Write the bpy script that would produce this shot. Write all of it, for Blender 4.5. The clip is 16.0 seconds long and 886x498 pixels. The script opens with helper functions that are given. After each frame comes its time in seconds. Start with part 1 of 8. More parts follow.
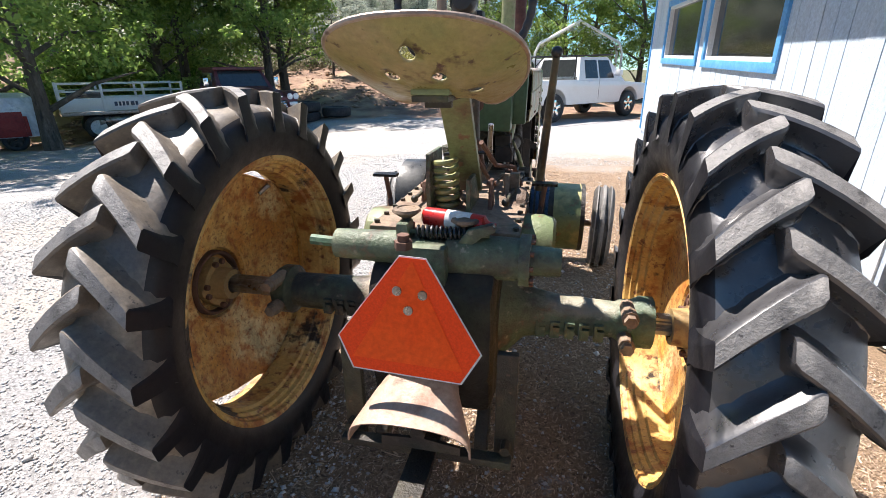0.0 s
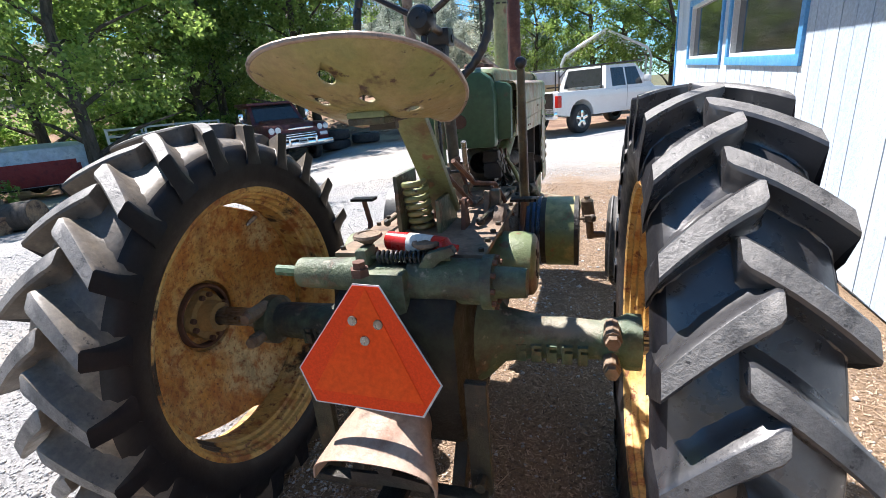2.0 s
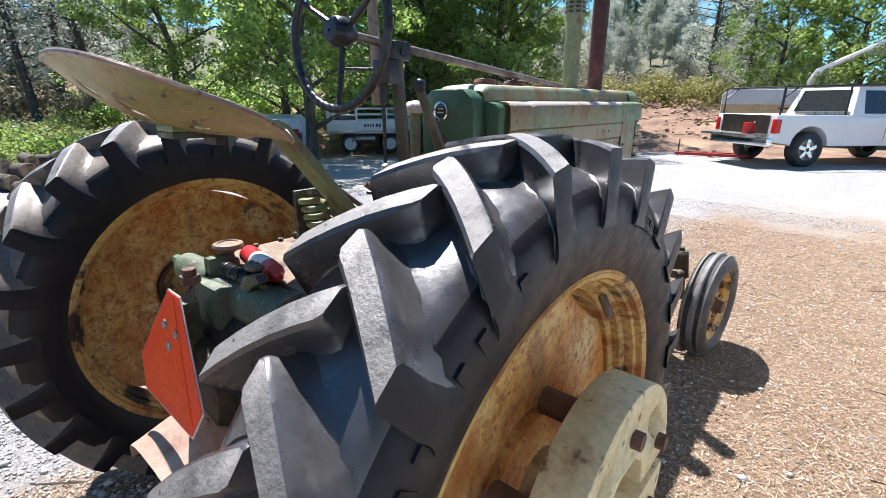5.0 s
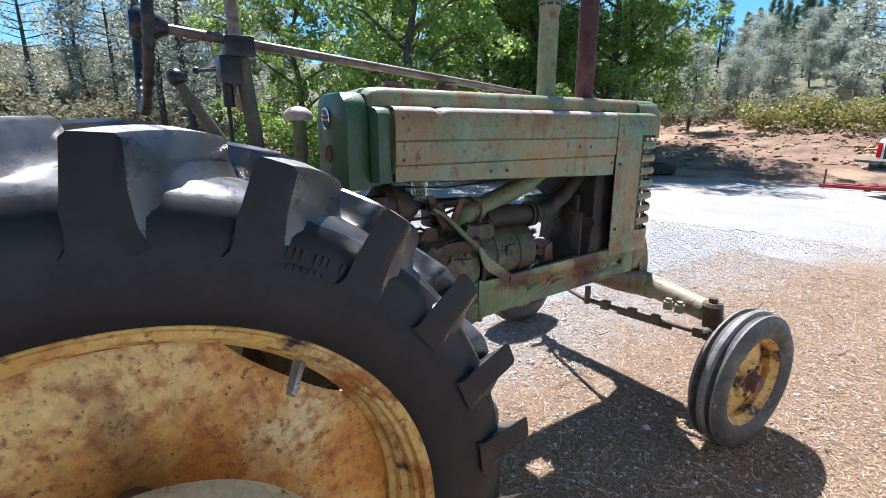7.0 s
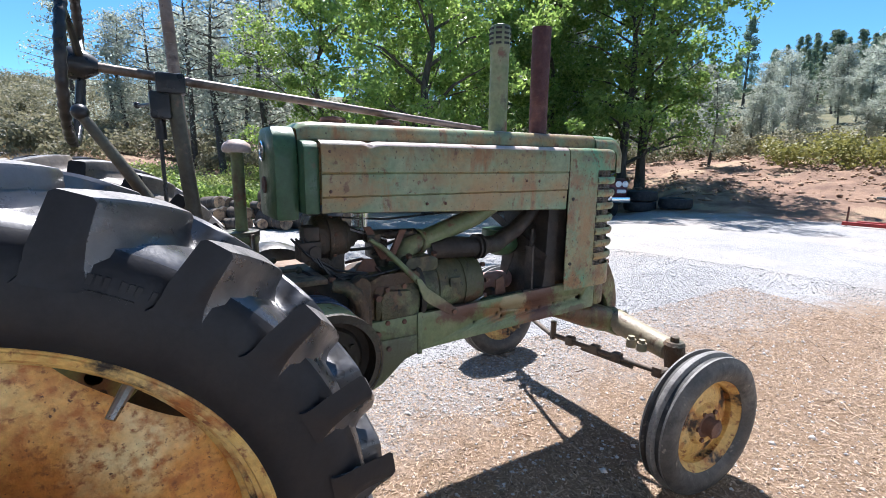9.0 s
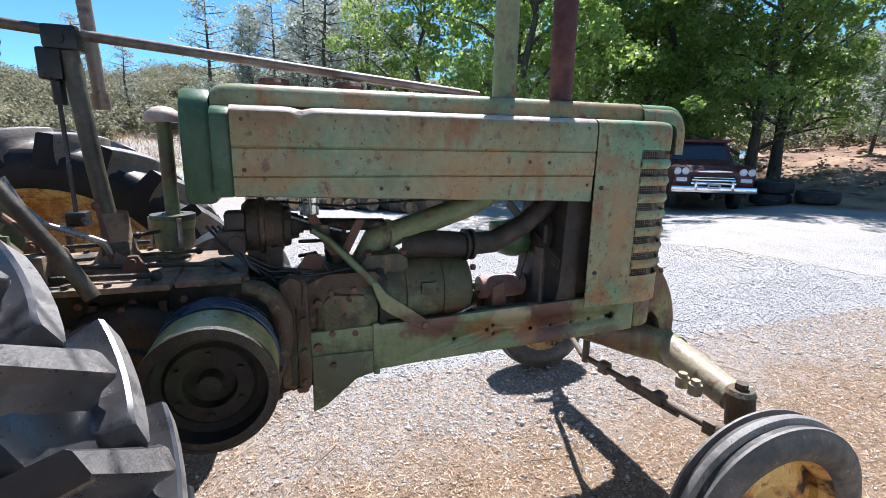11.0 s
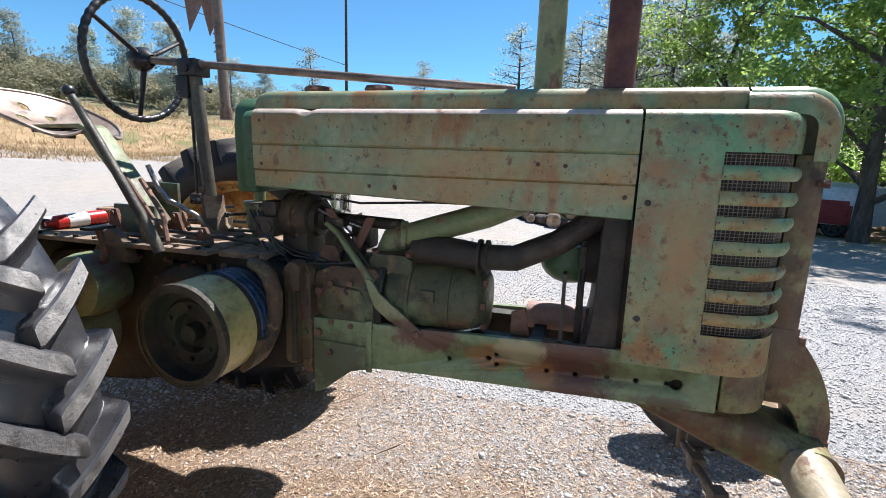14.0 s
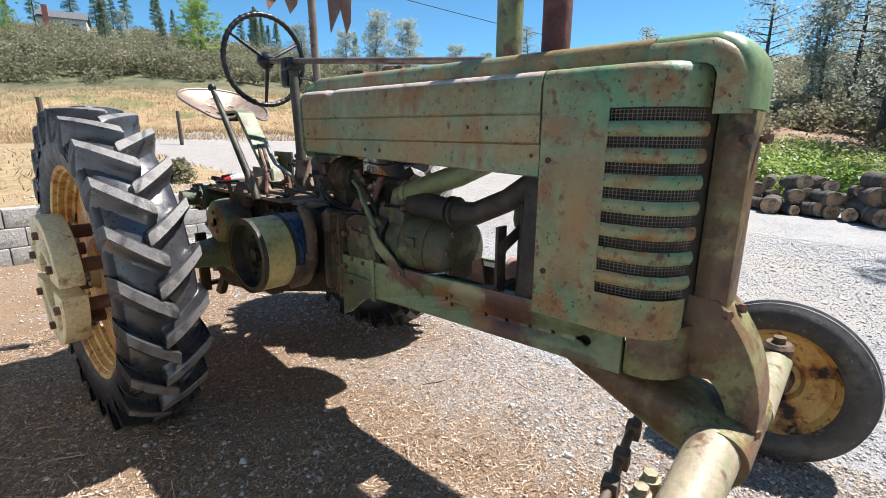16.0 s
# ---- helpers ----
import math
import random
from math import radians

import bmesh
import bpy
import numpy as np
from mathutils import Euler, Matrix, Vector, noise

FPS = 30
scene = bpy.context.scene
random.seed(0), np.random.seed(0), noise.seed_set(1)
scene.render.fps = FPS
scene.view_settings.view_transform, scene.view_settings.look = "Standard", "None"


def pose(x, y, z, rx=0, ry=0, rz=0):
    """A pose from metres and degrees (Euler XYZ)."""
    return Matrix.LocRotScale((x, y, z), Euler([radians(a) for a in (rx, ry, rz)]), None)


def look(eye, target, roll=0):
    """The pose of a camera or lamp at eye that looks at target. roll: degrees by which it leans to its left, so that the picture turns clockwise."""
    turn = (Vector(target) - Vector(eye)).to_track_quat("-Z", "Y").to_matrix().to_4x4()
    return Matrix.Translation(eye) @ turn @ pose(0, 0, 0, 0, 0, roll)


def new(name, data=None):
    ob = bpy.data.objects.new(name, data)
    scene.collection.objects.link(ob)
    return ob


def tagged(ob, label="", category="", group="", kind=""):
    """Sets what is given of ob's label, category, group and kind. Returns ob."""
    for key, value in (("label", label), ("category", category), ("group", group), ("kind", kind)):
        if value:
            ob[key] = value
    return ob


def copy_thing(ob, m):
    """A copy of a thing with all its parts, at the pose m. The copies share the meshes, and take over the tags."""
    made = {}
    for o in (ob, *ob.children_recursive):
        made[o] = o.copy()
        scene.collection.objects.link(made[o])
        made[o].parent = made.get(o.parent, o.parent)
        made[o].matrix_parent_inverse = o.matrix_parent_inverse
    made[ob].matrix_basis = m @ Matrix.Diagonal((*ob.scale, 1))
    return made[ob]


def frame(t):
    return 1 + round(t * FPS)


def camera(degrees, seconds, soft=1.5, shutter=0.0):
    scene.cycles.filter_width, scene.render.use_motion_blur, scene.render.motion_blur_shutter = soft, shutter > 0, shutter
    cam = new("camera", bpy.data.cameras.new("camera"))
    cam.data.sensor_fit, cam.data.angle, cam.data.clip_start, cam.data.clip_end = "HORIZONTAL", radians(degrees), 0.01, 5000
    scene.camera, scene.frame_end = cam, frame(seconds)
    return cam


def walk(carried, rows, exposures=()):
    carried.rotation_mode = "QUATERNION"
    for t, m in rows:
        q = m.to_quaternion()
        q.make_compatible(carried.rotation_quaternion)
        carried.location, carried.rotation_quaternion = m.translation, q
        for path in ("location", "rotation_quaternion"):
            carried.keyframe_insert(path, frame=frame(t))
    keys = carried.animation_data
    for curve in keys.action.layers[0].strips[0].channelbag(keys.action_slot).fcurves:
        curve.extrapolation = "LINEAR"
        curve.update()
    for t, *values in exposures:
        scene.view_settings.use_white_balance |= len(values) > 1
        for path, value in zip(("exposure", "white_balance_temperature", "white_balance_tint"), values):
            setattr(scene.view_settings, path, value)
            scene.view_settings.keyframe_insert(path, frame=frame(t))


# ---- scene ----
cam = camera(86.0, 16.0, 0.6)
PATH = [
    (0, (0.315, -1.489, 1.453), (-0.107, 0.337, 0.752), -0.5),
    (0.5, (0.279, -1.483, 1.468), (-0.111, 0.386, 0.872), -1.3),
    (1, (0.256, -1.443, 1.450), (-0.071, 0.479, 1.003), -3.7),
    (1.5, (0.322, -1.420, 1.448), (-0.007, 0.488, 0.945), -5.4),
    (2, (0.512, -1.378, 1.440), (-0.074, 0.430, 0.818), -5.0),
    (2.5, (0.666, -1.333, 1.465), (-0.097, 0.431, 0.911), -3.5),
    (3, (0.747, -1.200, 1.452), (-0.180, 0.488, 0.913), -1.0),
    (3.2, (0.792, -1.139, 1.455), (-0.220, 0.501, 0.918), 0.8),
    (5.3, (1.297, -0.693, 1.468), (0.010, 0.715, 0.867), -1.0),
    (5.5, (1.344, -0.615, 1.457), (0.023, 0.761, 0.855), -1.8),
    (6, (1.467, -0.364, 1.454), (0.029, 0.901, 0.880), -2.1),
    (6.5, (1.496, -0.133, 1.406), (-0.021, 1.038, 0.836), -0.5),
    (7, (1.549, 0.043, 1.395), (-0.050, 1.141, 0.907), -0.1),
    (7.5, (1.625, 0.185, 1.394), (-0.039, 1.195, 0.936), 0.2),
    (8, (1.698, 0.232, 1.408), (0.008, 1.211, 0.976), 1.1),
    (8.5, (1.735, 0.272, 1.406), (0.055, 1.289, 1.026), 0.8),
    (8.7, (1.741, 0.282, 1.405), (0.067, 1.315, 1.041), 0.6),
    (10.8, (1.576, 0.817, 1.381), (-0.209, 1.604, 0.939), 0.5),
    (11, (1.572, 0.905, 1.379), (-0.275, 1.536, 0.944), 1.1),
    (11.5, (1.557, 1.086, 1.381), (-0.360, 1.459, 0.949), 2.0),
    (12, (1.482, 1.204, 1.345), (-0.456, 1.395, 0.892), 1.5),
    (12.5, (1.440, 1.300, 1.338), (-0.500, 1.354, 0.859), 1.4),
    (13, (1.490, 1.489, 1.319), (-0.444, 1.278, 0.853), 0.2),
    (13.5, (1.532, 1.662, 1.339), (-0.366, 1.191, 0.922), 1.0),
    (14, (1.482, 1.777, 1.333), (-0.406, 1.234, 0.958), 1.8),
    (14.5, (1.380, 1.934, 1.326), (-0.408, 1.141, 0.910), 2.1),
    (15, (1.362, 2.145, 1.308), (-0.269, 1.075, 0.870), 0.9),
    (15.5, (1.377, 2.400, 1.332), (-0.133, 1.174, 0.869), 1.6),
    (16, (1.331, 2.574, 1.309), (-0.116, 1.278, 0.833), 0.4),
]
walk(cam, [(t, look(eye, target, roll)) for t, eye, target, roll in PATH], [(0, 1.42, 6750, 14), (1.5, 1.37, 6500, 13), (3, 1.36, 6400, 13), (8.5, 1.27, 6080, 14), (11.5, 1.22, 6080, 14), (16, 1.10, 6450, 11)])

# ---------------------------------------------------------------- light
SUN_DIR = Vector((-0.50, 0.26, 1.0)).normalized()
world = bpy.data.worlds.new("sky_world")
scene.world = world
world.use_nodes = True
wt = world.node_tree
sky = wt.nodes.new("ShaderNodeTexSky")
sky.sky_type, sky.sun_disc = "NISHITA", False
sky.sun_elevation = math.asin(SUN_DIR.z)
sky.sun_rotation = math.atan2(SUN_DIR.x, SUN_DIR.y)
sky.air_density, sky.dust_density, sky.ozone_density = 0.8, 0.0, 4.0
tint = wt.nodes.new("ShaderNodeMix")
tint.data_type, tint.blend_type = "RGBA", "MULTIPLY"
tint.inputs[0].default_value, tint.inputs[7].default_value = 1.0, (0.62, 1.0, 1.06, 1)
wt.links.new(sky.outputs[0], tint.inputs[6])
wt.links.new(tint.outputs[2], wt.nodes["Background"].inputs[0])
wt.nodes["Background"].inputs[1].default_value = 0.074
sun_lamp = bpy.data.lights.new("sun", "SUN")
sun_lamp.energy, sun_lamp.angle, sun_lamp.color = 5.0, radians(0.55), (1.0, 0.96, 0.92)
new("sun", sun_lamp).matrix_world = look(SUN_DIR * 60, (0, 0, 0))


# ---------------------------------------------------------------- mesh tools
class Geo:
    """Lists of corners and faces for one mesh."""

    def __init__(self):
        self.v, self.f = [], []

    def add(self, verts, faces):
        n = len(self.v)
        self.v += [tuple(p) for p in verts]
        self.f += [tuple(i + n for i in f) for f in faces]
        return self

    def box(self, lo, hi, m=None, bev=0.0):
        if bev > 0:
            bm = bmesh.new()
            bmesh.ops.create_cube(bm, size=1)
            for p in bm.verts:
                p.co = Vector([lo[i] if p.co[i] < 0 else hi[i] for i in range(3)])
            bmesh.ops.bevel(bm, geom=list(bm.edges), offset=bev, segments=2, affect="EDGES", profile=0.6)
            return self.take(bm, m)
        x0, y0, z0, x1, y1, z1 = *lo, *hi
        p = [(x0, y0, z0), (x1, y0, z0), (x1, y1, z0), (x0, y1, z0), (x0, y0, z1), (x1, y0, z1), (x1, y1, z1), (x0, y1, z1)]
        if m:
            p = [m @ Vector(q) for q in p]
        return self.add(p, [(3, 2, 1, 0), (4, 5, 6, 7), (0, 1, 5, 4), (1, 2, 6, 5), (2, 3, 7, 6), (3, 0, 4, 7)])

    def take(self, bm, m=None):
        bm.verts.index_update()
        vs = [(m @ p.co) if m else p.co.copy() for p in bm.verts]
        fs = [[q.index for q in f.verts] for f in bm.faces]
        bm.free()
        return self.add(vs, fs)

    def rod(self, a, b, r0, r1=None, n=12, caps=True):
        """A round bar from a to b."""
        a, b = Vector(a), Vector(b)
        r1 = r0 if r1 is None else r1
        q = (b - a).to_track_quat("Z", "Y").to_matrix()
        vs, fs = [], []
        for c, r in ((a, r0), (b, r1)):
            vs += [c + q @ Vector((r * math.cos(2 * math.pi * i / n), r * math.sin(2 * math.pi * i / n), 0)) for i in range(n)]
        fs = [(i, (i + 1) % n, n + (i + 1) % n, n + i) for i in range(n)]
        if caps:
            fs += [tuple(range(n))[::-1], tuple(range(n, 2 * n))]
        return self.add(vs, fs)

    def tube(self, pts, r, n=10, closed=False):
        """A round bar along a line of points; r may be a list."""
        pts = [Vector(p) for p in pts]
        k = len(pts)
        rs = r if isinstance(r, (list, tuple)) else [r] * k
        vs, up = [], None
        for i, p in enumerate(pts):
            d = (pts[(i + 1) % k] - pts[i - 1]) if closed else (pts[min(i + 1, k - 1)] - pts[max(i - 1, 0)])
            d.normalize()
            if up is None:
                up = d.orthogonal().normalized()
            up = (up - d * up.dot(d)).normalized()
            side = d.cross(up)
            vs += [p + rs[i] * (up * math.cos(2 * math.pi * j / n) + side * math.sin(2 * math.pi * j / n)) for j in range(n)]
        fs = []
        for i in range(k if closed else k - 1):
            a, b = i * n, ((i + 1) % k) * n
            fs += [(a + j, a + (j + 1) % n, b + (j + 1) % n, b + j) for j in range(n)]
        if not closed:
            fs += [tuple(range(n))[::-1], tuple(range((k - 1) * n, k * n))]
        return self.add(vs, fs)

    def lathe(self, prof, n=48, m=None, closed=False):
        """prof: (x, r) turned about the X axis, then placed by m."""
        k = len(prof)
        vs = [Vector((x, r * math.cos(2 * math.pi * i / n), r * math.sin(2 * math.pi * i / n))) for i in range(n) for x, r in prof]
        if m:
            vs = [m @ p for p in vs]
        fs = []
        for i in range(n):
            a, b = i * k, ((i + 1) % n) * k
            for j in range(k if closed else k - 1):
                fs.append((a + j, b + j, b + (j + 1) % k, a + (j + 1) % k))
        return self.add(vs, fs)

    def prism(self, poly, a, b, axis="x", bev=0.0, m=None):
        """A flat outline drawn in the other two axes, from a to b along axis."""
        put = {"x": lambda u, w, d: (d, u, w), "y": lambda u, w, d: (u, d, w), "z": lambda u, w, d: (u, w, d)}[axis]
        bm = bmesh.new()
        lo = [bm.verts.new(put(u, w, a)) for u, w in poly]
        hi = [bm.verts.new(put(u, w, b)) for u, w in poly]
        k = len(poly)
        bm.faces.new(lo[::-1])
        bm.faces.new(hi)
        for i in range(k):
            bm.faces.new((lo[i], lo[(i + 1) % k], hi[(i + 1) % k], hi[i]))
        bmesh.ops.recalc_face_normals(bm, faces=bm.faces)
        if bev:
            bmesh.ops.bevel(bm, geom=list(bm.edges), offset=bev, segments=2, affect="EDGES", profile=0.6)
        return self.take(bm, m)

    def ball(self, c, r, n=14, k=8, s=(1, 1, 1)):
        prof = [(-math.cos(math.pi * i / k), math.sin(math.pi * i / k)) for i in range(k + 1)]
        prof[0], prof[-1] = (-1, 1e-4), (1, 1e-4)
        mm = Matrix.Translation(c) @ Matrix.Diagonal((r * s[0], r * s[1], r * s[2], 1)) @ Matrix.Rotation(math.pi / 2, 4, "Y")
        return self.lathe(prof, n, mm)

    def sheet(self, grid, thick=0.0, closed_u=False):
        """A surface through a grid of points, with thickness along its normals."""
        nu, nv = len(grid), len(grid[0])
        P = np.array([[tuple(p) for p in row] for row in grid], float)
        if thick:
            du = np.roll(P, -1, 0) - np.roll(P, 1, 0) if closed_u else np.gradient(P, axis=0)
            N = np.cross(du, np.gradient(P, axis=1))
            N /= np.linalg.norm(N, axis=2, keepdims=True) + 1e-9
            Q = P - N * thick
        idx = lambda i, j: (i % nu) * nv + j
        fs = [(idx(i, j), idx(i + 1, j), idx(i + 1, j + 1), idx(i, j + 1)) for i in range(nu if closed_u else nu - 1) for j in range(nv - 1)]
        vs = [tuple(p) for p in P.reshape(-1, 3)]
        if thick:
            o = nu * nv
            vs += [tuple(p) for p in Q.reshape(-1, 3)]
            fs2 = [tuple(o + q for q in f[::-1]) for f in fs]
            for i in range(nu if closed_u else nu - 1):
                for j in (0, nv - 1):
                    a, b = idx(i, j), idx(i + 1, j)
                    fs2.append((b, a, o + a, o + b) if j == 0 else (a, b, o + b, o + a))
            if not closed_u:
                for j in range(nv - 1):
                    for i in (0, nu - 1):
                        a, b = idx(i, j), idx(i, j + 1)
                        fs2.append((a, b, o + b, o + a) if i == 0 else (b, a, o + a, o + b))
            fs += fs2
        return self.add(vs, fs)

    def bolt(self, c, axis, r=0.012, h=0.01):
        c, axis = Vector(c), Vector(axis).normalized()
        return self.rod(c, c + axis * h, r, r, 6)

    def mesh(self, name, material, angle=38):
        me = bpy.data.meshes.new(name)
        me.from_pydata(self.v, [], self.f)
        me.update()
        bm = bmesh.new()
        bm.from_mesh(me)
        bmesh.ops.recalc_face_normals(bm, faces=bm.faces)
        bm.to_mesh(me)
        bm.free()
        me.polygons.foreach_set("use_smooth", [True] * len(me.polygons))
        me.set_sharp_from_angle(angle=radians(angle))
        if material:
            me.materials.append(material)
        return me


def part(name, geo, material, parent=None, label="", angle=38):
    ob = new(name, geo.mesh(name, material, angle))
    ob.parent = parent
    if label:
        ob["label"] = label
    return ob


def thing(name, label, category, at=None, group=""):
    ob = new(name)
    ob.empty_display_size = 0.2
    if at is not None:
        ob.matrix_world = at
    return tagged(ob, label, category, group)


def fast_mesh(name, verts, faces, material):
    """A big mesh from arrays; faces all have the same number of corners."""
    me = bpy.data.meshes.new(name)
    nf, k = faces.shape
    me.vertices.add(len(verts))
    me.vertices.foreach_set("co", np.ascontiguousarray(verts, np.float32).ravel())
    me.loops.add(nf * k)
    me.loops.foreach_set("vertex_index", np.ascontiguousarray(faces, np.int32).ravel())
    me.polygons.add(nf)
    me.polygons.foreach_set("loop_start", np.arange(0, nf * k, k, dtype=np.int32))
    me.update(calc_edges=True)
    me.materials.append(material)
    return me


# ---------------------------------------------------------------- materials
def mix(nt, fac, a, b):
    n = nt.nodes.new("ShaderNodeMix")
    n.data_type = "RGBA"
    for sock, val in ((n.inputs[0], fac), (n.inputs[6], a), (n.inputs[7], b)):
        if isinstance(val, bpy.types.NodeSocket):
            nt.links.new(val, sock)
        else:
            sock.default_value = val if isinstance(val, (int, float)) else (*val, 1)
    return n.outputs[2]


def noisy(nt, coord, scale, detail=5, rough=0.6, lo=0.4, hi=0.6, stretch=None):
    if stretch:
        mp = nt.nodes.new("ShaderNodeMapping")
        mp.inputs["Scale"].default_value = stretch
        nt.links.new(coord, mp.inputs[0])
        coord = mp.outputs[0]
    n = nt.nodes.new("ShaderNodeTexNoise")
    n.inputs["Scale"].default_value, n.inputs["Detail"].default_value, n.inputs["Roughness"].default_value = scale, detail, rough
    nt.links.new(coord, n.inputs["Vector"])
    r = nt.nodes.new("ShaderNodeMapRange")
    r.inputs[1].default_value, r.inputs[2].default_value = lo, hi
    nt.links.new(n.outputs["Fac"], r.inputs[0])
    return r.outputs[0]


def mat(name, base, rough=0.6, metal=0.0, layers=(), bump=0.0, bscale=60, vary=0.0, rough_var=0.15, spec=0.5, coat=0.0, coord="Object"):
    """layers: (colour, noise scale, low, high[, stretch]) laid one over the other."""
    m = bpy.data.materials.new(name)
    m.use_nodes = True
    nt = m.node_tree
    b = nt.nodes["Principled BSDF"]
    tc = nt.nodes.new("ShaderNodeTexCoord")
    co = tc.outputs[coord]
    grain = noisy(nt, co, bscale, 6, 0.65, 0.25, 0.75)
    dark = tuple(c * 0.72 for c in base)
    out = mix(nt, grain, dark, tuple(min(1, c * 1.18) for c in base))
    for lay in layers:
        c, s, lo, hi = lay[:4]
        fac = noisy(nt, co, s, 7, 0.62, lo, hi, lay[4] if len(lay) > 4 else None)
        g2 = mix(nt, grain, tuple(q * 0.75 for q in c), tuple(min(1, q * 1.15) for q in c))
        out = mix(nt, fac, out, g2)
    if vary:
        oi = nt.nodes.new("ShaderNodeObjectInfo")
        hsv = nt.nodes.new("ShaderNodeHueSaturation")
        r = nt.nodes.new("ShaderNodeMapRange")
        r.inputs[3].default_value, r.inputs[4].default_value = 1 - vary, 1 + vary
        nt.links.new(oi.outputs["Random"], r.inputs[0])
        nt.links.new(r.outputs[0], hsv.inputs["Value"])
        nt.links.new(out, hsv.inputs["Color"])
        out = hsv.outputs[0]
    nt.links.new(out, b.inputs["Base Color"])
    rr = nt.nodes.new("ShaderNodeMapRange")
    rr.inputs[3].default_value, rr.inputs[4].default_value = max(0.03, rough - rough_var), min(1, rough + rough_var)
    nt.links.new(noisy(nt, co, bscale * 0.3, 4, 0.6, 0.3, 0.7), rr.inputs[0])
    nt.links.new(rr.outputs[0], b.inputs["Roughness"])
    b.inputs["Metallic"].default_value = metal
    b.inputs["Specular IOR Level"].default_value = spec
    b.inputs["Coat Weight"].default_value = coat
    if bump:
        bn = nt.nodes.new("ShaderNodeBump")
        bn.inputs["Strength"].default_value, bn.inputs["Distance"].default_value = bump, 0.01
        nt.links.new(grain, bn.inputs["Height"])
        nt.links.new(bn.outputs[0], b.inputs["Normal"])
    return m


def leafy(name, a, b, gloss=0.5, through_=0.35):
    """Leaves: two greens by leaf, some light through them."""
    m = bpy.data.materials.new(name)
    m.use_nodes = True
    nt = m.node_tree
    p = nt.nodes["Principled BSDF"]
    g = nt.nodes.new("ShaderNodeNewGeometry")
    col = mix(nt, g.outputs["Random Per Island"], a, b)
    oi = nt.nodes.new("ShaderNodeObjectInfo")
    r = nt.nodes.new("ShaderNodeMapRange")
    r.inputs[3].default_value, r.inputs[4].default_value = 0.8, 1.2
    nt.links.new(oi.outputs["Random"], r.inputs[0])
    hsv = nt.nodes.new("ShaderNodeHueSaturation")
    nt.links.new(r.outputs[0], hsv.inputs["Value"])
    nt.links.new(col, hsv.inputs["Color"])
    nt.links.new(hsv.outputs[0], p.inputs["Base Color"])
    p.inputs["Roughness"].default_value = gloss
    tr = nt.nodes.new("ShaderNodeBsdfTranslucent")
    nt.links.new(hsv.outputs[0], tr.inputs["Color"])
    ms = nt.nodes.new("ShaderNodeMixShader")
    ms.inputs[0].default_value = through_
    nt.links.new(p.outputs[0], ms.inputs[1])
    nt.links.new(tr.outputs[0], ms.inputs[2])
    nt.links.new(ms.outputs[0], nt.nodes["Material Output"].inputs[0])
    return m


def stain(m, centre, radii, colour, edge=0.35, scale=14, most=1.0):
    """A blotch of wear with a ragged edge at a place of the thing."""
    nt = m.node_tree
    b = nt.nodes["Principled BSDF"]
    tc = nt.nodes.new("ShaderNodeTexCoord")
    mp = nt.nodes.new("ShaderNodeMapping")
    mp.vector_type = "TEXTURE"
    mp.inputs["Location"].default_value, mp.inputs["Scale"].default_value = centre, radii
    nt.links.new(tc.outputs["Object"], mp.inputs[0])
    ln = nt.nodes.new("ShaderNodeVectorMath")
    ln.operation = "LENGTH"
    nt.links.new(mp.outputs[0], ln.inputs[0])
    ns = nt.nodes.new("ShaderNodeTexNoise")
    ns.inputs["Scale"].default_value, ns.inputs["Detail"].default_value, ns.inputs["Roughness"].default_value = scale, 6, 0.7
    nt.links.new(tc.outputs["Object"], ns.inputs["Vector"])
    ma = nt.nodes.new("ShaderNodeMath")
    ma.operation = "MULTIPLY_ADD"
    ma.inputs[1].default_value = 1.8
    nt.links.new(ns.outputs[0], ma.inputs[0])
    nt.links.new(ln.outputs["Value"], ma.inputs[2])
    mr = nt.nodes.new("ShaderNodeMapRange")
    mr.inputs[1].default_value, mr.inputs[2].default_value, mr.inputs[3].default_value, mr.inputs[4].default_value = 1.85, 1.85 - edge, 0.0, most
    nt.links.new(ma.outputs[0], mr.inputs[0])
    src = b.inputs["Base Color"].links[0].from_socket
    nt.links.new(mix(nt, mr.outputs[0], src, colour), b.inputs["Base Color"])


M_HOOD = mat("faded_green_paint", (0.215, 0.262, 0.140), 0.42, 0, [((0.285, 0.31, 0.18), 3.5, 0.42, 0.64), ((0.13, 0.25, 0.135), 2.2, 0.48, 0.62), ((0.33, 0.215, 0.09), 4.0, 0.46, 0.61, (1, 0.8, 1.3)), ((0.28, 0.14, 0.055), 8, 0.52, 0.66, (1, 1.5, 0.5)), ((0.16, 0.085, 0.048), 26, 0.59, 0.68), ((0.06, 0.035, 0.025), 85, 0.63, 0.68)], 0.12, 45)
# pale pink: bleached paint with the sun on upward faces put into it
M_PINK = mat("sunlit_bleached_paint", (0.52, 0.42, 0.35), 0.42, 0, [((0.33, 0.34, 0.22), 5, 0.50, 0.70), ((0.58, 0.46, 0.41), 3, 0.42, 0.64), ((0.26, 0.16, 0.10), 14, 0.58, 0.70)], 0.1, 50)
M_GRILLE = mat("worn_green_panel", (0.22, 0.265, 0.14), 0.44, 0, [((0.11, 0.27, 0.14), 3.0, 0.46, 0.60), ((0.34, 0.215, 0.085), 3.6, 0.45, 0.60), ((0.27, 0.14, 0.05), 9, 0.51, 0.64), ((0.15, 0.075, 0.036), 28, 0.56, 0.66), ((0.06, 0.035, 0.025), 70, 0.61, 0.66)], 0.18, 50)
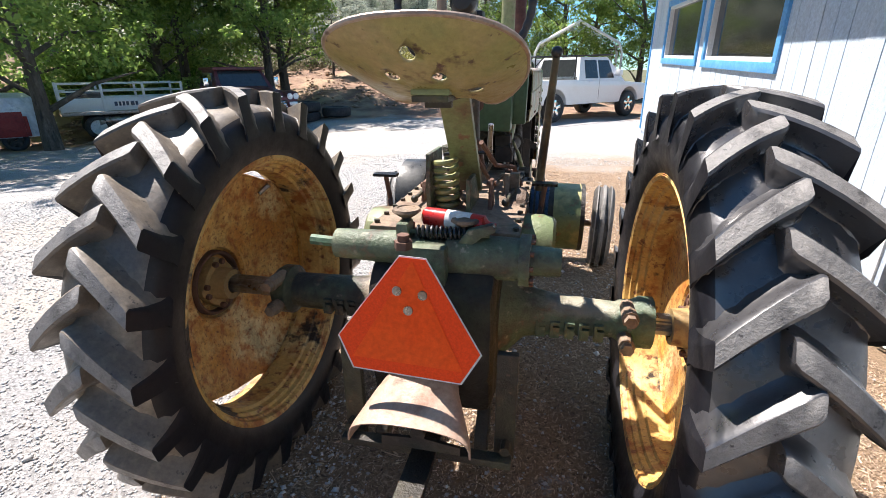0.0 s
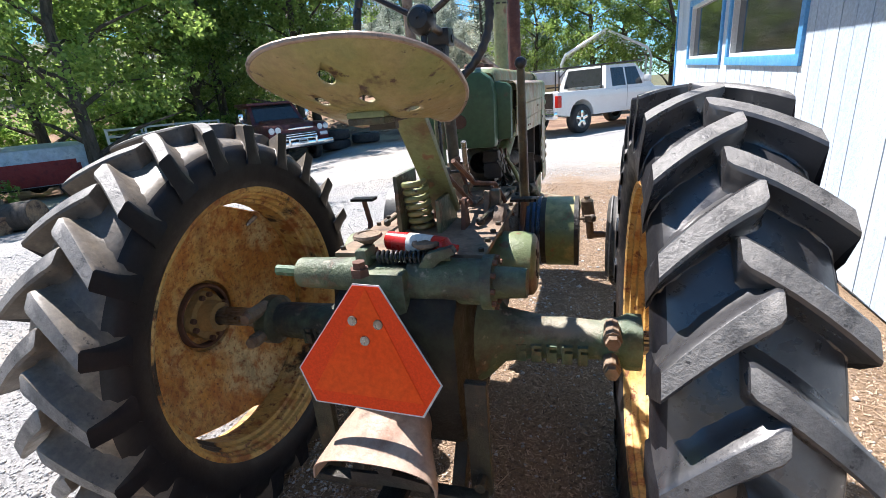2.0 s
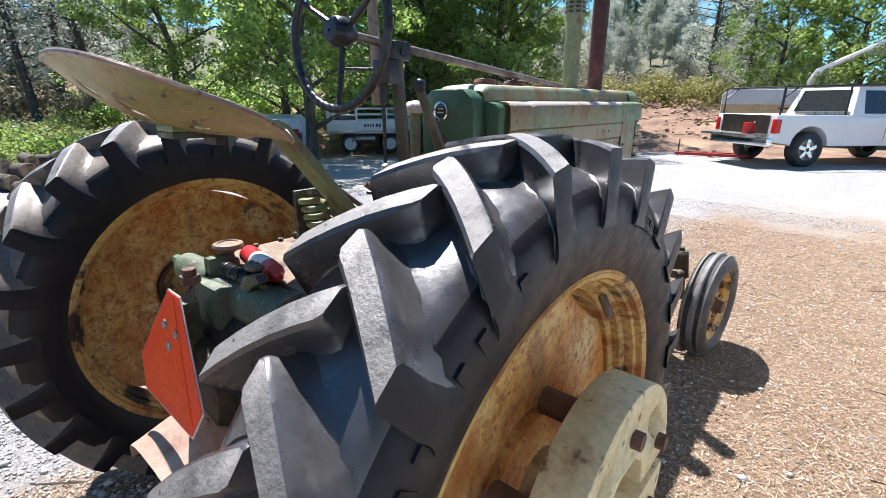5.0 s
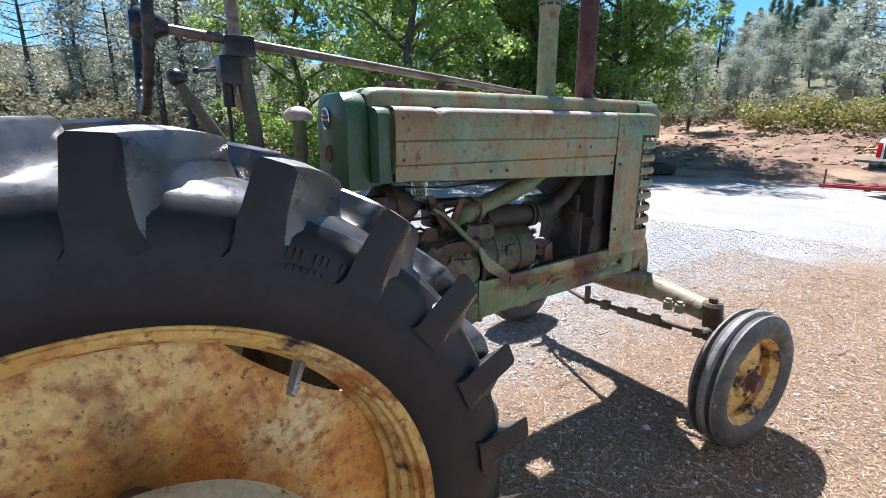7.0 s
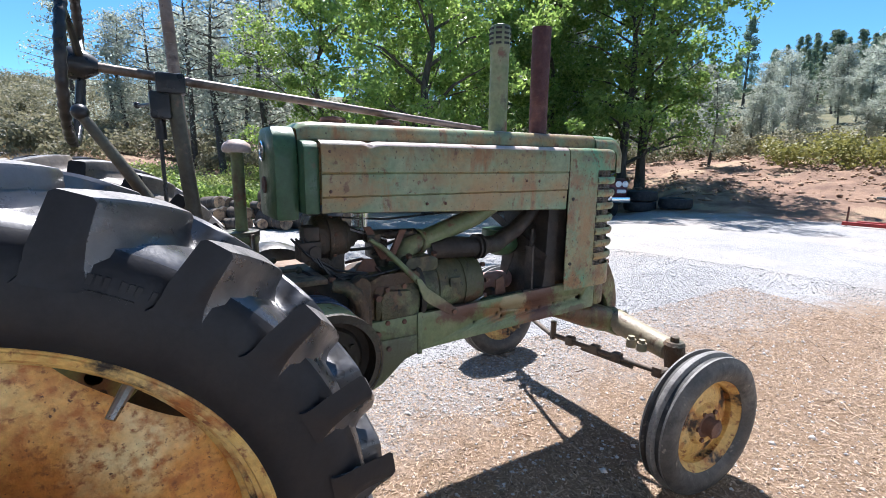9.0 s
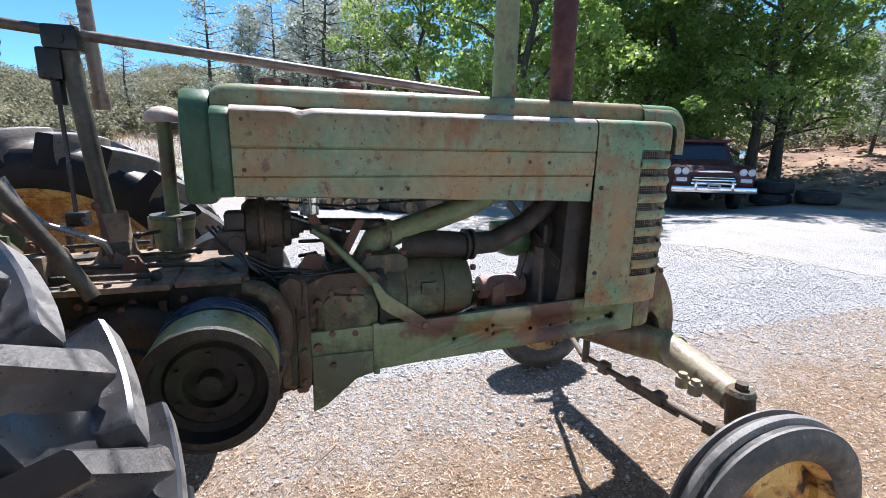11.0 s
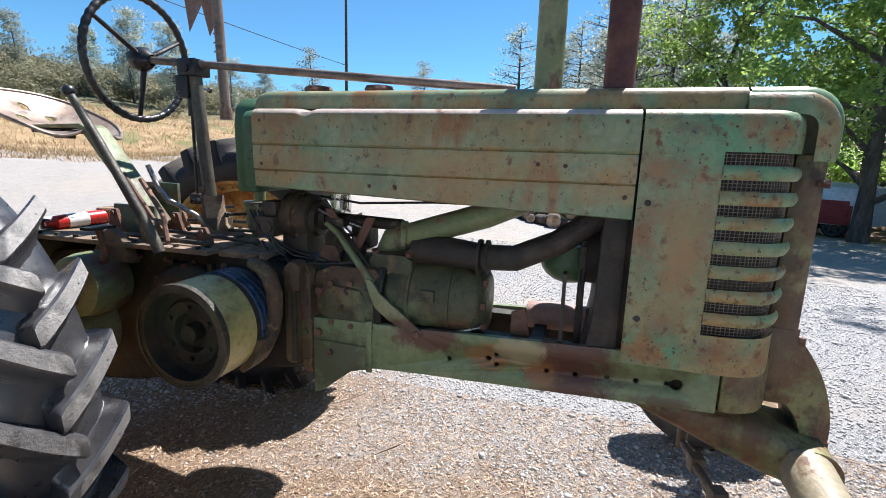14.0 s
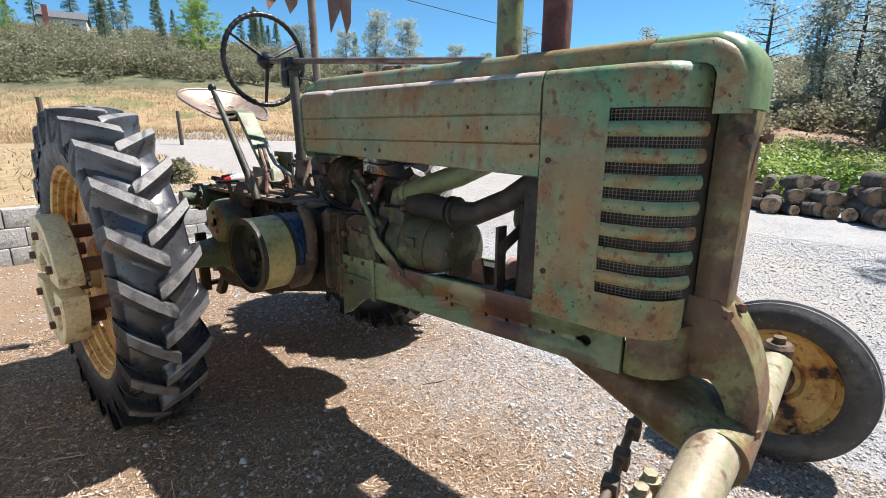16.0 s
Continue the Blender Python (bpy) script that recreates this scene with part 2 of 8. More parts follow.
M_DKGREEN = mat("dark_green_paint", (0.05, 0.115, 0.055), 0.4, 0, [((0.16, 0.22, 0.11), 4, 0.55, 0.7), ((0.13, 0.08, 0.05), 9, 0.6, 0.7)], 0.1, 50)
M_FRAME = mat("frame_green_brown", (0.165, 0.205, 0.095), 0.48, 0, [((0.27, 0.27, 0.145), 4, 0.5, 0.62), ((0.12, 0.065, 0.042), 3.2, 0.52, 0.62), ((0.05, 0.042, 0.03), 8, 0.57, 0.68), ((0.20, 0.10, 0.06), 16, 0.60, 0.68)], 0.22, 55)
M_GREASE = mat("greasy_iron", (0.034, 0.029, 0.019), 0.48, 0.0, [((0.062, 0.066, 0.034), 5, 0.50, 0.66), ((0.105, 0.058, 0.03), 6, 0.54, 0.70, (1, 1, 0.5)), ((0.013, 0.011, 0.009), 4, 0.50, 0.64), ((0.16, 0.10, 0.055), 22, 0.62, 0.70)], 0.45, 60)
M_CAST = mat("green_casting", (0.095, 0.125, 0.072), 0.48, 0, [((0.20, 0.225, 0.14), 6, 0.52, 0.66), ((0.055, 0.042, 0.03), 5, 0.48, 0.60), ((0.23, 0.14, 0.08), 10, 0.58, 0.70), ((0.09, 0.17, 0.10), 4, 0.53, 0.65), ((0.30, 0.27, 0.20), 24, 0.62, 0.70)], 0.35, 70)
M_DUSTY = mat("dusty_casting", (0.26, 0.185, 0.125), 0.75, 0, [((0.14, 0.09, 0.06), 7, 0.48, 0.62), ((0.10, 0.105, 0.065), 6, 0.56, 0.68), ((0.04, 0.03, 0.024), 5, 0.56, 0.66)], 0.35, 70)
M_SHIELD = mat("bleached_rust_sheet", (0.40, 0.27, 0.20), 0.6, 0.1, [((0.27, 0.15, 0.10), 9, 0.5, 0.65), ((0.45, 0.34, 0.26), 5, 0.5, 0.65)], 0.15, 60)
M_RUBBER = mat("worn_black_rubber", (0.011, 0.011, 0.014), 0.46, 0, [((0.020, 0.020, 0.022), 4, 0.48, 0.72), ((0.06, 0.055, 0.05), 18, 0.68, 0.82)], 0.06, 90, spec=0.3, rough_var=0.12)
M_LUG = mat("scuffed_lug_rubber", (0.21, 0.20, 0.187), 0.5, 0, [((0.11, 0.105, 0.10), 7, 0.5, 0.66), ((0.29, 0.273, 0.25), 13, 0.56, 0.70), ((0.06, 0.058, 0.055), 24, 0.66, 0.72), ((0.04, 0.037, 0.035), 90, 0.63, 0.68)], 0.3, 110)
M_RIM = mat("yellow_rim_paint", (0.63, 0.41, 0.13), 0.55, 0, [((0.54, 0.29, 0.07), 5.5, 0.43, 0.60), ((0.66, 0.50, 0.235), 3.0, 0.55, 0.66), ((0.36, 0.125, 0.03), 11, 0.50, 0.64), ((0.22, 0.08, 0.03), 32, 0.56, 0.65), ((0.03, 0.020, 0.015), 6, 0.565, 0.63)], 0.25, 60)
M_POST = mat("worn_olive_iron", (0.085, 0.078, 0.055), 0.5, 0, [((0.13, 0.125, 0.085), 6, 0.5, 0.66), ((0.05, 0.038, 0.028), 8, 0.5, 0.64), ((0.18, 0.12, 0.08), 20, 0.60, 0.70)], 0.25, 70)
# oily near-black; shade of case, hollow and truck bed is in the colour
M_PIT = mat("oil_and_shade_dark_iron", (0.018, 0.015, 0.012), 0.6, 0, [((0.055, 0.036, 0.02), 6, 0.52, 0.68), ((0.032, 0.036, 0.02), 4, 0.54, 0.66)], 0.35, 60, spec=0.35)
M_CREAM = mat("cream_weight_paint", (0.76, 0.65, 0.38), 0.5, 0, [((0.62, 0.48, 0.24), 6, 0.50, 0.68), ((0.36, 0.19, 0.08), 9, 0.59, 0.70), ((0.18, 0.10, 0.05), 24, 0.61, 0.69)], 0.3, 80)
M_SEAT = mat("worn_yellow_seat", (0.27, 0.25, 0.095), 0.42, 0, [((0.33, 0.26, 0.13), 4, 0.46, 0.62), ((0.19, 0.22, 0.09), 3, 0.52, 0.66), ((0.09, 0.05, 0.035), 9, 0.58, 0.68), ((0.07, 0.035, 0.03), 22, 0.60, 0.66)], 0.15, 60)
M_SEATTOP = mat("bare_seat_metal", (0.33, 0.25, 0.195), 0.38, 0.35, [((0.24, 0.16, 0.115), 6, 0.5, 0.65), ((0.44, 0.37, 0.31), 4, 0.54, 0.68), ((0.13, 0.085, 0.07), 14, 0.60, 0.70)], 0.15, 60)
M_STEEL = mat("bare_steel", (0.34, 0.33, 0.31), 0.35, 0.85, [((0.17, 0.12, 0.09), 9, 0.52, 0.68)], 0.15, 70)
M_RUSTY = mat("brown_rust", (0.13, 0.065, 0.045), 0.75, 0, [((0.20, 0.10, 0.06), 8, 0.48, 0.64), ((0.06, 0.03, 0.03), 5, 0.54, 0.7)], 0.35, 80)
M_EXH = mat("exhaust_rust", (0.085, 0.035, 0.032), 0.8, 0, [((0.16, 0.07, 0.05), 9, 0.5, 0.65)], 0.3, 80)
M_BLACK = mat("black_enamel", (0.018, 0.018, 0.019), 0.35, 0, [((0.06, 0.055, 0.05), 9, 0.58, 0.75)], 0.1, 60)
# M_DARK is sooty iron, and stands in for shade in openings and backings
M_DARK = mat("soot_and_shade_dark", (0.034, 0.027, 0.022), 0.65, 0, [((0.085, 0.06, 0.045), 6, 0.50, 0.68), ((0.05, 0.052, 0.035), 4, 0.54, 0.66)], 0.3, 60)
M_ORANGE = mat("fluorescent_orange", (1.0, 0.088, 0.010), 0.7, 0, [((1.0, 0.105, 0.014), 3, 0.45, 0.6)], 0.03, 60, rough_var=0.05, spec=0.2)
M_REDORANGE = mat("reflective_red_band", (1.0, 0.07, 0.010), 0.6, 0, (), 0.03, 160, rough_var=0.05, spec=0.2)
M_WHITE = mat("white_enamel", (0.72, 0.72, 0.70), 0.35, 0, [((0.55, 0.53, 0.5), 6, 0.58, 0.72)], 0.03, 60)
M_RED = mat("red_enamel", (0.50, 0.025, 0.02), 0.3, 0, [((0.36, 0.02, 0.018), 6, 0.5, 0.7)], 0.03, 60)
M_CHROME = mat("chrome", (0.75, 0.76, 0.78), 0.1, 1.0, (), 0.02, 80, rough_var=0.05)
M_BLUEBAND = mat("blue_grease_paint", (0.02, 0.05, 0.11), 0.3, 0, [((0.05, 0.05, 0.045), 8, 0.52, 0.66)], 0.1, 60)
M_GLASSDARK = mat("dark_window_glass", (0.03, 0.034, 0.036), 0.08, 0, (), 0.0, 10, rough_var=0.02, spec=0.8)
M_SIDING = mat("pale_blue_siding", (0.47, 0.57, 0.675), 0.7, 0, [((0.57, 0.64, 0.71), 3, 0.45, 0.65, (1, 1, 0.2)), ((0.42, 0.50, 0.60), 7, 0.58, 0.75, (1, 1, 0.15))], 0.25, 40, vary=0.03)
M_TRIM = mat("bright_blue_trim", (0.085, 0.33, 0.66), 0.5, 0, [((0.13, 0.40, 0.70), 5, 0.5, 0.65), ((0.3, 0.4, 0.5), 12, 0.65, 0.75)], 0.1, 50)
M_WTRIM = mat("white_trim", (0.62, 0.64, 0.64), 0.55, 0, [((0.45, 0.40, 0.36), 8, 0.6, 0.75)], 0.1, 50)
M_BARK = mat("tree_bark", (0.085, 0.068, 0.052), 0.9, 0, [((0.16, 0.135, 0.11), 6, 0.5, 0.65, (1, 1, 0.25)), ((0.03, 0.026, 0.022), 9, 0.52, 0.66, (1, 1, 0.2))], 0.8, 22)
M_PINEBARK = mat("pine_bark", (0.07, 0.062, 0.056), 0.9, 0, [((0.13, 0.115, 0.10), 5, 0.5, 0.65)], 0.6, 12)
M_ALDER = leafy("broad_green_leaves", (0.14, 0.24, 0.05), (0.35, 0.46, 0.12), 0.38, 0.64)
M_DEEP = leafy("dark_green_leaves", (0.13, 0.25, 0.055), (0.42, 0.55, 0.16), 0.38, 0.70)
M_PINE = leafy("grey_pine_needles", (0.27, 0.31, 0.25), (0.43, 0.46, 0.38), 0.6, 0.55)
M_FIR = leafy("dark_conifer_needles", (0.13, 0.19, 0.125), (0.22, 0.29, 0.185), 0.6, 0.45)
M_BRUSH = leafy("olive_brush_leaves", (0.165, 0.165, 0.095), (0.30, 0.28, 0.175), 0.6, 0.45)
M_YBRUSH = leafy("yellow_green_brush", (0.22, 0.22, 0.05), (0.32, 0.30, 0.10), 0.6, 0.42)
M_GREENBANK = leafy("creeper_leaves", (0.15, 0.20, 0.05), (0.33, 0.37, 0.12), 0.5, 0.5)
M_DRY = leafy("dry_grass_blades", (0.33, 0.22, 0.11), (0.48, 0.35, 0.19), 0.7, 0.2)
M_CLOD = mat("red_brown_soil_clods", (0.27, 0.16, 0.10), 0.95, 0, [((0.40, 0.29, 0.19), 3, 0.45, 0.6), ((0.13, 0.08, 0.06), 7, 0.55, 0.7)], 0.4, 30)
M_RAIL = mat("rail_green_paint", (0.175, 0.225, 0.11), 0.45, 0, [((0.23, 0.26, 0.14), 4, 0.5, 0.62), ((0.10, 0.085, 0.05), 5, 0.56, 0.68), ((0.16, 0.085, 0.05), 14, 0.62, 0.70)], 0.18, 55)
for c_, r_, k_ in (((0.17, 1.78, 0.76), (0.2, 0.15, 0.16), (0.105, 0.048, 0.036)), ((0.17, 1.71, 0.73), (0.2, 0.06, 0.06), (0.26, 0.12, 0.05)), ((0.17, 1.56, 0.76), (0.2, 0.09, 0.06), (0.25, 0.135, 0.055)), ((0.17, 2.02, 0.70), (0.2, 0.10, 0.025), (0.13, 0.10, 0.06)), ((0.17, 1.64, 0.79), (0.2, 0.09, 0.05), (0.34, 0.29, 0.17)), ((0.17, 1.36, 0.80), (0.2, 0.14, 0.06), (0.12, 0.06, 0.045)), ((0.17, 1.05, 0.66), (0.2, 0.16, 0.14), (0.075, 0.085, 0.045))):
    stain(M_RAIL, c_, r_, k_, 0.4, 22, 0.97)
for c_, r_, k_ in (((0.2, 0.92, 1.31), (0.2, 0.16, 0.05), (0.29, 0.185, 0.085)), ((0.2, 1.38, 1.325), (0.2, 0.36, 0.035), (0.33, 0.26, 0.115)), ((0.2, 1.21, 1.33), (0.2, 0.07, 0.04), (0.22, 0.115, 0.055)), ((0.2, 0.86, 1.43), (0.2, 0.10, 0.03), (0.21, 0.12, 0.07)), ((0.2, 1.70, 1.44), (0.2, 0.12, 0.02), (0.24, 0.15, 0.075)), ((0.2, 1.16, 1.43), (0.2, 0.05, 0.05), (0.21, 0.135, 0.08)), ((0.2, 0.88, 1.355), (0.2, 0.05, 0.09), (0.30, 0.17, 0.075)), ((0.2, 1.20, 1.27), (0.2, 0.05, 0.05), (0.12, 0.11, 0.07)), ((0.2, 1.45, 1.26), (0.2, 0.30, 0.03), (0.31, 0.23, 0.11))):
    stain(M_HOOD, c_, r_, k_, 1.4, 26, 0.75)
for c_, r_, k_ in (((0.2, 1.97, 1.325), (0.3, 0.10, 0.06), (0.16, 0.085, 0.05)), ((0.2, 2.02, 1.42), (0.3, 0.06, 0.022), (0.10, 0.06, 0.055)), ((0.2, 2.15, 1.44), (0.3, 0.06, 0.06), (0.25, 0.115, 0.055)), ((0.2, 2.02, 1.08), (0.3, 0.06, 0.20), (0.29, 0.185, 0.08)), ((0.2, 2.00, 0.93), (0.3, 0.06, 0.06), (0.19, 0.085, 0.04)), ((0.2, 2.13, 0.88), (0.3, 0.11, 0.04), (0.20, 0.09, 0.042)), ((0.2, 1.94, 1.15), (0.3, 0.035, 0.14), (0.21, 0.105, 0.05)), ((0.2, 2.07, 1.18), (0.3, 0.035, 0.17), (0.22, 0.115, 0.055)), ((0.2, 1.99, 1.22), (0.3, 0.12, 0.05), (0.24, 0.14, 0.065)), ((0.2, 2.03, 1.12), (0.3, 0.085, 0.24), (0.33, 0.19, 0.075)), ((0.2, 1.95, 1.32), (0.3, 0.07, 0.05), (0.30, 0.16, 0.065))):
    stain(M_GRILLE, c_, r_, k_, 1.1, 40, 0.80)
# right tread darker; left lighter, with dust and sunlight both put into the colour
M_TREAD = mat("dark_tread_rubber", (0.045, 0.044, 0.046), 0.32, 0, [((0.026, 0.026, 0.030), 6, 0.48, 0.64), ((0.11, 0.10, 0.095), 4, 0.56, 0.72), ((0.02, 0.02, 0.02), 40, 0.68, 0.74)], 0.06, 90, spec=1.0, rough_var=0.1)
M_SUNDUSTTREAD = mat("dusty_sunlit_tread_rubber", (0.125, 0.105, 0.084), 0.46, 0, [((0.27, 0.225, 0.17), 5, 0.50, 0.66), ((0.09, 0.085, 0.08), 7, 0.54, 0.68), ((0.022, 0.022, 0.022), 9, 0.63, 0.69, (1, 4, 4))], 0.1, 90)

# ---------------------------------------------------------------- ground
def sstep(a, b, x):
    t = np.clip((x - a) / (b - a), 0, 1)
    return t * t * (3 - 2 * t)


def land(x, y):
    """Height of the ground."""
    x, y = np.asarray(x, float), np.asarray(y, float)
    r = np.hypot(x, y)
    ang = np.degrees(np.arctan2(y, x)) % 360
    ahead = sstep(90, 104, ang) * (1 - sstep(186, 204, ang))
    dip = sstep(115, 129, ang) * (1 - sstep(172, 184, ang))
    h = ahead * (1.0 * sstep(14.2 + 2.8 * dip, 22 + 2 * dip, r) + 0.75 * sstep(20, 31, r) + 0.165 * np.clip(r - 31, 0, 95))
    h = h + ahead * sstep(15, 18, r) * (1 - sstep(26, 34, r)) * (0.09 * np.sin(2.7 * x + 0.6 * y) * np.sin(2.1 * y + 0.8 * x) + 0.06 * np.sin(5.3 * x - 1.7 * y) * np.sin(4.7 * y + 2.2 * x))
    h = h - dip * 0.037 * np.clip(r - 5.5, 0, 11)
    back = sstep(186, 204, ang) * (1 - sstep(292, 310, ang))
    d = -0.72 * y - 0.42 * x
    h = h + back * (1.0 * sstep(2.5, 17, d) + 2.4 * sstep(19, 30, d) + 0.17 * np.clip(d - 28, 0, 60) + 0.105 * sstep(222, 256, ang) * np.clip(d - 30, 0, 70))
    terrace = (1 - sstep(-3.95, -3.85, y)) * sstep(-3.0, -2.2, x) * (1 - sstep(14, 22, r))
    h = h * (1 - terrace) + terrace * np.maximum(h, 0.55 + 0.05 * np.clip(-3.8 - y, 0, 8))
    bumps = 0.012 * np.sin(1.9 * x + 0.7 * y) * np.sin(1.3 * y - 0.4 * x) * sstep(2.6, 5, r)
    rough = 0.10 * np.sin(1.1 * x + 2.3 * y + 1.0) * np.sin(0.9 * y - 1.7 * x) + 0.22 * np.sin(0.33 * x + 1.0) * np.sin(0.41 * y)
    return h + bumps + rough * np.maximum(ahead, back) * sstep(14, 20, r)


def ground_material():
    m = bpy.data.materials.new("gravel_and_straw")
    m.use_nodes = True
    nt = m.node_tree
    b = nt.nodes["Principled BSDF"]
    tc = nt.nodes.new("ShaderNodeTexCoord")
    co = tc.outputs["Object"]
    sep = nt.nodes.new("ShaderNodeSeparateXYZ")
    nt.links.new(co, sep.inputs[0])

    def calc(op, a, c=None):
        n = nt.nodes.new("ShaderNodeMath")
        n.operation = op
        for s, v in zip(n.inputs, (a, c)):
            if isinstance(v, bpy.types.NodeSocket):
                nt.links.new(v, s)
            elif v is not None:
                s.default_value = v
        return n.outputs[0]

    def ramp(v, lo, hi):
        r = nt.nodes.new("ShaderNodeMapRange")
        r.interpolation_type = "SMOOTHSTEP"
        r.inputs[1].default_value, r.inputs[2].default_value = lo, hi
        nt.links.new(v, r.inputs[0])
        return r.outputs[0]

    X, Y = sep.outputs[0], sep.outputs[1]
    wob = noisy(nt, co, 0.9, 5, 0.6, 0.2, 0.8)
    wob2 = noisy(nt, co, 6, 6, 0.7, 0.3, 0.7)
    # straw and bare earth on the side towards the house, pale gravel beyond
    side = calc("ADD", X, calc("MULTIPLY", wob, 0.9))
    side = calc("ADD", side, calc("MULTIPLY", wob2, 0.5))
    straw = ramp(side, 0.0, 0.75)
    straw = calc("MULTIPLY", straw, calc("SUBTRACT", 1.0, ramp(calc("ADD", Y, calc("MULTIPLY", wob, 2.5)), 6.5, 10.0)))
    rear = ramp(calc("ADD", calc("MULTIPLY", Y, -1.0), calc("MULTIPLY", wob, 0.6)), -0.9, 0.1)
    straw = calc("MAXIMUM", straw, calc("MULTIPLY", rear, ramp(side, -0.6, 0.1)))
    vor = nt.nodes.new("ShaderNodeTexVoronoi")
    vor.inputs["Scale"].default_value = 95
    nt.links.new(co, vor.inputs["Vector"])
    vor2 = nt.nodes.new("ShaderNodeTexVoronoi")
    vor2.inputs["Scale"].default_value = 210
    nt.links.new(co, vor2.inputs["Vector"])
    sep2 = nt.nodes.new("ShaderNodeSeparateColor")
    nt.links.new(vor.outputs["Color"], sep2.inputs[0])
    stones = mix(nt, sep2.outputs[0], (0.16, 0.157, 0.155), (0.47, 0.467, 0.462))
    sep3 = nt.nodes.new("ShaderNodeSeparateColor")
    nt.links.new(vor2.outputs["Color"], sep3.inputs[0])
    fines = mix(nt, sep3.outputs[1], (0.29, 0.281, 0.272), (0.43, 0.422, 0.412))
    gravel = mix(nt, noisy(nt, co, 1.4, 5, 0.6, 0.42, 0.62), stones, fines)
    gravel = mix(nt, noisy(nt, co, 34, 6, 0.75, 0.53, 0.66), gravel, (0.11, 0.104, 0.10))
    gravel = mix(nt, noisy(nt, co, 0.35, 4, 0.6, 0.48, 0.66), gravel, (0.38, 0.34, 0.295))
    fib = noisy(nt, co, 55, 5, 0.75, 0.35, 0.65, (1.0, 5.0, 1.0))
    fib2 = noisy(nt, co, 55, 5, 0.75, 0.35, 0.65, (5.0, 1.0, 1.0))
    chip = mix(nt, fib, (0.15, 0.096, 0.062), (0.45, 0.315, 0.205))
    chip = mix(nt, 0.45, chip, mix(nt, fib2, (0.09, 0.058, 0.037), (0.41, 0.30, 0.19)))
    chip = mix(nt, noisy(nt, co, 42, 6, 0.75, 0.52, 0.64), chip, (0.075, 0.05, 0.035))
    chip = mix(nt, noisy(nt, co, 2.5, 5, 0.6, 0.5, 0.68), chip, (0.22, 0.145, 0.09))
    chip = mix(nt, noisy(nt, co, 3.7, 6, 0.7, 0.60, 0.70), chip, stones)
    col = mix(nt, straw, gravel, chip)
    # bare red-brown bank ahead, dry grass behind and on the hills
    r2 = calc("SQRT", calc("ADD", calc("MULTIPLY", X, X), calc("MULTIPLY", Y, Y)))
    r2 = calc("ADD", r2, calc("MULTIPLY", wob, 1.6))
    ahead = ramp(calc("ADD", calc("MULTIPLY", Y, 1.0), calc("MULTIPLY", X, -0.25)), 2.0, 5.0)
    bank = calc("MULTIPLY", ramp(r2, 15.0, 16.2), ahead)
    soil = mix(nt, noisy(nt, co, 1.2, 7, 0.7, 0.38, 0.62), (0.15, 0.092, 0.066), (0.28, 0.18, 0.122))
    soil = mix(nt, noisy(nt, co, 0.5, 5, 0.6, 0.52, 0.62), soil, (0.33, 0.24, 0.155))
    col = mix(nt, bank, col, soil)
    behind = calc("SUBTRACT", 1.0, ahead)
    dd = calc("ADD", calc("MULTIPLY", Y, -0.72), calc("MULTIPLY", X, -0.42))
    dd = calc("ADD", dd, calc("MULTIPLY", wob, 2.0))
    grass = mix(nt, noisy(nt, co, 1.6, 7, 0.7, 0.38, 0.62), (0.25, 0.165, 0.09), (0.41, 0.30, 0.17))
    grass = mix(nt, noisy(nt, co, 0.45, 6, 0.6, 0.5, 0.62), grass, (0.17, 0.17, 0.075))
    col = mix(nt, calc("MULTIPLY", ramp(dd, 18.5, 19.5), behind), col, grass)
    col = mix(nt, calc("MULTIPLY", calc("MULTIPLY", ramp(dd, 2.5, 4.5), calc("SUBTRACT", 1.0, ramp(dd, 15.0, 15.6))), calc("MULTIPLY", behind, 0.65)), col, mix(nt, wob2, (0.25, 0.225, 0.195), (0.36, 0.33, 0.29)))
    asph = calc("MULTIPLY", calc("MULTIPLY", ramp(dd, 15.4, 15.8), calc("SUBTRACT", 1.0, ramp(dd, 18.8, 19.2))), behind)
    col = mix(nt, asph, col, mix(nt, wob2, (0.24, 0.21, 0.18), (0.36, 0.32, 0.275)))
    garden = calc("MULTIPLY", ramp(calc("MULTIPLY", Y, -1.0), 3.85, 3.95), ramp(calc("ADD", X, calc("MULTIPLY", wob, 1.2)), -2.9, -2.2))
    col = mix(nt, garden, col, mix(nt, wob2, (0.22, 0.15, 0.085), (0.42, 0.32, 0.18)))
    far = ramp(r2, 34, 44)
    col = mix(nt, far, col, mix(nt, noisy(nt, co, 0.4, 6, 0.7, 0.4, 0.6), (0.075, 0.085, 0.045), (0.15, 0.14, 0.08)))
    nt.links.new(col, b.inputs["Base Color"])
    b.inputs["Roughness"].default_value = 0.9
    b.inputs["Specular IOR Level"].default_value = 0.25
    hgt = calc("ADD", calc("MULTIPLY", vor.outputs["Distance"], 0.9), calc("MULTIPLY", fib, 0.5))
    bn = nt.nodes.new("ShaderNodeBump")
    bn.inputs["Strength"].default_value, bn.inputs["Distance"].default_value = 0.8, 0.007
    nt.links.new(hgt, bn.inputs["Height"])
    nt.links.new(bn.outputs[0], b.inputs["Normal"])
    return m


M_GROUND = ground_material()


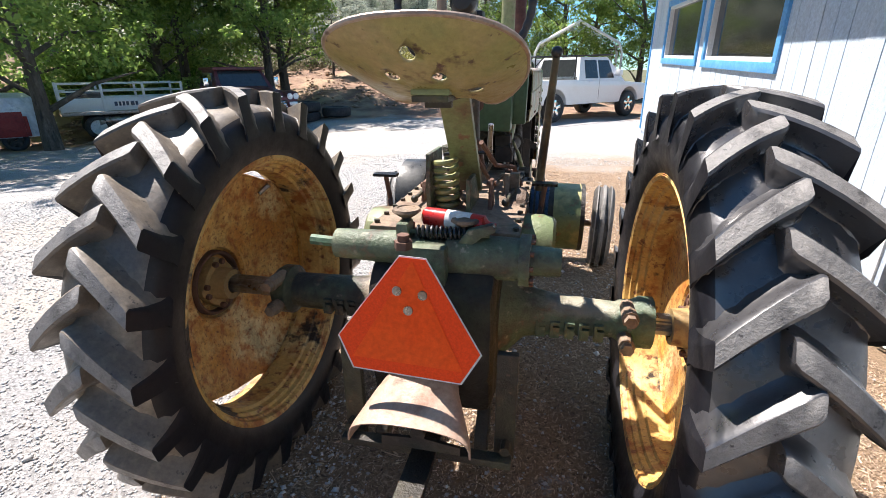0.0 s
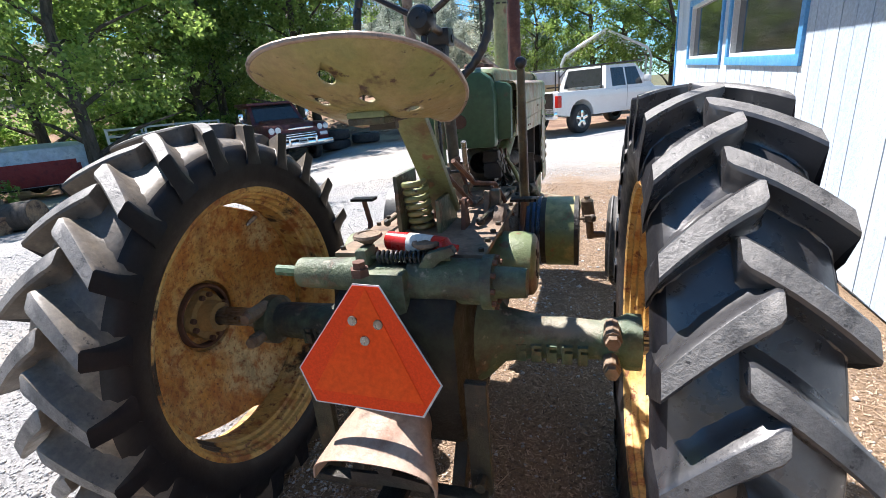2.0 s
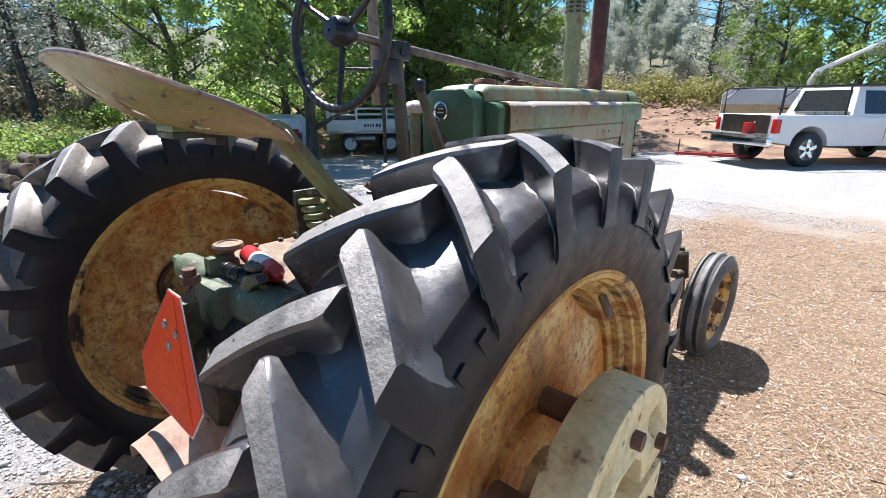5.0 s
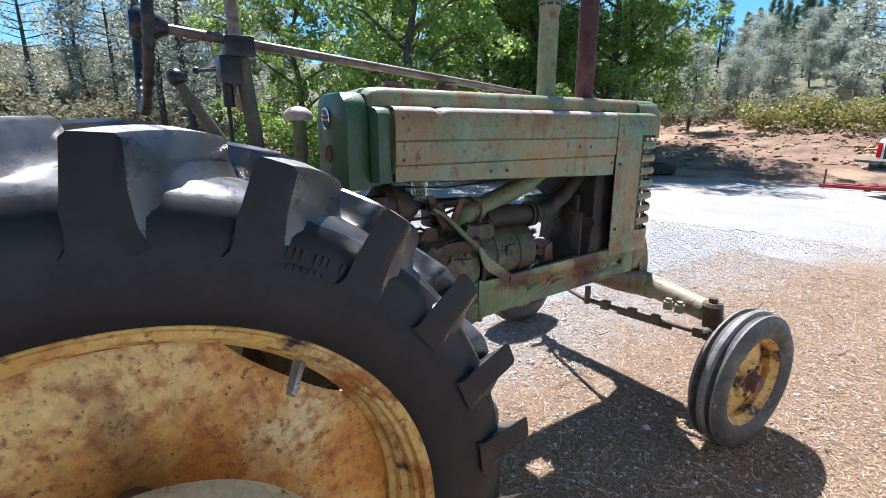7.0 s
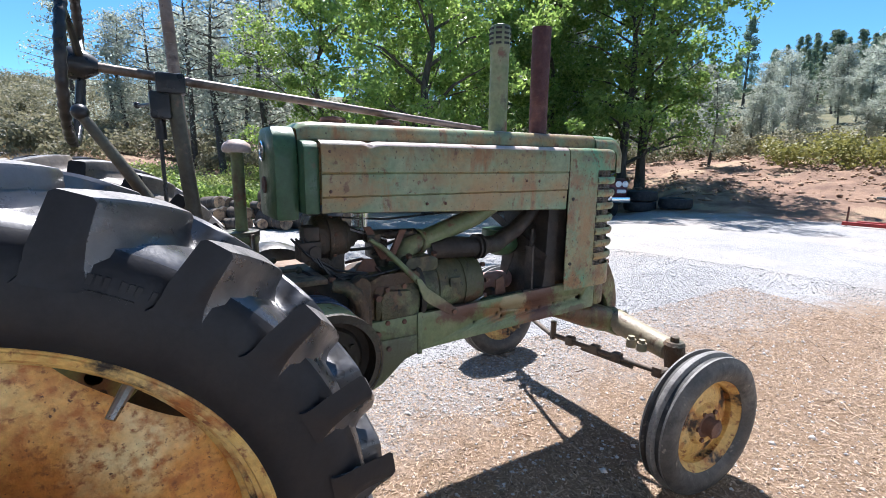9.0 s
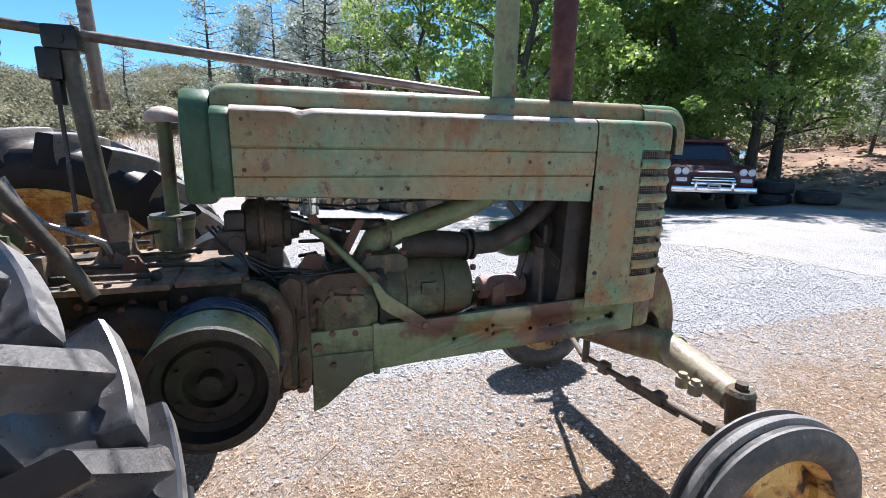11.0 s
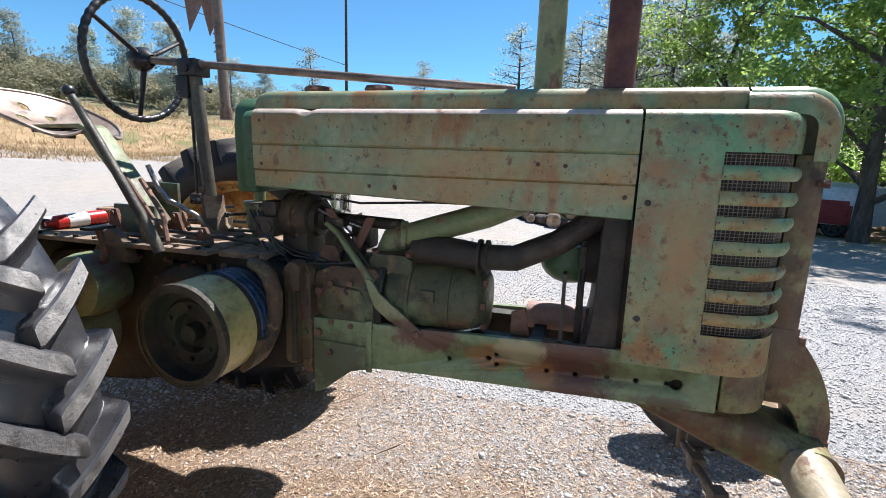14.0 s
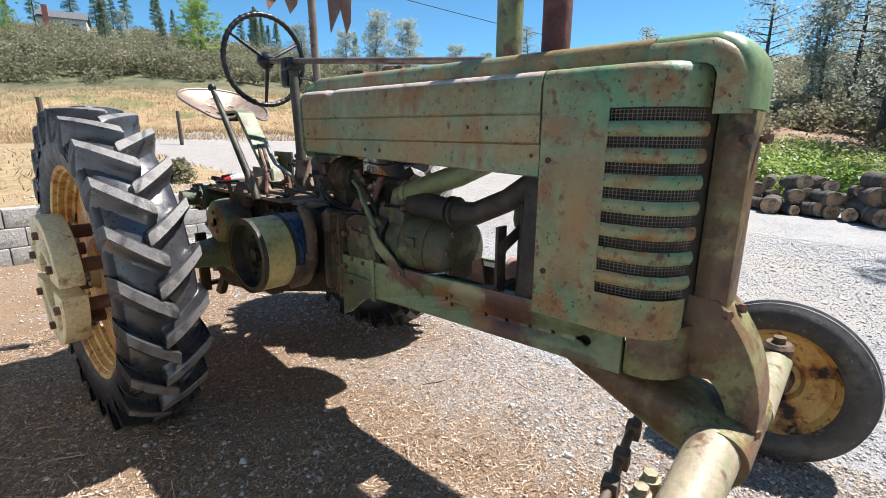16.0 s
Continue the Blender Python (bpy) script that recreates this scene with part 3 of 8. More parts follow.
def make_ground():
    edges = [0.0]
    step = 0.18
    while edges[-1] < 2600:
        if edges[-1] > 7:
            step *= 1.07
        edges.append(edges[-1] + step)
    g = np.array([-e for e in edges[:0:-1]] + edges)
    xx, yy = np.meshgrid(g, g, indexing="ij")
    v = np.stack([xx, yy, land(xx, yy)], -1).reshape(-1, 3)
    n = len(g)
    i, j = np.meshgrid(np.arange(n - 1), np.arange(n - 1), indexing="ij")
    a = (i * n + j).ravel()
    me = fast_mesh("ground", v, np.stack([a, a + n, a + n + 1, a + 1], 1), M_GROUND)
    me.polygons.foreach_set("use_smooth", [True] * len(me.polygons))
    tagged(new("ground", me), "pale gravel yard with dry straw, dirt bank and hills", "ground", kind="structure")


make_ground()


def on_land(x, y, dz=0.0):
    return Vector((x, y, float(land(x, y)) + dz))


# ---------------------------------------------------------------- plants
def leaf_cloud(rng, centers, radii, per, size, flat=0.75, droop=0.0):
    """Leaves of four corners, scattered on the shells of clumps. Returns corner arrays."""
    cs = np.repeat(np.asarray(centers, float), per, 0)
    rs = np.repeat(np.asarray(radii, float), per)
    n = len(cs)
    d = rng.normal(size=(n, 3))
    d /= np.linalg.norm(d, axis=1, keepdims=True)
    rad = rs * rng.uniform(0.35, 1.0, n) ** 0.5
    p = cs + d * rad[:, None] * np.array([1, 1, flat])
    nrm = d * 0.5 + rng.normal(size=(n, 3)) * 0.6 + np.array([0, 0, 0.5])
    nrm /= np.linalg.norm(nrm, axis=1, keepdims=True)
    u = np.cross(nrm, rng.normal(size=(n, 3)))
    u /= np.linalg.norm(u, axis=1, keepdims=True) + 1e-9
    w = np.cross(nrm, u)
    s = size * rng.uniform(0.6, 1.35, n)[:, None]
    q = np.stack([p - u * s * 0.62, p - w * s * 0.36 + nrm * s * 0.08, p + u * s * 0.62, p + w * s * 0.36 + nrm * s * 0.08], 1)
    return q.reshape(-1, 3), np.arange(n * 4).reshape(-1, 4)


def limbs(geo, rng, base, height, r, spread, count, start=0.3, lean=(0, 0)):
    """A tapered, slightly crooked trunk with side limbs. Returns the limb ends."""
    ends = []
    pts, k = [], 7
    for i in range(k + 1):
        f = i / k
        pts.append(Vector((lean[0] * f * height + rng.normal() * 0.03 * height * f * 0.6, lean[1] * f * height + rng.normal() * 0.03 * height * f * 0.6, f * height)) + Vector(base))
    geo.tube(pts, [r * (1.25 if i == 0 else 1) * (1 - 0.88 * i / k) for i in range(k + 1)], 9)
    for c in range(count):
        f = start + (1 - start) * (c + rng.uniform(0, 0.8)) / count
        i = min(k - 1, int(f * k))
        p = pts[i].lerp(pts[i + 1], f * k - i)
        a = c * 2.4 + rng.uniform(-0.5, 0.5)
        ln = spread * (1.05 - 0.6 * abs(f - 0.45)) * rng.uniform(0.7, 1.15)
        q1 = p + Vector((math.cos(a) * ln * 0.5, math.sin(a) * ln * 0.5, ln * 0.28))
        q2 = p + Vector((math.cos(a) * ln, math.sin(a) * ln, ln * rng.uniform(0.3, 0.7)))
        rr = r * 0.42 * (1.1 - f * 0.7)
        geo.tube([p, q1, q2], [rr, rr * 0.6, rr * 0.15], 6)
        ends += [q1, q2, q1.lerp(q2, 0.5)]
    ends.append(pts[-1])
    return ends


def broad_tree(seed, height, spread, leaves, size, material, name="tree", label="tall leafy tree with a dense green crown", low=0.10):
    rng = np.random.default_rng(seed)
    root = thing(name, label, "tree")
    g = Geo()
    ends = limbs(g, rng, (0, 0, -0.2), height * 0.9, height * 0.013 + 0.04, spread, 20, low)
    part("trunk", g, M_BARK, root)
    cs, rs = [], []
    for e in ends:
        for _ in range(4):
            off = rng.normal(size=3) * spread * 0.27
            cs.append(np.array(e) + off * np.array([1, 1, 0.8]))
            rs.append(spread * rng.uniform(0.09, 0.24))
    v, f = leaf_cloud(rng, cs, rs, max(4, leaves // len(cs)), size)
    keep = np.repeat(v.reshape(-1, 4, 3)[:, :, 2].min(1) > 2.0 + rng.uniform(-0.5, 0.9, len(v) // 4), 4)
    v = v[keep]
    f = np.arange(len(v)).reshape(-1, 4)
    crown = new("crown", fast_mesh("crown", v, f, material))
    crown.parent = root
    return root


def conifer(seed, height, width, leaves, size, material, label, airy=0.0):
    rng = np.random.default_rng(seed)
    root = thing("pine_tree", label, "tree")
    g = Geo()
    g.tube([(0, 0, -0.3), (0.05 * height * airy, 0, height * 0.5), (0, 0, height)], [height * 0.014 + 0.05, height * 0.009 + 0.02, 0.015], 7)
    cs, rs = [], []
    tiers = int(9 + height)
    for i in range(tiers):
        f = 0.16 + 0.84 * i / tiers
        w = width * ((1 - f) ** 0.75 + 0.06) * rng.uniform(0.65, 1.1)
        if airy:
            w = width * (0.35 + 0.75 * math.sin(math.pi * min(1, (f - 0.1) * 1.1)) ** 0.8) * rng.uniform(0.35, 1.0)
        for j in range(4):
            a = rng.uniform(0, 6.28)
            end = Vector((math.cos(a) * w, math.sin(a) * w, f * height + (0.25 if airy else -0.12) * w))
            if airy or j == 0:
                g.rod((0, 0, f * height), end, 0.02 + 0.006 * height * 0.2, 0.008, 5, False)
            for k in (0.45, 0.75, 1.0):
                cs.append(np.array(Vector((0, 0, f * height)).lerp(end, k)))
                rs.append(0.16 * width * (1.3 if airy else 1.0) + 0.06)
    part("trunk", g, M_PINEBARK, root)
    v, f = leaf_cloud(rng, cs, rs, max(3, leaves // len(cs)), size, 0.8)
    crown = new("crown", fast_mesh("crown", v, f, material))
    crown.parent = root
    return root


def bush_stuff(name, label, spots, material, seed, per=420, size=0.12):
    """Low brush as one sheet of clumps. spots: x, y, radius, height."""
    rng = np.random.default_rng(seed)
    cs, rs = [], []
    for x, y, r, h in spots:
        z = float(land(x, y))
        for _ in range(7):
            a, q = rng.uniform(0, 6.28), r * math.sqrt(rng.uniform(0, 1)) * 0.75
            cs.append((x + math.cos(a) * q, y + math.sin(a) * q, z + h * rng.uniform(0.25, 0.75)))
            rs.append(r * rng.uniform(0.3, 0.5))
    v, f = leaf_cloud(rng, cs, rs, per // 7, size, min(1.0, 0.9))
    v[:, 2] = np.maximum(v[:, 2], land(v[:, 0], v[:, 1]) + 0.0)
    return tagged(new(name, fast_mesh(name, v, f, material)), label, "brush", kind="stuff")


def plant(src, x, y, turn, scale=1.0, first=False):
    m = Matrix.Translation(on_land(x, y)) @ Matrix.Rotation(turn, 4, "Z") @ Matrix.Scale(scale, 4)
    if first:
        src.matrix_world = m
        return src
    c = copy_thing(src, Matrix.Identity(4))
    c.matrix_basis = m
    return c


leafA = broad_tree(3, 11.0, 2.8, 30000, 0.11, M_ALDER, label="tall leafy tree with bright green crown at yard edge")
leafB = broad_tree(7, 12.5, 3.0, 32000, 0.11, M_DEEP, label="tall shady tree with dark green crown")
plant(leafA, -11.9, 8.1, 0.4, 1.0, True)
plant(leafB, -14.4, 14.8, 1.1, 1.05, True)
for i, (kind, x, y, t, s) in enumerate([
    (leafB, -18.2, 16.2, 2.0, 1.15), (leafA, -16.8, 6.2, 3.0, 0.85), (leafA, -10.4, 15.8, 4.0, 1.0), (leafB, -10.6, 17.2, 5.2, 0.9), (leafA, -17.0, 10.4, 0.9, 1.1),
    (leafA, -13.6, 15.2, 2.6, 1.1), (leafA, 0.6, 26.5, 0.3, 0.9), (leafA, 4.2, 25.0, 1.7, 0.85),
    (leafA, -2.6, 28.5, 3.7, 0.75), (leafB, 6.8, 27.0, 2.2, 0.9), (leafA, 2.4, 31.0, 5.1, 1.0)]):
    plant(kind, x, y, t, s)
pineA = conifer(11, 9.0, 2.3, 6000, 0.16, M_PINE, "grey-green foothill pine with an airy crown", 1.0)
pineB = conifer(14, 9.5, 2.1, 2600, 0.13, M_PINE, "thin grey pine with bare grey branches", 1.0)
firA = conifer(12, 13.0, 2.4, 7000, 0.19, M_FIR, "dark pointed conifer on the hillside")
plant(pineA, -10.9, 22.5, 0.0, 0.42, True)
plant(firA, -30.0, 62.0, 0.0, 0.8, True)


def bearing(b, d, eye=(1.5, 1.5)):
    """A spot at a bearing left of straight ahead."""
    return eye[0] - d * math.sin(radians(b)), eye[1] + d * math.cos(radians(b))


rng = np.random.default_rng(5)
for i in range(46):
    d = rng.uniform(32, 60)
    plant(pineA, *bearing(rng.uniform(11, 39), d), rng.uniform(0, 6.28), rng.uniform(0.26, 0.46) * (d / 34))
for i in range(110):
    d = rng.uniform(58, 122)
    plant(firA, *bearing(rng.uniform(2, 42), d), rng.uniform(0, 6.28), rng.uniform(0.8, 1.1) * (0.36 + 0.46 * (d - 58) / 64))
for i in range(16):
    plant(pineA, *bearing(rng.uniform(44, 79), rng.uniform(24, 60)), rng.uniform(0, 6.28), rng.uniform(0.6, 1.0))
for i in range(7):
    plant(pineA, *bearing(rng.uniform(79, 89.5), rng.uniform(34, 50)), rng.uniform(0, 6.28), rng.uniform(0.75, 1.25))
for i in range(34):
    plant(firA, *bearing(rng.uniform(150, 188), rng.uniform(92, 122)), rng.uniform(0, 6.28), rng.uniform(0.35, 0.62))
plant(leafA, *bearing(157.3, 58, (1.38, 2.4)), 1.0, 0.66)
plant(leafB, *bearing(173.0, 72, (1.33, 2.57)), 2.0, 0.52)
# thin pines against the sky behind the yard: bearing, distance, size
first = True
for b, d, sc in ((80.5, 26, 1.0), (83, 29, 1.1), (85.5, 25, 0.95), (88, 28, 0.95), (91, 36, 0.9), (94, 40, 0.8), (97.5, 31, 0.80), (104.6, 39, 0.55), (108.6, 34, 0.68), (121.3, 37, 0.66), (14.5, 30, 0.9), (10.5, 33, 1.0)):
    plant(pineB, *bearing(b, d), b, sc, first)
    first = False
for b, d, sc in ((129.4, 44, 0.5), (134.9, 44, 0.72), (138.2, 46, 0.75), (142, 52, 0.6), (147, 58, 0.6), (126, 50, 0.45), (90, 46, 0.7), (93, 38, 0.85)):
    plant(pineA, *bearing(b, d), b, sc)
for i in range(26):
    plant(firA if i % 3 else pineA, *bearing(rng.uniform(138, 186), rng.uniform(66, 92)), rng.uniform(0, 6.28), rng.uniform(0.28, 0.5))
spots = [(*bearing(b, d), rng.uniform(0.6, 1.5), rng.uniform(0.6, 1.5)) for b, d in zip(rng.uniform(2, 40, 100), rng.uniform(26, 38, 100))]
bush_stuff("brush_ahead", "grey-olive brush along the top of the dirt bank", spots, M_BRUSH, 21)
spots = [(*bearing(b, d), rng.uniform(0.9, 2.0), rng.uniform(0.8, 1.8)) for b, d in zip(rng.uniform(76, 124, 150), rng.uniform(25, 50, 150))]
spots += [(*bearing(b, d), rng.uniform(1.4, 3.0), rng.uniform(1.3, 2.9)) for b, d in zip(rng.uniform(118, 188, 420), rng.uniform(46, 84, 420))]
spots += [(*bearing(b, d), rng.uniform(0.8, 1.4), rng.uniform(0.8, 1.6)) for b, d in zip(rng.uniform(120, 150, 14), rng.uniform(34, 47, 14))]
spots += [(*bearing(b, d), rng.uniform(1.0, 2.1), rng.uniform(1.0, 2.0)) for b, d in zip(rng.uniform(126, 188, 240), rng.uniform(45, 62, 240))]
spots += [(*bearing(b, d), rng.uniform(1.5, 3.2), rng.uniform(1.4, 3.0)) for b, d in zip(rng.uniform(88, 126, 190), rng.uniform(44, 84, 190))]
bush_stuff("brush_behind", "grey-olive brush thicket on the dry hillside", spots, M_BRUSH, 22, 420, 0.16)
spots = [(*bearing(b, d), rng.uniform(0.8, 1.3), rng.uniform(0.8, 1.2)) for b, d in zip(rng.uniform(13, 25, 16), rng.uniform(23, 27, 16))]
bush_stuff("yellow_brush", "yellow-green brush on the dirt bank", spots, M_YBRUSH, 23)
spots = [(*bearing(b, d, (0.5, -1.3)), rng.uniform(0.9, 1.6), rng.uniform(1.3, 2.4)) for b, d in zip(rng.uniform(36, 74, 46), rng.uniform(21.5, 27, 46))]
bush_stuff("underbrush", "shady green underbrush below the yard trees", spots, M_DEEP, 26, 900, 0.13)
bush_stuff("yard_brush", "green bushes behind the log pile", [(-12.6, 2.4, 1.3, 0.9), (-13.6, 4.2, 1.5, 1.1), (-12.0, 5.0, 1.0, 0.9), (-12.4, 0.4, 1.2, 0.9), (-14.2, 1.6, 1.5, 1.2)], M_ALDER, 24, 1600, 0.10)
spots = [(1.4 - d * math.cos(radians(b)), 2.4 + d * math.sin(radians(b)), rng.uniform(0.7, 1.3), rng.uniform(0.35, 0.75)) for b, d in zip(rng.uniform(-11, 4, 70), rng.uniform(14.0, 22, 70))]
bush_stuff("bank_creeper", "low green creeper covering the bank behind the logs", spots, M_GREENBANK, 27, 700, 0.085)
# clods, stones and sticks on the dirt bank
n = 2600
bb, dd = rng.uniform(8, 62, n), rng.uniform(16.2, 29, n)
px, py = 1.5 - dd * np.sin(np.radians(bb)), 1.5 + dd * np.cos(np.radians(bb))
ctr = np.stack([px, py, land(px, py)], 1)
sz = 0.035 + 0.11 * rng.uniform(0, 1, n) ** 3
octa = np.array([(1, 0, 0), (0, 1, 0), (-1, 0, 0), (0, -1, 0), (0, 0, 0.7), (0, 0, -0.7)])
cv = ctr[:, None, :] + octa[None] * sz[:, None, None] * rng.uniform(0.6, 1.4, (n, 6, 1)) * np.where(rng.uniform(size=(n, 1, 1)) < 0.12, np.array([[[3.2, 0.5, 0.5]]]), 1.0)
fc = np.array([(0, 1, 4, 4), (1, 2, 4, 4), (2, 3, 4, 4), (3, 0, 4, 4), (1, 0, 5, 5), (2, 1, 5, 5), (3, 2, 5, 5), (0, 3, 5, 5)])[:, :3]
tagged(new("rubble", fast_mesh("rubble", cv.reshape(-1, 3), (fc[None] + 6 * np.arange(n)[:, None, None]).reshape(-1, 3), M_CLOD)), "reddish clods, stones and sticks on dirt bank", "rubble", kind="stuff")


# ---------------------------------------------------------------- house
def make_house():
    tilt = Matrix.Translation((2.11, 0, 0)) @ Matrix.Rotation(radians(1.7), 4, "X")
    root = thing("house", "pale blue board-sided house with bright blue window trim", "house", tilt)
    y0, y1, top = -9.0, 9.6, 2.85
    wins = [(3.42, 5.58, 1.40, 2.20), (6.05, 8.20, 1.40, 2.20)]
    g = Geo()
    for lo, hi in (((0.02, y0, -0.3), (0.16, -1.65, top)), ((0.02, -1.65, 0.74), (0.16, 1.43, top)), ((0.02, 1.43, -0.3), (0.16, wins[0][0], top)), ((0.02, wins[0][1], -0.3), (0.16, wins[1][0], top)), ((0.02, wins[1][1], -0.3), (0.16, y1, top))):
        g.box(lo, hi)
    for a, b, c, d in wins:
        g.box((0.02, a, -0.3), (0.16, b, c)).box((0.02, a, d), (0.16, b, top))
    wall = part("wall", g, M_SIDING, root)
    g = Geo().box((0.16, y1 - 0.14, -0.3), (7.0, y1, top)).box((0.16, y0, -0.3), (7.0, y0 + 0.14, top)).box((6.86, y0 + 0.14, -0.3), (7.0, y1 - 0.14, top))
    part("wall", g, M_SIDING, root)
    # upright boards with open joints
    y, k = y0, 0
    rngb = random.Random(4)
    while y < y1 - 0.02:
        w = min(0.203, y1 - y)
        lo_z, spans = -0.02, []
        hit = [q for q in wins if y + w > q[0] - 0.02 and y < q[1] + 0.02]
        if y + w < 1.42:
            lo_z = 0.74
        if hit:
            spans = [(lo_z, hit[0][2]), (hit[0][3], top)]
        else:
            spans = [(lo_z, top)]
        for za, zb in spans:
            ob = part("board", Geo().box((-0.006 - rngb.uniform(0, 0.004), y + 0.004, za), (0.02, y + w - 0.004, zb)), M_SIDING, wall)
        y += w
    for a, b, c, d in wins:
        wdw = part("window", Geo().box((0.05, a + 0.03, c + 0.03), (0.056, b - 0.03, d - 0.03)), M_GLASSDARK, root, "dark window pane with white sash")
        f = Geo()
        for lo, hi in (((-0.035, a - 0.09, c - 0.09), (0.02, b + 0.09, c)), ((-0.035, a - 0.09, d), (0.02, b + 0.09, d + 0.09)), ((-0.035, a - 0.09, c), (0.02, a, d)), ((-0.035, b, c), (0.02, b + 0.09, d))):
            f.box(lo, hi, None, 0.004)
        part("window_frame", f, M_TRIM, wdw, "bright blue trim")
        f = Geo()
        for lo, hi in (((-0.01, a, c), (0.055, b, c + 0.04)), ((-0.01, a, d - 0.04), (0.055, b, d)), ((-0.01, a, c + 0.04), (0.055, a + 0.04, d - 0.04)), ((-0.01, b - 0.04, c + 0.04), (0.055, b, d - 0.04))):
            f.box(lo, hi)
        part("sash", f, M_WTRIM, wdw)
    part("corner_board", Geo().box((-0.03, y1 - 0.06, 0), (0.04, y1 + 0.03, top), None, 0.004), M_TRIM, root, "blue corner board")
    # roof with eave and fascia
    g = Geo()
    g.prism([(-0.52, 2.70), (3.5, 4.0), (7.6, 2.70), (7.6, 2.78), (3.5, 4.09), (-0.52, 2.78)], y0 - 0.4, y1 + 0.45, "y")
    part("roof", g, mat("grey_shingle", (0.16, 0.16, 0.165), 0.9, 0, [((0.24, 0.24, 0.24), 7, 0.5, 0.65)], 0.5, 30), root, "grey shingled roof")
    part("gutter", Geo().box((-0.56, y0 - 0.4, 2.64), (-0.52, y1 + 0.45, 2.79), None, 0.006), M_TRIM, root, "blue fascia board")
    part("soffit", Geo().box((-0.515, y0 - 0.38, 2.655), (0.02, y1 + 0.42, 2.69)), M_SIDING, root)
    lamp = Geo().box((-0.05, 5.78, 2.22), (0.015, 5.86, 2.30), None, 0.01).rod((-0.04, 5.82, 2.22), (-0.06, 5.82, 2.15), 0.03, 0.035, 10)
    part("wall_lamp", lamp, M_BLACK, root, "small black wall lamp")
    # lattice skirt; a dark panel behind it stands in for the crawl-space shade
    part("crawl_shade_panel", Geo().box((0.55, -1.65, -0.2), (0.60, 1.43, 0.80)), M_DARK, root)
    sk = Geo()
    ya, yb, za, zb = -1.6, 1.40, 0.02, 0.72
    for k in range(-10, 46):
        for s in (1, -1):
            c0 = ya + k * 0.09
            p, q = (c0, za), (c0 + 0.70 * 1, zb)
            if s < 0:
                p, q = (c0, zb), (c0 + 0.70, za)
            if p[0] < ya or q[0] > yb:
                continue
            dx = -0.012 if s > 0 else -0.004
            sk.add([(dx, p[0] - 0.018, p[1]), (dx, p[0] + 0.018, p[1]), (dx, q[0] + 0.018, q[1]), (dx, q[0] - 0.018, q[1]), (dx + 0.007, p[0] - 0.018, p[1]), (dx + 0.007, p[0] + 0.018, p[1]), (dx + 0.007, q[0] + 0.018, q[1]), (dx + 0.007, q[0] - 0.018, q[1])],
                   [(0, 1, 2, 3), (7, 6, 5, 4), (0, 4, 5, 1), (1, 5, 6, 2), (2, 6, 7, 3), (3, 7, 4, 0)])
    sk.box((-0.02, ya - 0.05, zb), (0.012, yb + 0.03, zb + 0.05)).box((-0.02, yb, za), (0.012, yb + 0.03, zb))
    part("lattice", sk, M_WTRIM, root, "white diagonal lattice skirt")


make_house()

# ---------------------------------------------------------------- tractor
tractor = thing("tractor", "old faded green farm tractor with rusty yellow wheels", "tractor")


def cut(ob, geo):
    """Open real holes in a part."""
    tool = bpy.data.objects.new("tool", geo.mesh("tool", None))
    scene.collection.objects.link(tool)
    mod = ob.modifiers.new("holes", "BOOLEAN")
    mod.operation, mod.solver, mod.object, mod.use_self = "DIFFERENCE", "EXACT", tool, True
    bpy.context.view_layer.update()
    ev = ob.evaluated_get(bpy.context.evaluated_depsgraph_get())
    me = bpy.data.meshes.new_from_object(ev)
    ob.modifiers.remove(mod)
    ob.data = me
    bpy.data.objects.remove(tool)


def split(name, geo, material, parent, label=""):
    """One part for each loose piece of geo."""
    root = list(range(len(geo.v)))

    def find(a):
        while root[a] != a:
            root[a] = root[root[a]]
            a = root[a]
        return a

    for f in geo.f:
        for b in f[1:]:
            root[find(b)] = find(f[0])
    sets = {}
    for f in geo.f:
        sets.setdefault(find(f[0]), []).append(f)
    for fs in sets.values():
        ids = sorted({i for f in fs for i in f})
        at = {v: k for k, v in enumerate(ids)}
        part(name, Geo().add([geo.v[i] for i in ids], [tuple(at[i] for i in f) for f in fs]), material, parent, label)


LUGS, PITCH = 23, 2 * math.pi / 23


def carcass(x):
    return float(np.interp(abs(x), [0, 0.045, 0.09, 0.118, 0.132, 0.138], [0.682, 0.679, 0.670, 0.654, 0.627, 0.592]))


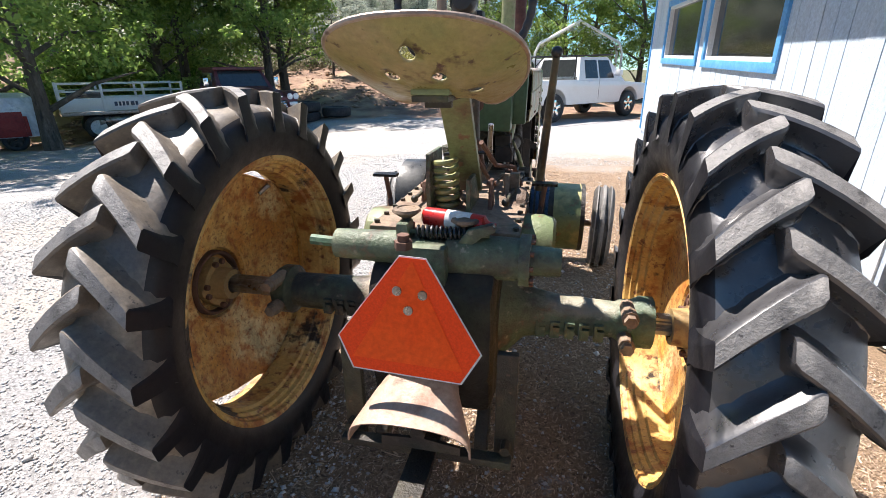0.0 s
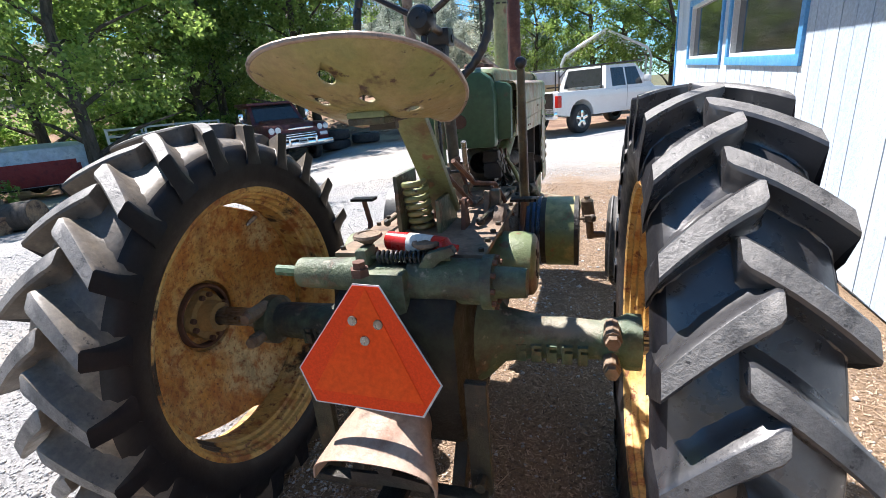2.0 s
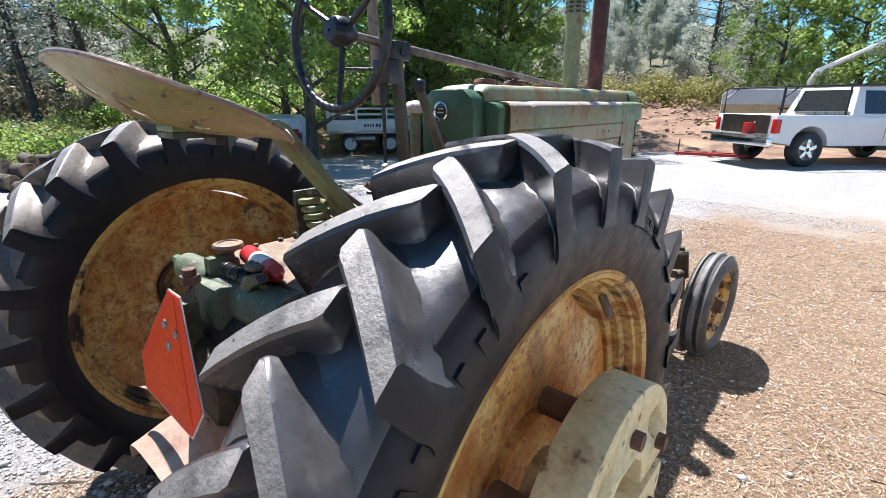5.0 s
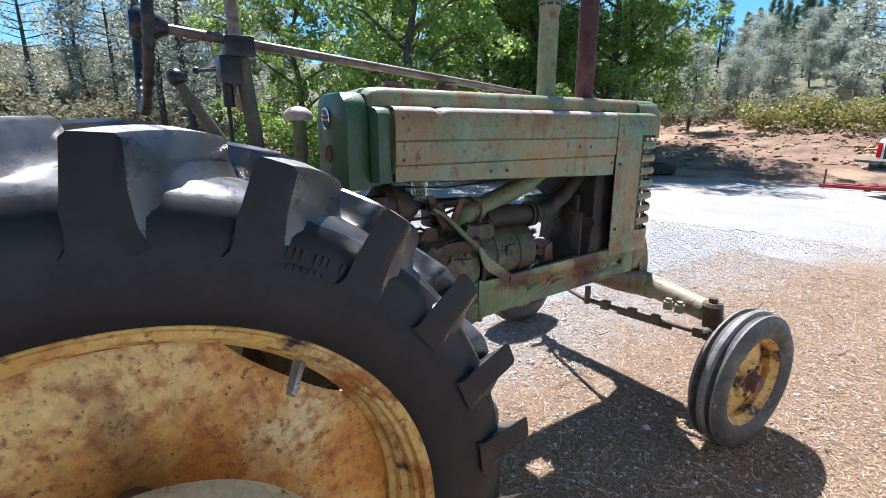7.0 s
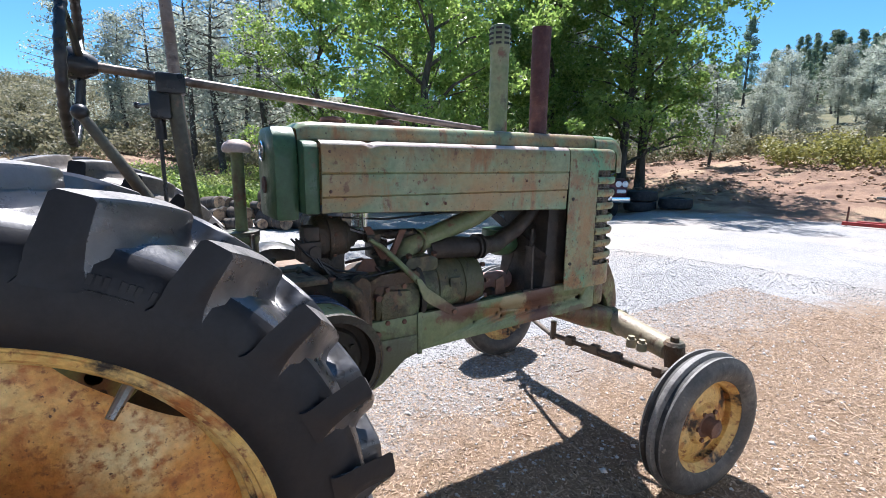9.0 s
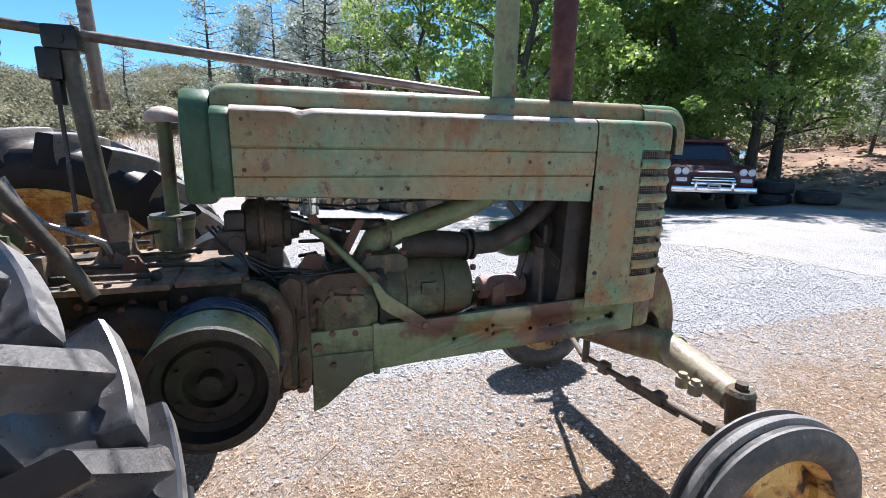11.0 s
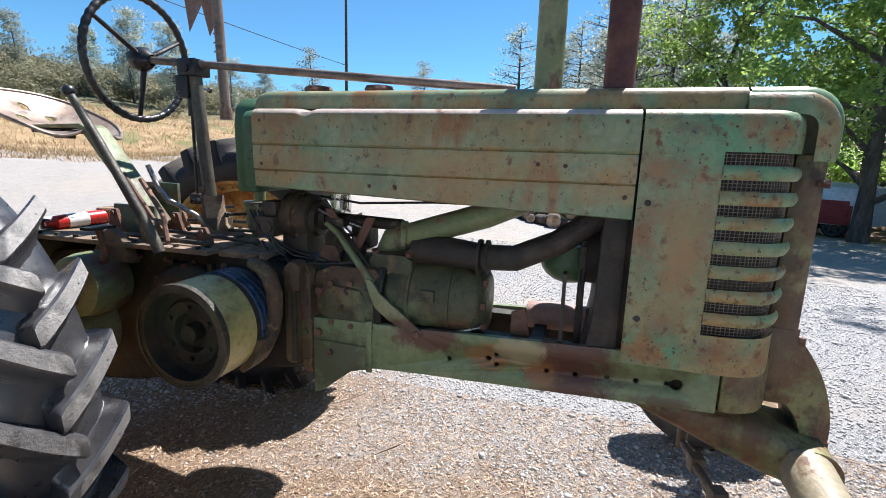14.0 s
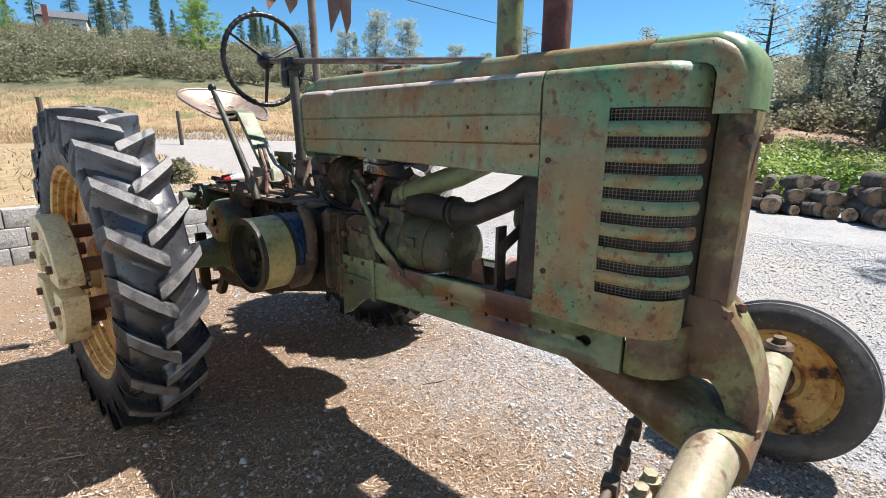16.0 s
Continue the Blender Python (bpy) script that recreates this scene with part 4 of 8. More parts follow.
def lug_mesh(side):
    """One curved tread bar from the middle of the tyre to its shoulder; the worn top takes slot 1."""
    secs = []
    for s in (0.0, 0.05, 0.2, 0.4, 0.6, 0.8, 0.93, 1.0):
        x = -0.024 + s * 0.160
        th = 0.190 * (0.75 * s + 0.25 * s * s)
        w_top = 0.0275 - 0.003 * s
        if s == 0.0:
            w_top *= 0.78
        secs.append((x, th, carcass(max(0, x)) - 0.008, 0.737 - 0.018 * s * s, w_top))
    secs.append((0.1435, 0.207, 0.585, 0.640, 0.023))
    vs, fs, tops, ends = [], [], [], []
    for k, (x, th, rb, rt, wt_) in enumerate(secs):
        rm = rt - 0.006
        h = rm - rb
        # a long scoop before the bar, a steep wall behind it; both die out at the shoulder
        fade = 1.0 if k < 5 else (0.9, 0.7, 0.5, 0.45)[k - 5]

        def flank(d, belly):
            return [(rb, wt_ + d), (rb + 0.05 * h, wt_ + 0.70 * d), (rb + 0.20 * h, wt_ + belly * d), (rb + 0.52 * h, wt_ + 0.4 * belly * d), (rm, wt_ + 0.0025), (rt, wt_ - 0.0045)]
        for r, w in [(r, -w) for r, w in flank(0.066 * fade, 0.42)] + flank(0.030 * fade, 0.26)[::-1]:
            a = th + w / 0.7
            vs.append((side * x, r * math.cos(a), r * math.sin(a)))
    for k in range(len(secs) - 1):
        a, b = 12 * k, 12 * k + 12
        for q in range(11):
            if q == 5 and k < len(secs) - 2:
                tops.append(len(fs))
            elif k > len(secs) - 3:
                ends.append(len(fs))
            fs.append((a + q, a + q + 1, b + q + 1, b + q))
    m = 12 * (len(secs) - 1)
    fs += [tuple(range(12)), tuple(range(m, m + 12))]
    me = Geo().add(vs, fs).mesh("lug", M_TREAD, 42)
    me.materials.append(M_LUG)
    me.materials.append(M_RUBBER)
    for i in tops:
        me.polygons[i].material_index = 1
    # end faces get the black rubber, which puts their shade into the colour
    for i in ends + [len(fs) - 1]:
        me.polygons[i].material_index = 2
    return me


LUG = {1: lug_mesh(1), -1: lug_mesh(-1)}
# left wheel's bars take the lighter dusty, sunlit tread
LUG_SUNDUST = {k: me.copy() for k, me in LUG.items()}
for me in LUG_SUNDUST.values():
    me.materials[0] = M_SUNDUSTTREAD


def rear_wheel(x, outward, spin, disc_off, cres, dish=0.0, rs=1.0, er=1.0):
    """Tyre with tread bars, rim, disc, hub; outward is +1 or -1 along X."""
    flip = Matrix.Diagonal((outward, 1, 1, 1))
    prof = [(-0.098, 0.468 * rs), (-0.113, 0.482 * rs), (-0.129, 0.53), (-0.138, 0.588), (-0.132, 0.627), (-0.118, 0.654), (-0.09, 0.670), (-0.045, 0.679), (0, 0.682)]
    prof = prof + [(-a, r) for a, r in prof[-2::-1]]
    tyre = part("rear_wheel", Geo().lathe(prof, 112), M_RUBBER, tractor, "lugged black rear tyre on a rusty yellow wheel" if outward > 0 else "dusty lugged rear tyre, sunlit tone in the tread, on a rusty yellow wheel", 50)
    tyre.data.materials.append(M_TREAD if outward > 0 else M_SUNDUSTTREAD)
    for p in tyre.data.polygons:
        if math.hypot(p.center.y, p.center.z) > 0.66:
            p.material_index = 1
    tyre.matrix_world = Matrix.Translation((x, -0.014, 0.676)) @ Matrix.Rotation(spin, 4, "X") @ Matrix.Diagonal((1.07, 1, 1, 1))
    for side in (1, -1):
        for i in range(LUGS):
            lug = new("lug", (LUG if outward > 0 else LUG_SUNDUST)[side])
            lug.parent = tyre
            lug.matrix_basis = Matrix.Rotation(PITCH * (i + (0.43 if side < 0 else 0)), 4, "X")
    g = Geo()
    prof = [(-0.110, 0.486), (-0.116, 0.480), (-0.111, 0.469), (-0.096, 0.465), (-0.092, 0.458), (-0.076, 0.456), (-0.070, 0.446), (-0.050, 0.443), (-0.044, 0.432), (0.036, 0.432), (0.044, 0.443), (0.062, 0.446), (0.070, 0.456), (0.092, 0.458), (0.096, 0.465), (0.111, 0.469), (0.116, 0.480), (0.110, 0.486)]
    prof = [(a, r * rs) for a, r in prof]
    g.lathe(prof + [(a, r + 0.006) for a, r in prof[::-1]], 96, flip, True)
    part("rim", g, M_RIM, tyre, "yellow steel rim with rust")
    d = disc_off
    n, rows, wide = 120, [], 0.84 if outward > 0 else 0.62
    for i in range(n):
        a = 2 * math.pi * i / n
        k = math.cos(2 * (a - cres))
        edge = 0.431 - 0.034 * max(0.0, (k - wide) / (1 - wide)) ** 0.55 if k > wide else 0.431
        edge *= er
        row = []
        for r, o in ((q, w + dish * min(1.0, (0.431 - q) / 0.26)) for q, w in ((0.06, 0.022), (0.135, 0.022), (0.146, 0.016), (0.150, -0.006), (0.158, -0.011), (0.168, -0.006), (0.18, 0.0), (0.34, 0.003), (edge - 0.012, 0.003), (edge, -0.004))):
            row.append((outward * (d + o), r * math.cos(a), r * math.sin(a)))
        rows.append(row)
    part("disc", Geo().sheet(rows, 0.008, True), M_DISC, tyre, "rust-stained yellow wheel disc")
    d += dish
    lobes = [((0.088 + 0.020 * max(0.0, math.cos(4 * q + 0.6))) * math.cos(q), (0.088 + 0.020 * max(0.0, math.cos(4 * q + 0.6))) * math.sin(q)) for q in np.linspace(0, 2 * math.pi, 49)[:-1]]
    xa, xb = sorted((outward * (d + 0.018), outward * (d - 0.022)))
    g = Geo().prism(lobes, xa, xb, "x", 0.006).lathe([(d - 0.075, 0.034), (d - 0.075, 0.058), (d - 0.02, 0.066), (d - 0.02, 0.034)], 28, flip).lathe([(d + 0.03, 0.034), (d + 0.03, 0.08), (d + 0.06, 0.062), (d + 0.06, 0.03)], 28, flip)
    part("hub", g, M_HUB, tyre, "rust-stained lobed hub casting")
    ring_p = [(d + 0.020, 0.112), (d - 0.010, 0.114), (d - 0.014, 0.118), (d - 0.014, 0.124), (d - 0.008, 0.128), (d + 0.020, 0.130)]
    part("hub_ring", Geo().lathe(ring_p, 48, flip), M_RUSTY, tyre, "rust-brown raised ring round the hub")
    g = Geo()
    for i in range(8):
        a = 2 * math.pi * (i // 2) / 4 - 0.15 + (0.22 if i % 2 else -0.22)
        g.bolt((outward * (d - 0.022), 0.088 * math.cos(a), 0.088 * math.sin(a)), (-outward, 0, 0), 0.011, 0.014)
    split("bolt", g, M_RUSTY, tyre)
    g = Geo().rod((outward * 0.06, 0.44 * math.cos(0.70), 0.44 * math.sin(0.70)), (outward * 0.09, 0.395 * math.cos(0.70), 0.395 * math.sin(0.70)), 0.011, 0.008, 8)
    part("valve", g, M_STEEL, tyre)
    return tyre


M_DISC = mat("rust_washed_yellow_disc", (0.80, 0.57, 0.22), 0.48, 0, [((0.71, 0.34, 0.07), 4.0, 0.37, 0.57), ((0.60, 0.225, 0.045), 7, 0.45, 0.64, (1, 1, 0.6)), ((0.80, 0.65, 0.34), 2.5, 0.54, 0.66), ((0.48, 0.17, 0.04), 26, 0.48, 0.645), ((0.30, 0.105, 0.034), 70, 0.54, 0.68), ((0.12, 0.05, 0.026), 110, 0.63, 0.69)], 0.25, 60)
for c_, r_, k_ in (((0, 0.08, 0.30), (0.3, 0.05, 0.16), (0.17, 0.085, 0.04)), ((0, -0.20, 0.22), (0.3, 0.10, 0.12), (0.30, 0.12, 0.04)), ((0, 0.24, -0.20), (0.3, 0.12, 0.05), (0.04, 0.025, 0.018)), ((0, 0.05, -0.33), (0.3, 0.05, 0.12), (0.05, 0.03, 0.02))):
    stain(M_DISC, c_, r_, k_, 0.9, 24, 0.6)
M_HUB = mat("rusty_yellow_casting", (0.40, 0.26, 0.105), 0.6, 0, [((0.52, 0.38, 0.17), 6, 0.5, 0.64), ((0.16, 0.075, 0.04), 9, 0.50, 0.62)], 0.3, 70)
wheel_r = rear_wheel(0.770, 1, 0.2286, 0.018, 0.68, 0.012)
wheel_l = rear_wheel(-0.781, -1, 0.163, 0.09, 1.12, 0.07, 1.038, 1.10)
# raised moulded marks on the outer sidewall, plain bars
g = Geo()
for r_, a0, n_, st, wd, ht in ((0.607, 0.80, 16, 0.0175, 0.007, 0.016), (0.588, 0.84, 13, 0.0175, 0.008, 0.007), (0.597, 1.75, 7, 0.085, 0.022, 0.034)):
    for k in range(n_):
        if n_ == 16 and k in (1, 5):
            continue
        m_ = Matrix.Rotation(a0 + k * st * 0.6 / r_ - math.pi / 2, 4, "X")
        xs = float(np.interp(r_, [0.53, 0.588, 0.627], [0.129, 0.138, 0.132]))
        g.box((xs - 0.004, -wd / 2, r_ - ht / 2), (xs + 0.0022, wd / 2, r_ + ht / 2), m_)
split("sidewall_mark", g, M_RUBBER, wheel_r)
# cast weights bolted outside the right wheel
g = Geo()
prof_r = 0.265


def half_weight(sign):
    """One half of a split cast weight, drawn in Y and Z about the axle."""
    out = []
    for i in range(41):
        a = math.pi * (i / 40)
        out.append((prof_r * math.cos(a), sign * (0.02 + prof_r * math.sin(a))))
    out += [(-0.10, sign * 0.02), (-0.09, sign * 0.085), (-0.04, sign * 0.125), (0.04, sign * 0.125), (0.09, sign * 0.085), (0.10, sign * 0.02)]
    return out


for s in (1, -1):
    w = Geo().prism([(a, b + 0.675) for a, b in half_weight(s)], 0.925, 1.015, "x", 0.008)
    wp = part("wheel_weight", w, M_CREAM, tractor, "cream painted cast wheel weight, chipped")
    slot = Geo()
    for a in (0.75, 2.39):
        for t in (-0.14, 0.0, 0.14):
            cy, cz = 0.195 * math.cos(s * (a + t)), 0.675 + s * 0.02 + 0.195 * math.sin(s * (a + t))
            slot.rod((0.9, cy, cz), (1.04, cy, cz), 0.030, 0.030, 14)
    cut(wp, slot)
    b = Geo()
    for a in (0.45, 1.57, 2.7):
        b.bolt((1.012, 0.20 * math.cos(s * a), 0.675 + 0.20 * math.sin(s * a)), (1, 0, 0), 0.018, 0.022)
        b.rod((0.83, 0.2 * math.cos(s * a), 0.675 + 0.2 * math.sin(s * a)), (0.93, 0.2 * math.cos(s * a), 0.675 + 0.2 * math.sin(s * a)), 0.03, 0.03, 10)
    split("bolt", b, M_RUSTY, wp)

# ---- rear housing
g = Geo()
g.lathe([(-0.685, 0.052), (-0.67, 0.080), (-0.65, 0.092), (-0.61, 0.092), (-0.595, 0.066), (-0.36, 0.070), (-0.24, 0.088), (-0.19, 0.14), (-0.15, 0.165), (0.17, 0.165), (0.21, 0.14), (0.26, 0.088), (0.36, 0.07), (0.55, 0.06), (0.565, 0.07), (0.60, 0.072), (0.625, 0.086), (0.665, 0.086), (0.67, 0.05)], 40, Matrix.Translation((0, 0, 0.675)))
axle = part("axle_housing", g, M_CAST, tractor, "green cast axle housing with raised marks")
star = [((0.036 if k % 2 else 0.030) * math.cos(2 * math.pi * k / 32), 0.675 + (0.036 if k % 2 else 0.030) * math.sin(2 * math.pi * k / 32)) for k in range(32)]
part("axle_shaft", Geo().prism(star, 0.66, 0.93, "x"), M_STEEL, axle, "splined steel axle shaft")
part("axle_shaft", Geo().prism(star, -0.96, -0.60, "x"), M_STEEL, axle, "splined steel axle shaft")
# dark left half, pale collar, pale strip along the right tube's top
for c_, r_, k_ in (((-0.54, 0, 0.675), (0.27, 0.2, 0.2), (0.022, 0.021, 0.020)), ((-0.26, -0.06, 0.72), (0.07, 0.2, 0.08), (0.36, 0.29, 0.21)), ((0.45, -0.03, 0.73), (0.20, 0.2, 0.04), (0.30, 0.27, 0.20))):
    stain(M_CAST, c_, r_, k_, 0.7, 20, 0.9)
# raised cast marks, plain blocks
g = Geo()
for x0, n in ((0.30, 5), (-0.46, 4)):
    for i in range(n):
        x = x0 + i * 0.046
        g.box((x, -0.083, 0.628), (x + 0.010, -0.058, 0.685), None, 0.003).box((x + 0.010, -0.081, 0.628), (x + 0.031, -0.058, 0.665)).box((x + 0.010, -0.079, 0.673), (x + 0.031, -0.055, 0.684))
split("cast_mark", g, M_CAST, axle)
g = Geo()
for x in (0.58, -0.635):
    for z in (0.745, 0.650):
        g.rod((x, -0.13, z), (x, -0.03, z), 0.026, 0.022, 8).bolt((x, -0.13, z), (0, -1, 0), 0.020, 0.022)
split("clamp_bolt", g, M_DUSTY, axle)
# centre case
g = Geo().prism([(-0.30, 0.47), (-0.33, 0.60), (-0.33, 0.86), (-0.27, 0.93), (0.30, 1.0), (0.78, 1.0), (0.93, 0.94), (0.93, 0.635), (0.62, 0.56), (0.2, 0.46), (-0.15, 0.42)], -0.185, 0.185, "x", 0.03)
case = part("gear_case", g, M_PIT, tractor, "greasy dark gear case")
g = Geo().lathe([(0.0, 0.01), (0.0, 0.12), (0.02, 0.135), (0.05, 0.14)], 32, Matrix.Translation((-0.02, -0.365, 0.72)) @ Matrix.Rotation(-math.pi / 2, 4, "Z") @ Matrix.Scale(-1, 4))
for k in range(8):
    a = 2 * math.pi * k / 8
    g.bolt((-0.02 + 0.12 * math.cos(a), -0.335, 0.72 + 0.12 * math.sin(a)), (0, -1, 0), 0.012, 0.02)
part("cover", g, M_GREASE, case)
# ribs and side cover of the case
for y_ in (0.42, 0.58, 0.90):
    part("case_rib", Geo().prism([(y_, 0.66), (y_ + 0.022, 0.66), (y_ + 0.022, 0.96), (y_, 0.96)], 0.18, 0.205, "x", 0.005), M_GREASE, case)
part("side_cover", Geo().lathe([(0.17, 0.185), (0.205, 0.180), (0.222, 0.165), (0.232, 0.13), (0.235, 0.07), (0.245, 0.065), (0.245, 0.001)], 44, Matrix.Translation((0, 0.50, 0.775))), M_GREASE, case, "large rounded side cover, oily green")
g = Geo()
for k in range(8):
    g.bolt((0.205, 0.50 + 0.170 * math.cos(k * 0.785), 0.775 + 0.170 * math.sin(k * 0.785)), (1, 0, 0), 0.009, 0.016)
for k in range(6):
    g.bolt((0.184, 0.28 + 0.12 * k, 0.955), (1, 0, 0), 0.010, 0.012)
split("case_bolt", g, M_RUSTY, case)
# top deck
g = Geo().box((-0.22, -0.18, 0.995), (0.24, 0.62, 1.012), None, 0.004).box((-0.19, 0.62, 0.985), (0.19, 0.80, 1.005), None, 0.004)
part("deck_plate", g, M_DUSTY, case, "dusty brown deck plate")
g = Geo().box((0.14, 0.30, 1.012), (0.20, 0.345, 1.09), None, 0.008).prism([(0.25, 1.012), (0.45, 1.012), (0.38, 1.035), (0.34, 1.09), (0.29, 1.09)], 0.15, 0.165, "x")
g.prism([(0.10, 0.94), (0.30, 0.94), (0.25, 1.03), (0.20, 1.06), (0.16, 1.03)], 0.20, 0.235, "x", 0.005)
part("lever_bracket", g, M_DUSTY, case)

# hydraulic rockshaft
rock = part("rockshaft", Geo().box((-0.10, -0.31, 0.86), (0.05, -0.14, 1.0), None, 0.02), M_CAST, tractor, "dusty green lift rockshaft housing")
part("left_tube", Geo().lathe([(-0.30, 0.001), (-0.30, 0.044), (-0.09, 0.05)], 22, Matrix.Translation((0, -0.24, 0.97))), M_CAST, rock)
part("pin", Geo().rod((-0.385, -0.24, 0.975), (-0.30, -0.24, 0.972), 0.017, 0.017, 8), M_CAST, rock)
part("right_tube", Geo().lathe([(0.04, 0.066), (0.245, 0.062), (0.246, 0.075), (0.275, 0.075), (0.276, 0.044), (0.36, 0.04), (0.361, 0.001)], 24, Matrix.Translation((0, -0.22, 0.95))), M_CAST, rock)
g = Geo()
for k in range(10):
    a = 2 * math.pi * k / 10
    g.bolt((0.262 + 0.01, -0.22 + 0.066 * math.cos(a), 0.95 + 0.066 * math.sin(a)), (1, 0, 0), 0.008, 0.014)
g.bolt((-0.065, -0.325, 1.0), (0, 0, 1), 0.026, 0.022).bolt((-0.065, -0.325, 1.02), (0, 0, 1), 0.018, 0.02)
split("bolt", g, M_RUSTY, rock)
# warning triangle
tri_m = Matrix.Translation((-0.028, -0.412, 0.835)) @ Matrix.Rotation(radians(-10.5), 4, "X") @ Matrix.Rotation(radians(1.8), 4, "Y")
outer = [(-0.155, -0.165), (0.155, -0.165), (0.203, -0.075), (0.037, 0.168), (-0.037, 0.168), (-0.203, -0.075)]
g = Geo().prism(outer, -0.003, 0.0, "y", 0, tri_m)
smv = part("warning_triangle", g, M_WTRIM, tractor, "orange slow-vehicle triangle with rivets")
g = Geo().prism([(a * 0.975, b * 0.975) for a, b in outer], -0.0045, -0.003, "y", 0, tri_m)
part("border", g, M_REDORANGE, smv)
g = Geo().prism([(-0.155, -0.128), (0.155, -0.128), (0.0, 0.158)], -0.0062, -0.0045, "y", 0, tri_m)
part("centre_field", g, M_ORANGE, smv)
g = Geo()
for a, b in ((-0.037, 0.072), (0.034, 0.068), (-0.003, 0.022)):
    p = tri_m @ Vector((a, -0.0062, b))
    g.rod(p, p + (tri_m.to_3x3() @ Vector((0, -0.003, 0))), 0.0135, 0.0125, 16)
split("rivet", g, M_STEEL, smv)
g = Geo().box((-0.05, -0.385, 0.78), (-0.015, -0.33, 0.965), None, 0.006)
part("bracket", g, M_CAST, smv)

# power take-off shield and drawbar
rows = []
for i in range(21):
    a = math.pi * i / 20
    row = []
    for y, w, h, z0 in ((-0.515, 0.170, 0.075, 0.485), (-0.49, 0.166, 0.082, 0.49), (-0.42, 0.135, 0.105, 0.515), (-0.35, 0.105, 0.115, 0.535), (-0.32, 0.10, 0.115, 0.54)):
        ca, sa = math.cos(a), math.sin(a)
        row.append((-0.015 + w * math.copysign(abs(ca) ** 0.8, ca), y, z0 + h * abs(sa) ** 0.62))
    rows.append(row)
g = Geo().sheet(rows, 0.005)
shield = part("shaft_shield", g, M_SHIELD, tractor, "bleached rusty sheet-metal shaft shield")
g = Geo()
for x, y in ((-0.06, -0.46), (0.04, -0.46), (-0.06, -0.38), (0.04, -0.38)):
    g.ball((x, y, 0.585 + (y + 0.46) * 0.75), 0.008, 8, 5)
split("rivet", g, M_SHIELD, shield)
g = Geo().rod((0.0, -0.47, 0.50), (0, -0.3, 0.51), 0.022, 0.022, 16).prism([(-0.11, 0.44), (0.12, 0.44), (0.12, 0.466), (0.02, 0.48), (-0.11, 0.47)], -0.46, -0.45, "y")
part("shaft", g, M_DARK, shield)
g = Geo().box((-0.03, -1.02, 0.385), (0.045, 0.1, 0.415), None, 0.006).box((-0.03, -1.02, 0.415), (-0.012, -0.7, 0.47), None, 0.003)
for y in (-0.75, -0.85, -0.95):
    g.rod((0.008, y, 0.36), (0.008, y, 0.45), 0.018, 0.018, 10)
part("drawbar", g, M_GREASE, tractor, "worn steel drawbar")
g = Geo()
for s in (-1, 1):
    g.box((s * 0.235 - 0.03, -0.36, 0.36), (s * 0.235 + 0.03, -0.335, 0.72), Matrix.Translation((0, 0, 0)), 0.004)
    g.prism([(-0.36, 0.34), (-0.20, 0.55), (0.05, 0.58), (0.05, 0.53), (-0.18, 0.49), (-0.30, 0.33)], s * 0.16 - 0.02, s * 0.16 + 0.02, "x", 0.004)
    g.rod((s * 0.24, -0.40, 0.42), (s * 0.24, -0.33, 0.42), 0.016, 0.016, 8)
g.box((-0.26, -0.42, 0.375), (0.26, -0.38, 0.40), None, 0.004)
part("drawbar_frame", g, M_GREASE, tractor, "dark green drawbar frame straps")

# ---- seat
rows = []
for i in range(44):
    a = 2 * math.pi * i / 44
    row = []
    for f in (0.0, 0.2, 0.4, 0.58, 0.73, 0.85, 0.93, 0.98, 1.0):
        ca, sa = math.cos(a), math.sin(a)
        u = f * 0.226 * math.copysign(abs(ca) ** 0.82, ca) * (1 - 0.05 * sa)
        q = f * (0.195 if sa < 0 else 0.265) * math.copysign(abs(sa) ** 0.82, sa)
        rim_z = 1.474 - 0.34 * q + (0.02 if q > 0 else 0.10) * q * abs(q) * -4
        lobe = 0.028 * max(0.0, q / 0.265) ** 2 * (math.cos(u / 0.238 * math.pi * 1.6))
        bowl = 0.062 * (1 - f ** 2.4) * (1 - 0.75 * max(0.0, q / 0.265) ** 2)
        row.append((0.022 + u, -0.345 + q, rim_z + lobe - bowl))
    rows.append(row[::-1])
g = Geo().sheet(rows, 0.004, True)
seat_me = part("seat", g, M_SEAT, tractor, "pan seat, worn yellow below, bare metal above", 60)
seat_me.data.materials.append(M_SEATTOP)
for i, p in enumerate(seat_me.data.polygons):
    if p.center.z > 0 and p.normal.z > 0.25:
        p.material_index = 1
loop = [Vector(r[0]) for r in rows]
part("rolled_edge", Geo().tube(loop, 0.0065, 8, True), M_SEATTOP, seat_me)
g = Geo()
for x, y in ((0.062, -0.415), (-0.045, -0.415), (0.01, -0.48), (0.128, -0.32)):
    g.rod((x, y, 1.38), (x, y, 1.60), 0.017, 0.017, 16)
cut(seat_me, g)
g = Geo().prism([(-0.36, 1.40), (-0.12, 1.405), (-0.09, 1.39), (0.20, 1.04), (0.225, 1.05), (-0.07, 1.408), (-0.10, 1.422), (-0.36, 1.415)], -0.022, 0.072, "x", 0.004)
part("seat_arm", g, M_FRAME, tractor, "flat green-yellow spring arm under the seat")
g = Geo().box((-0.02, -0.36, 1.385), (0.07, -0.20, 1.40), None, 0.003).box((-0.015, -0.26, 1.365), (0.055, -0.235, 1.40), None, 0.003)
part("seat_bracket", g, M_GREASE, tractor)
pts = [(-0.03 + 0.036 * math.cos(a), 0.10 + 0.036 * math.sin(a) - 0.05 * (a / 44), 1.0 + 0.18 * a / 44) for a in np.linspace(0, 44, 130)]
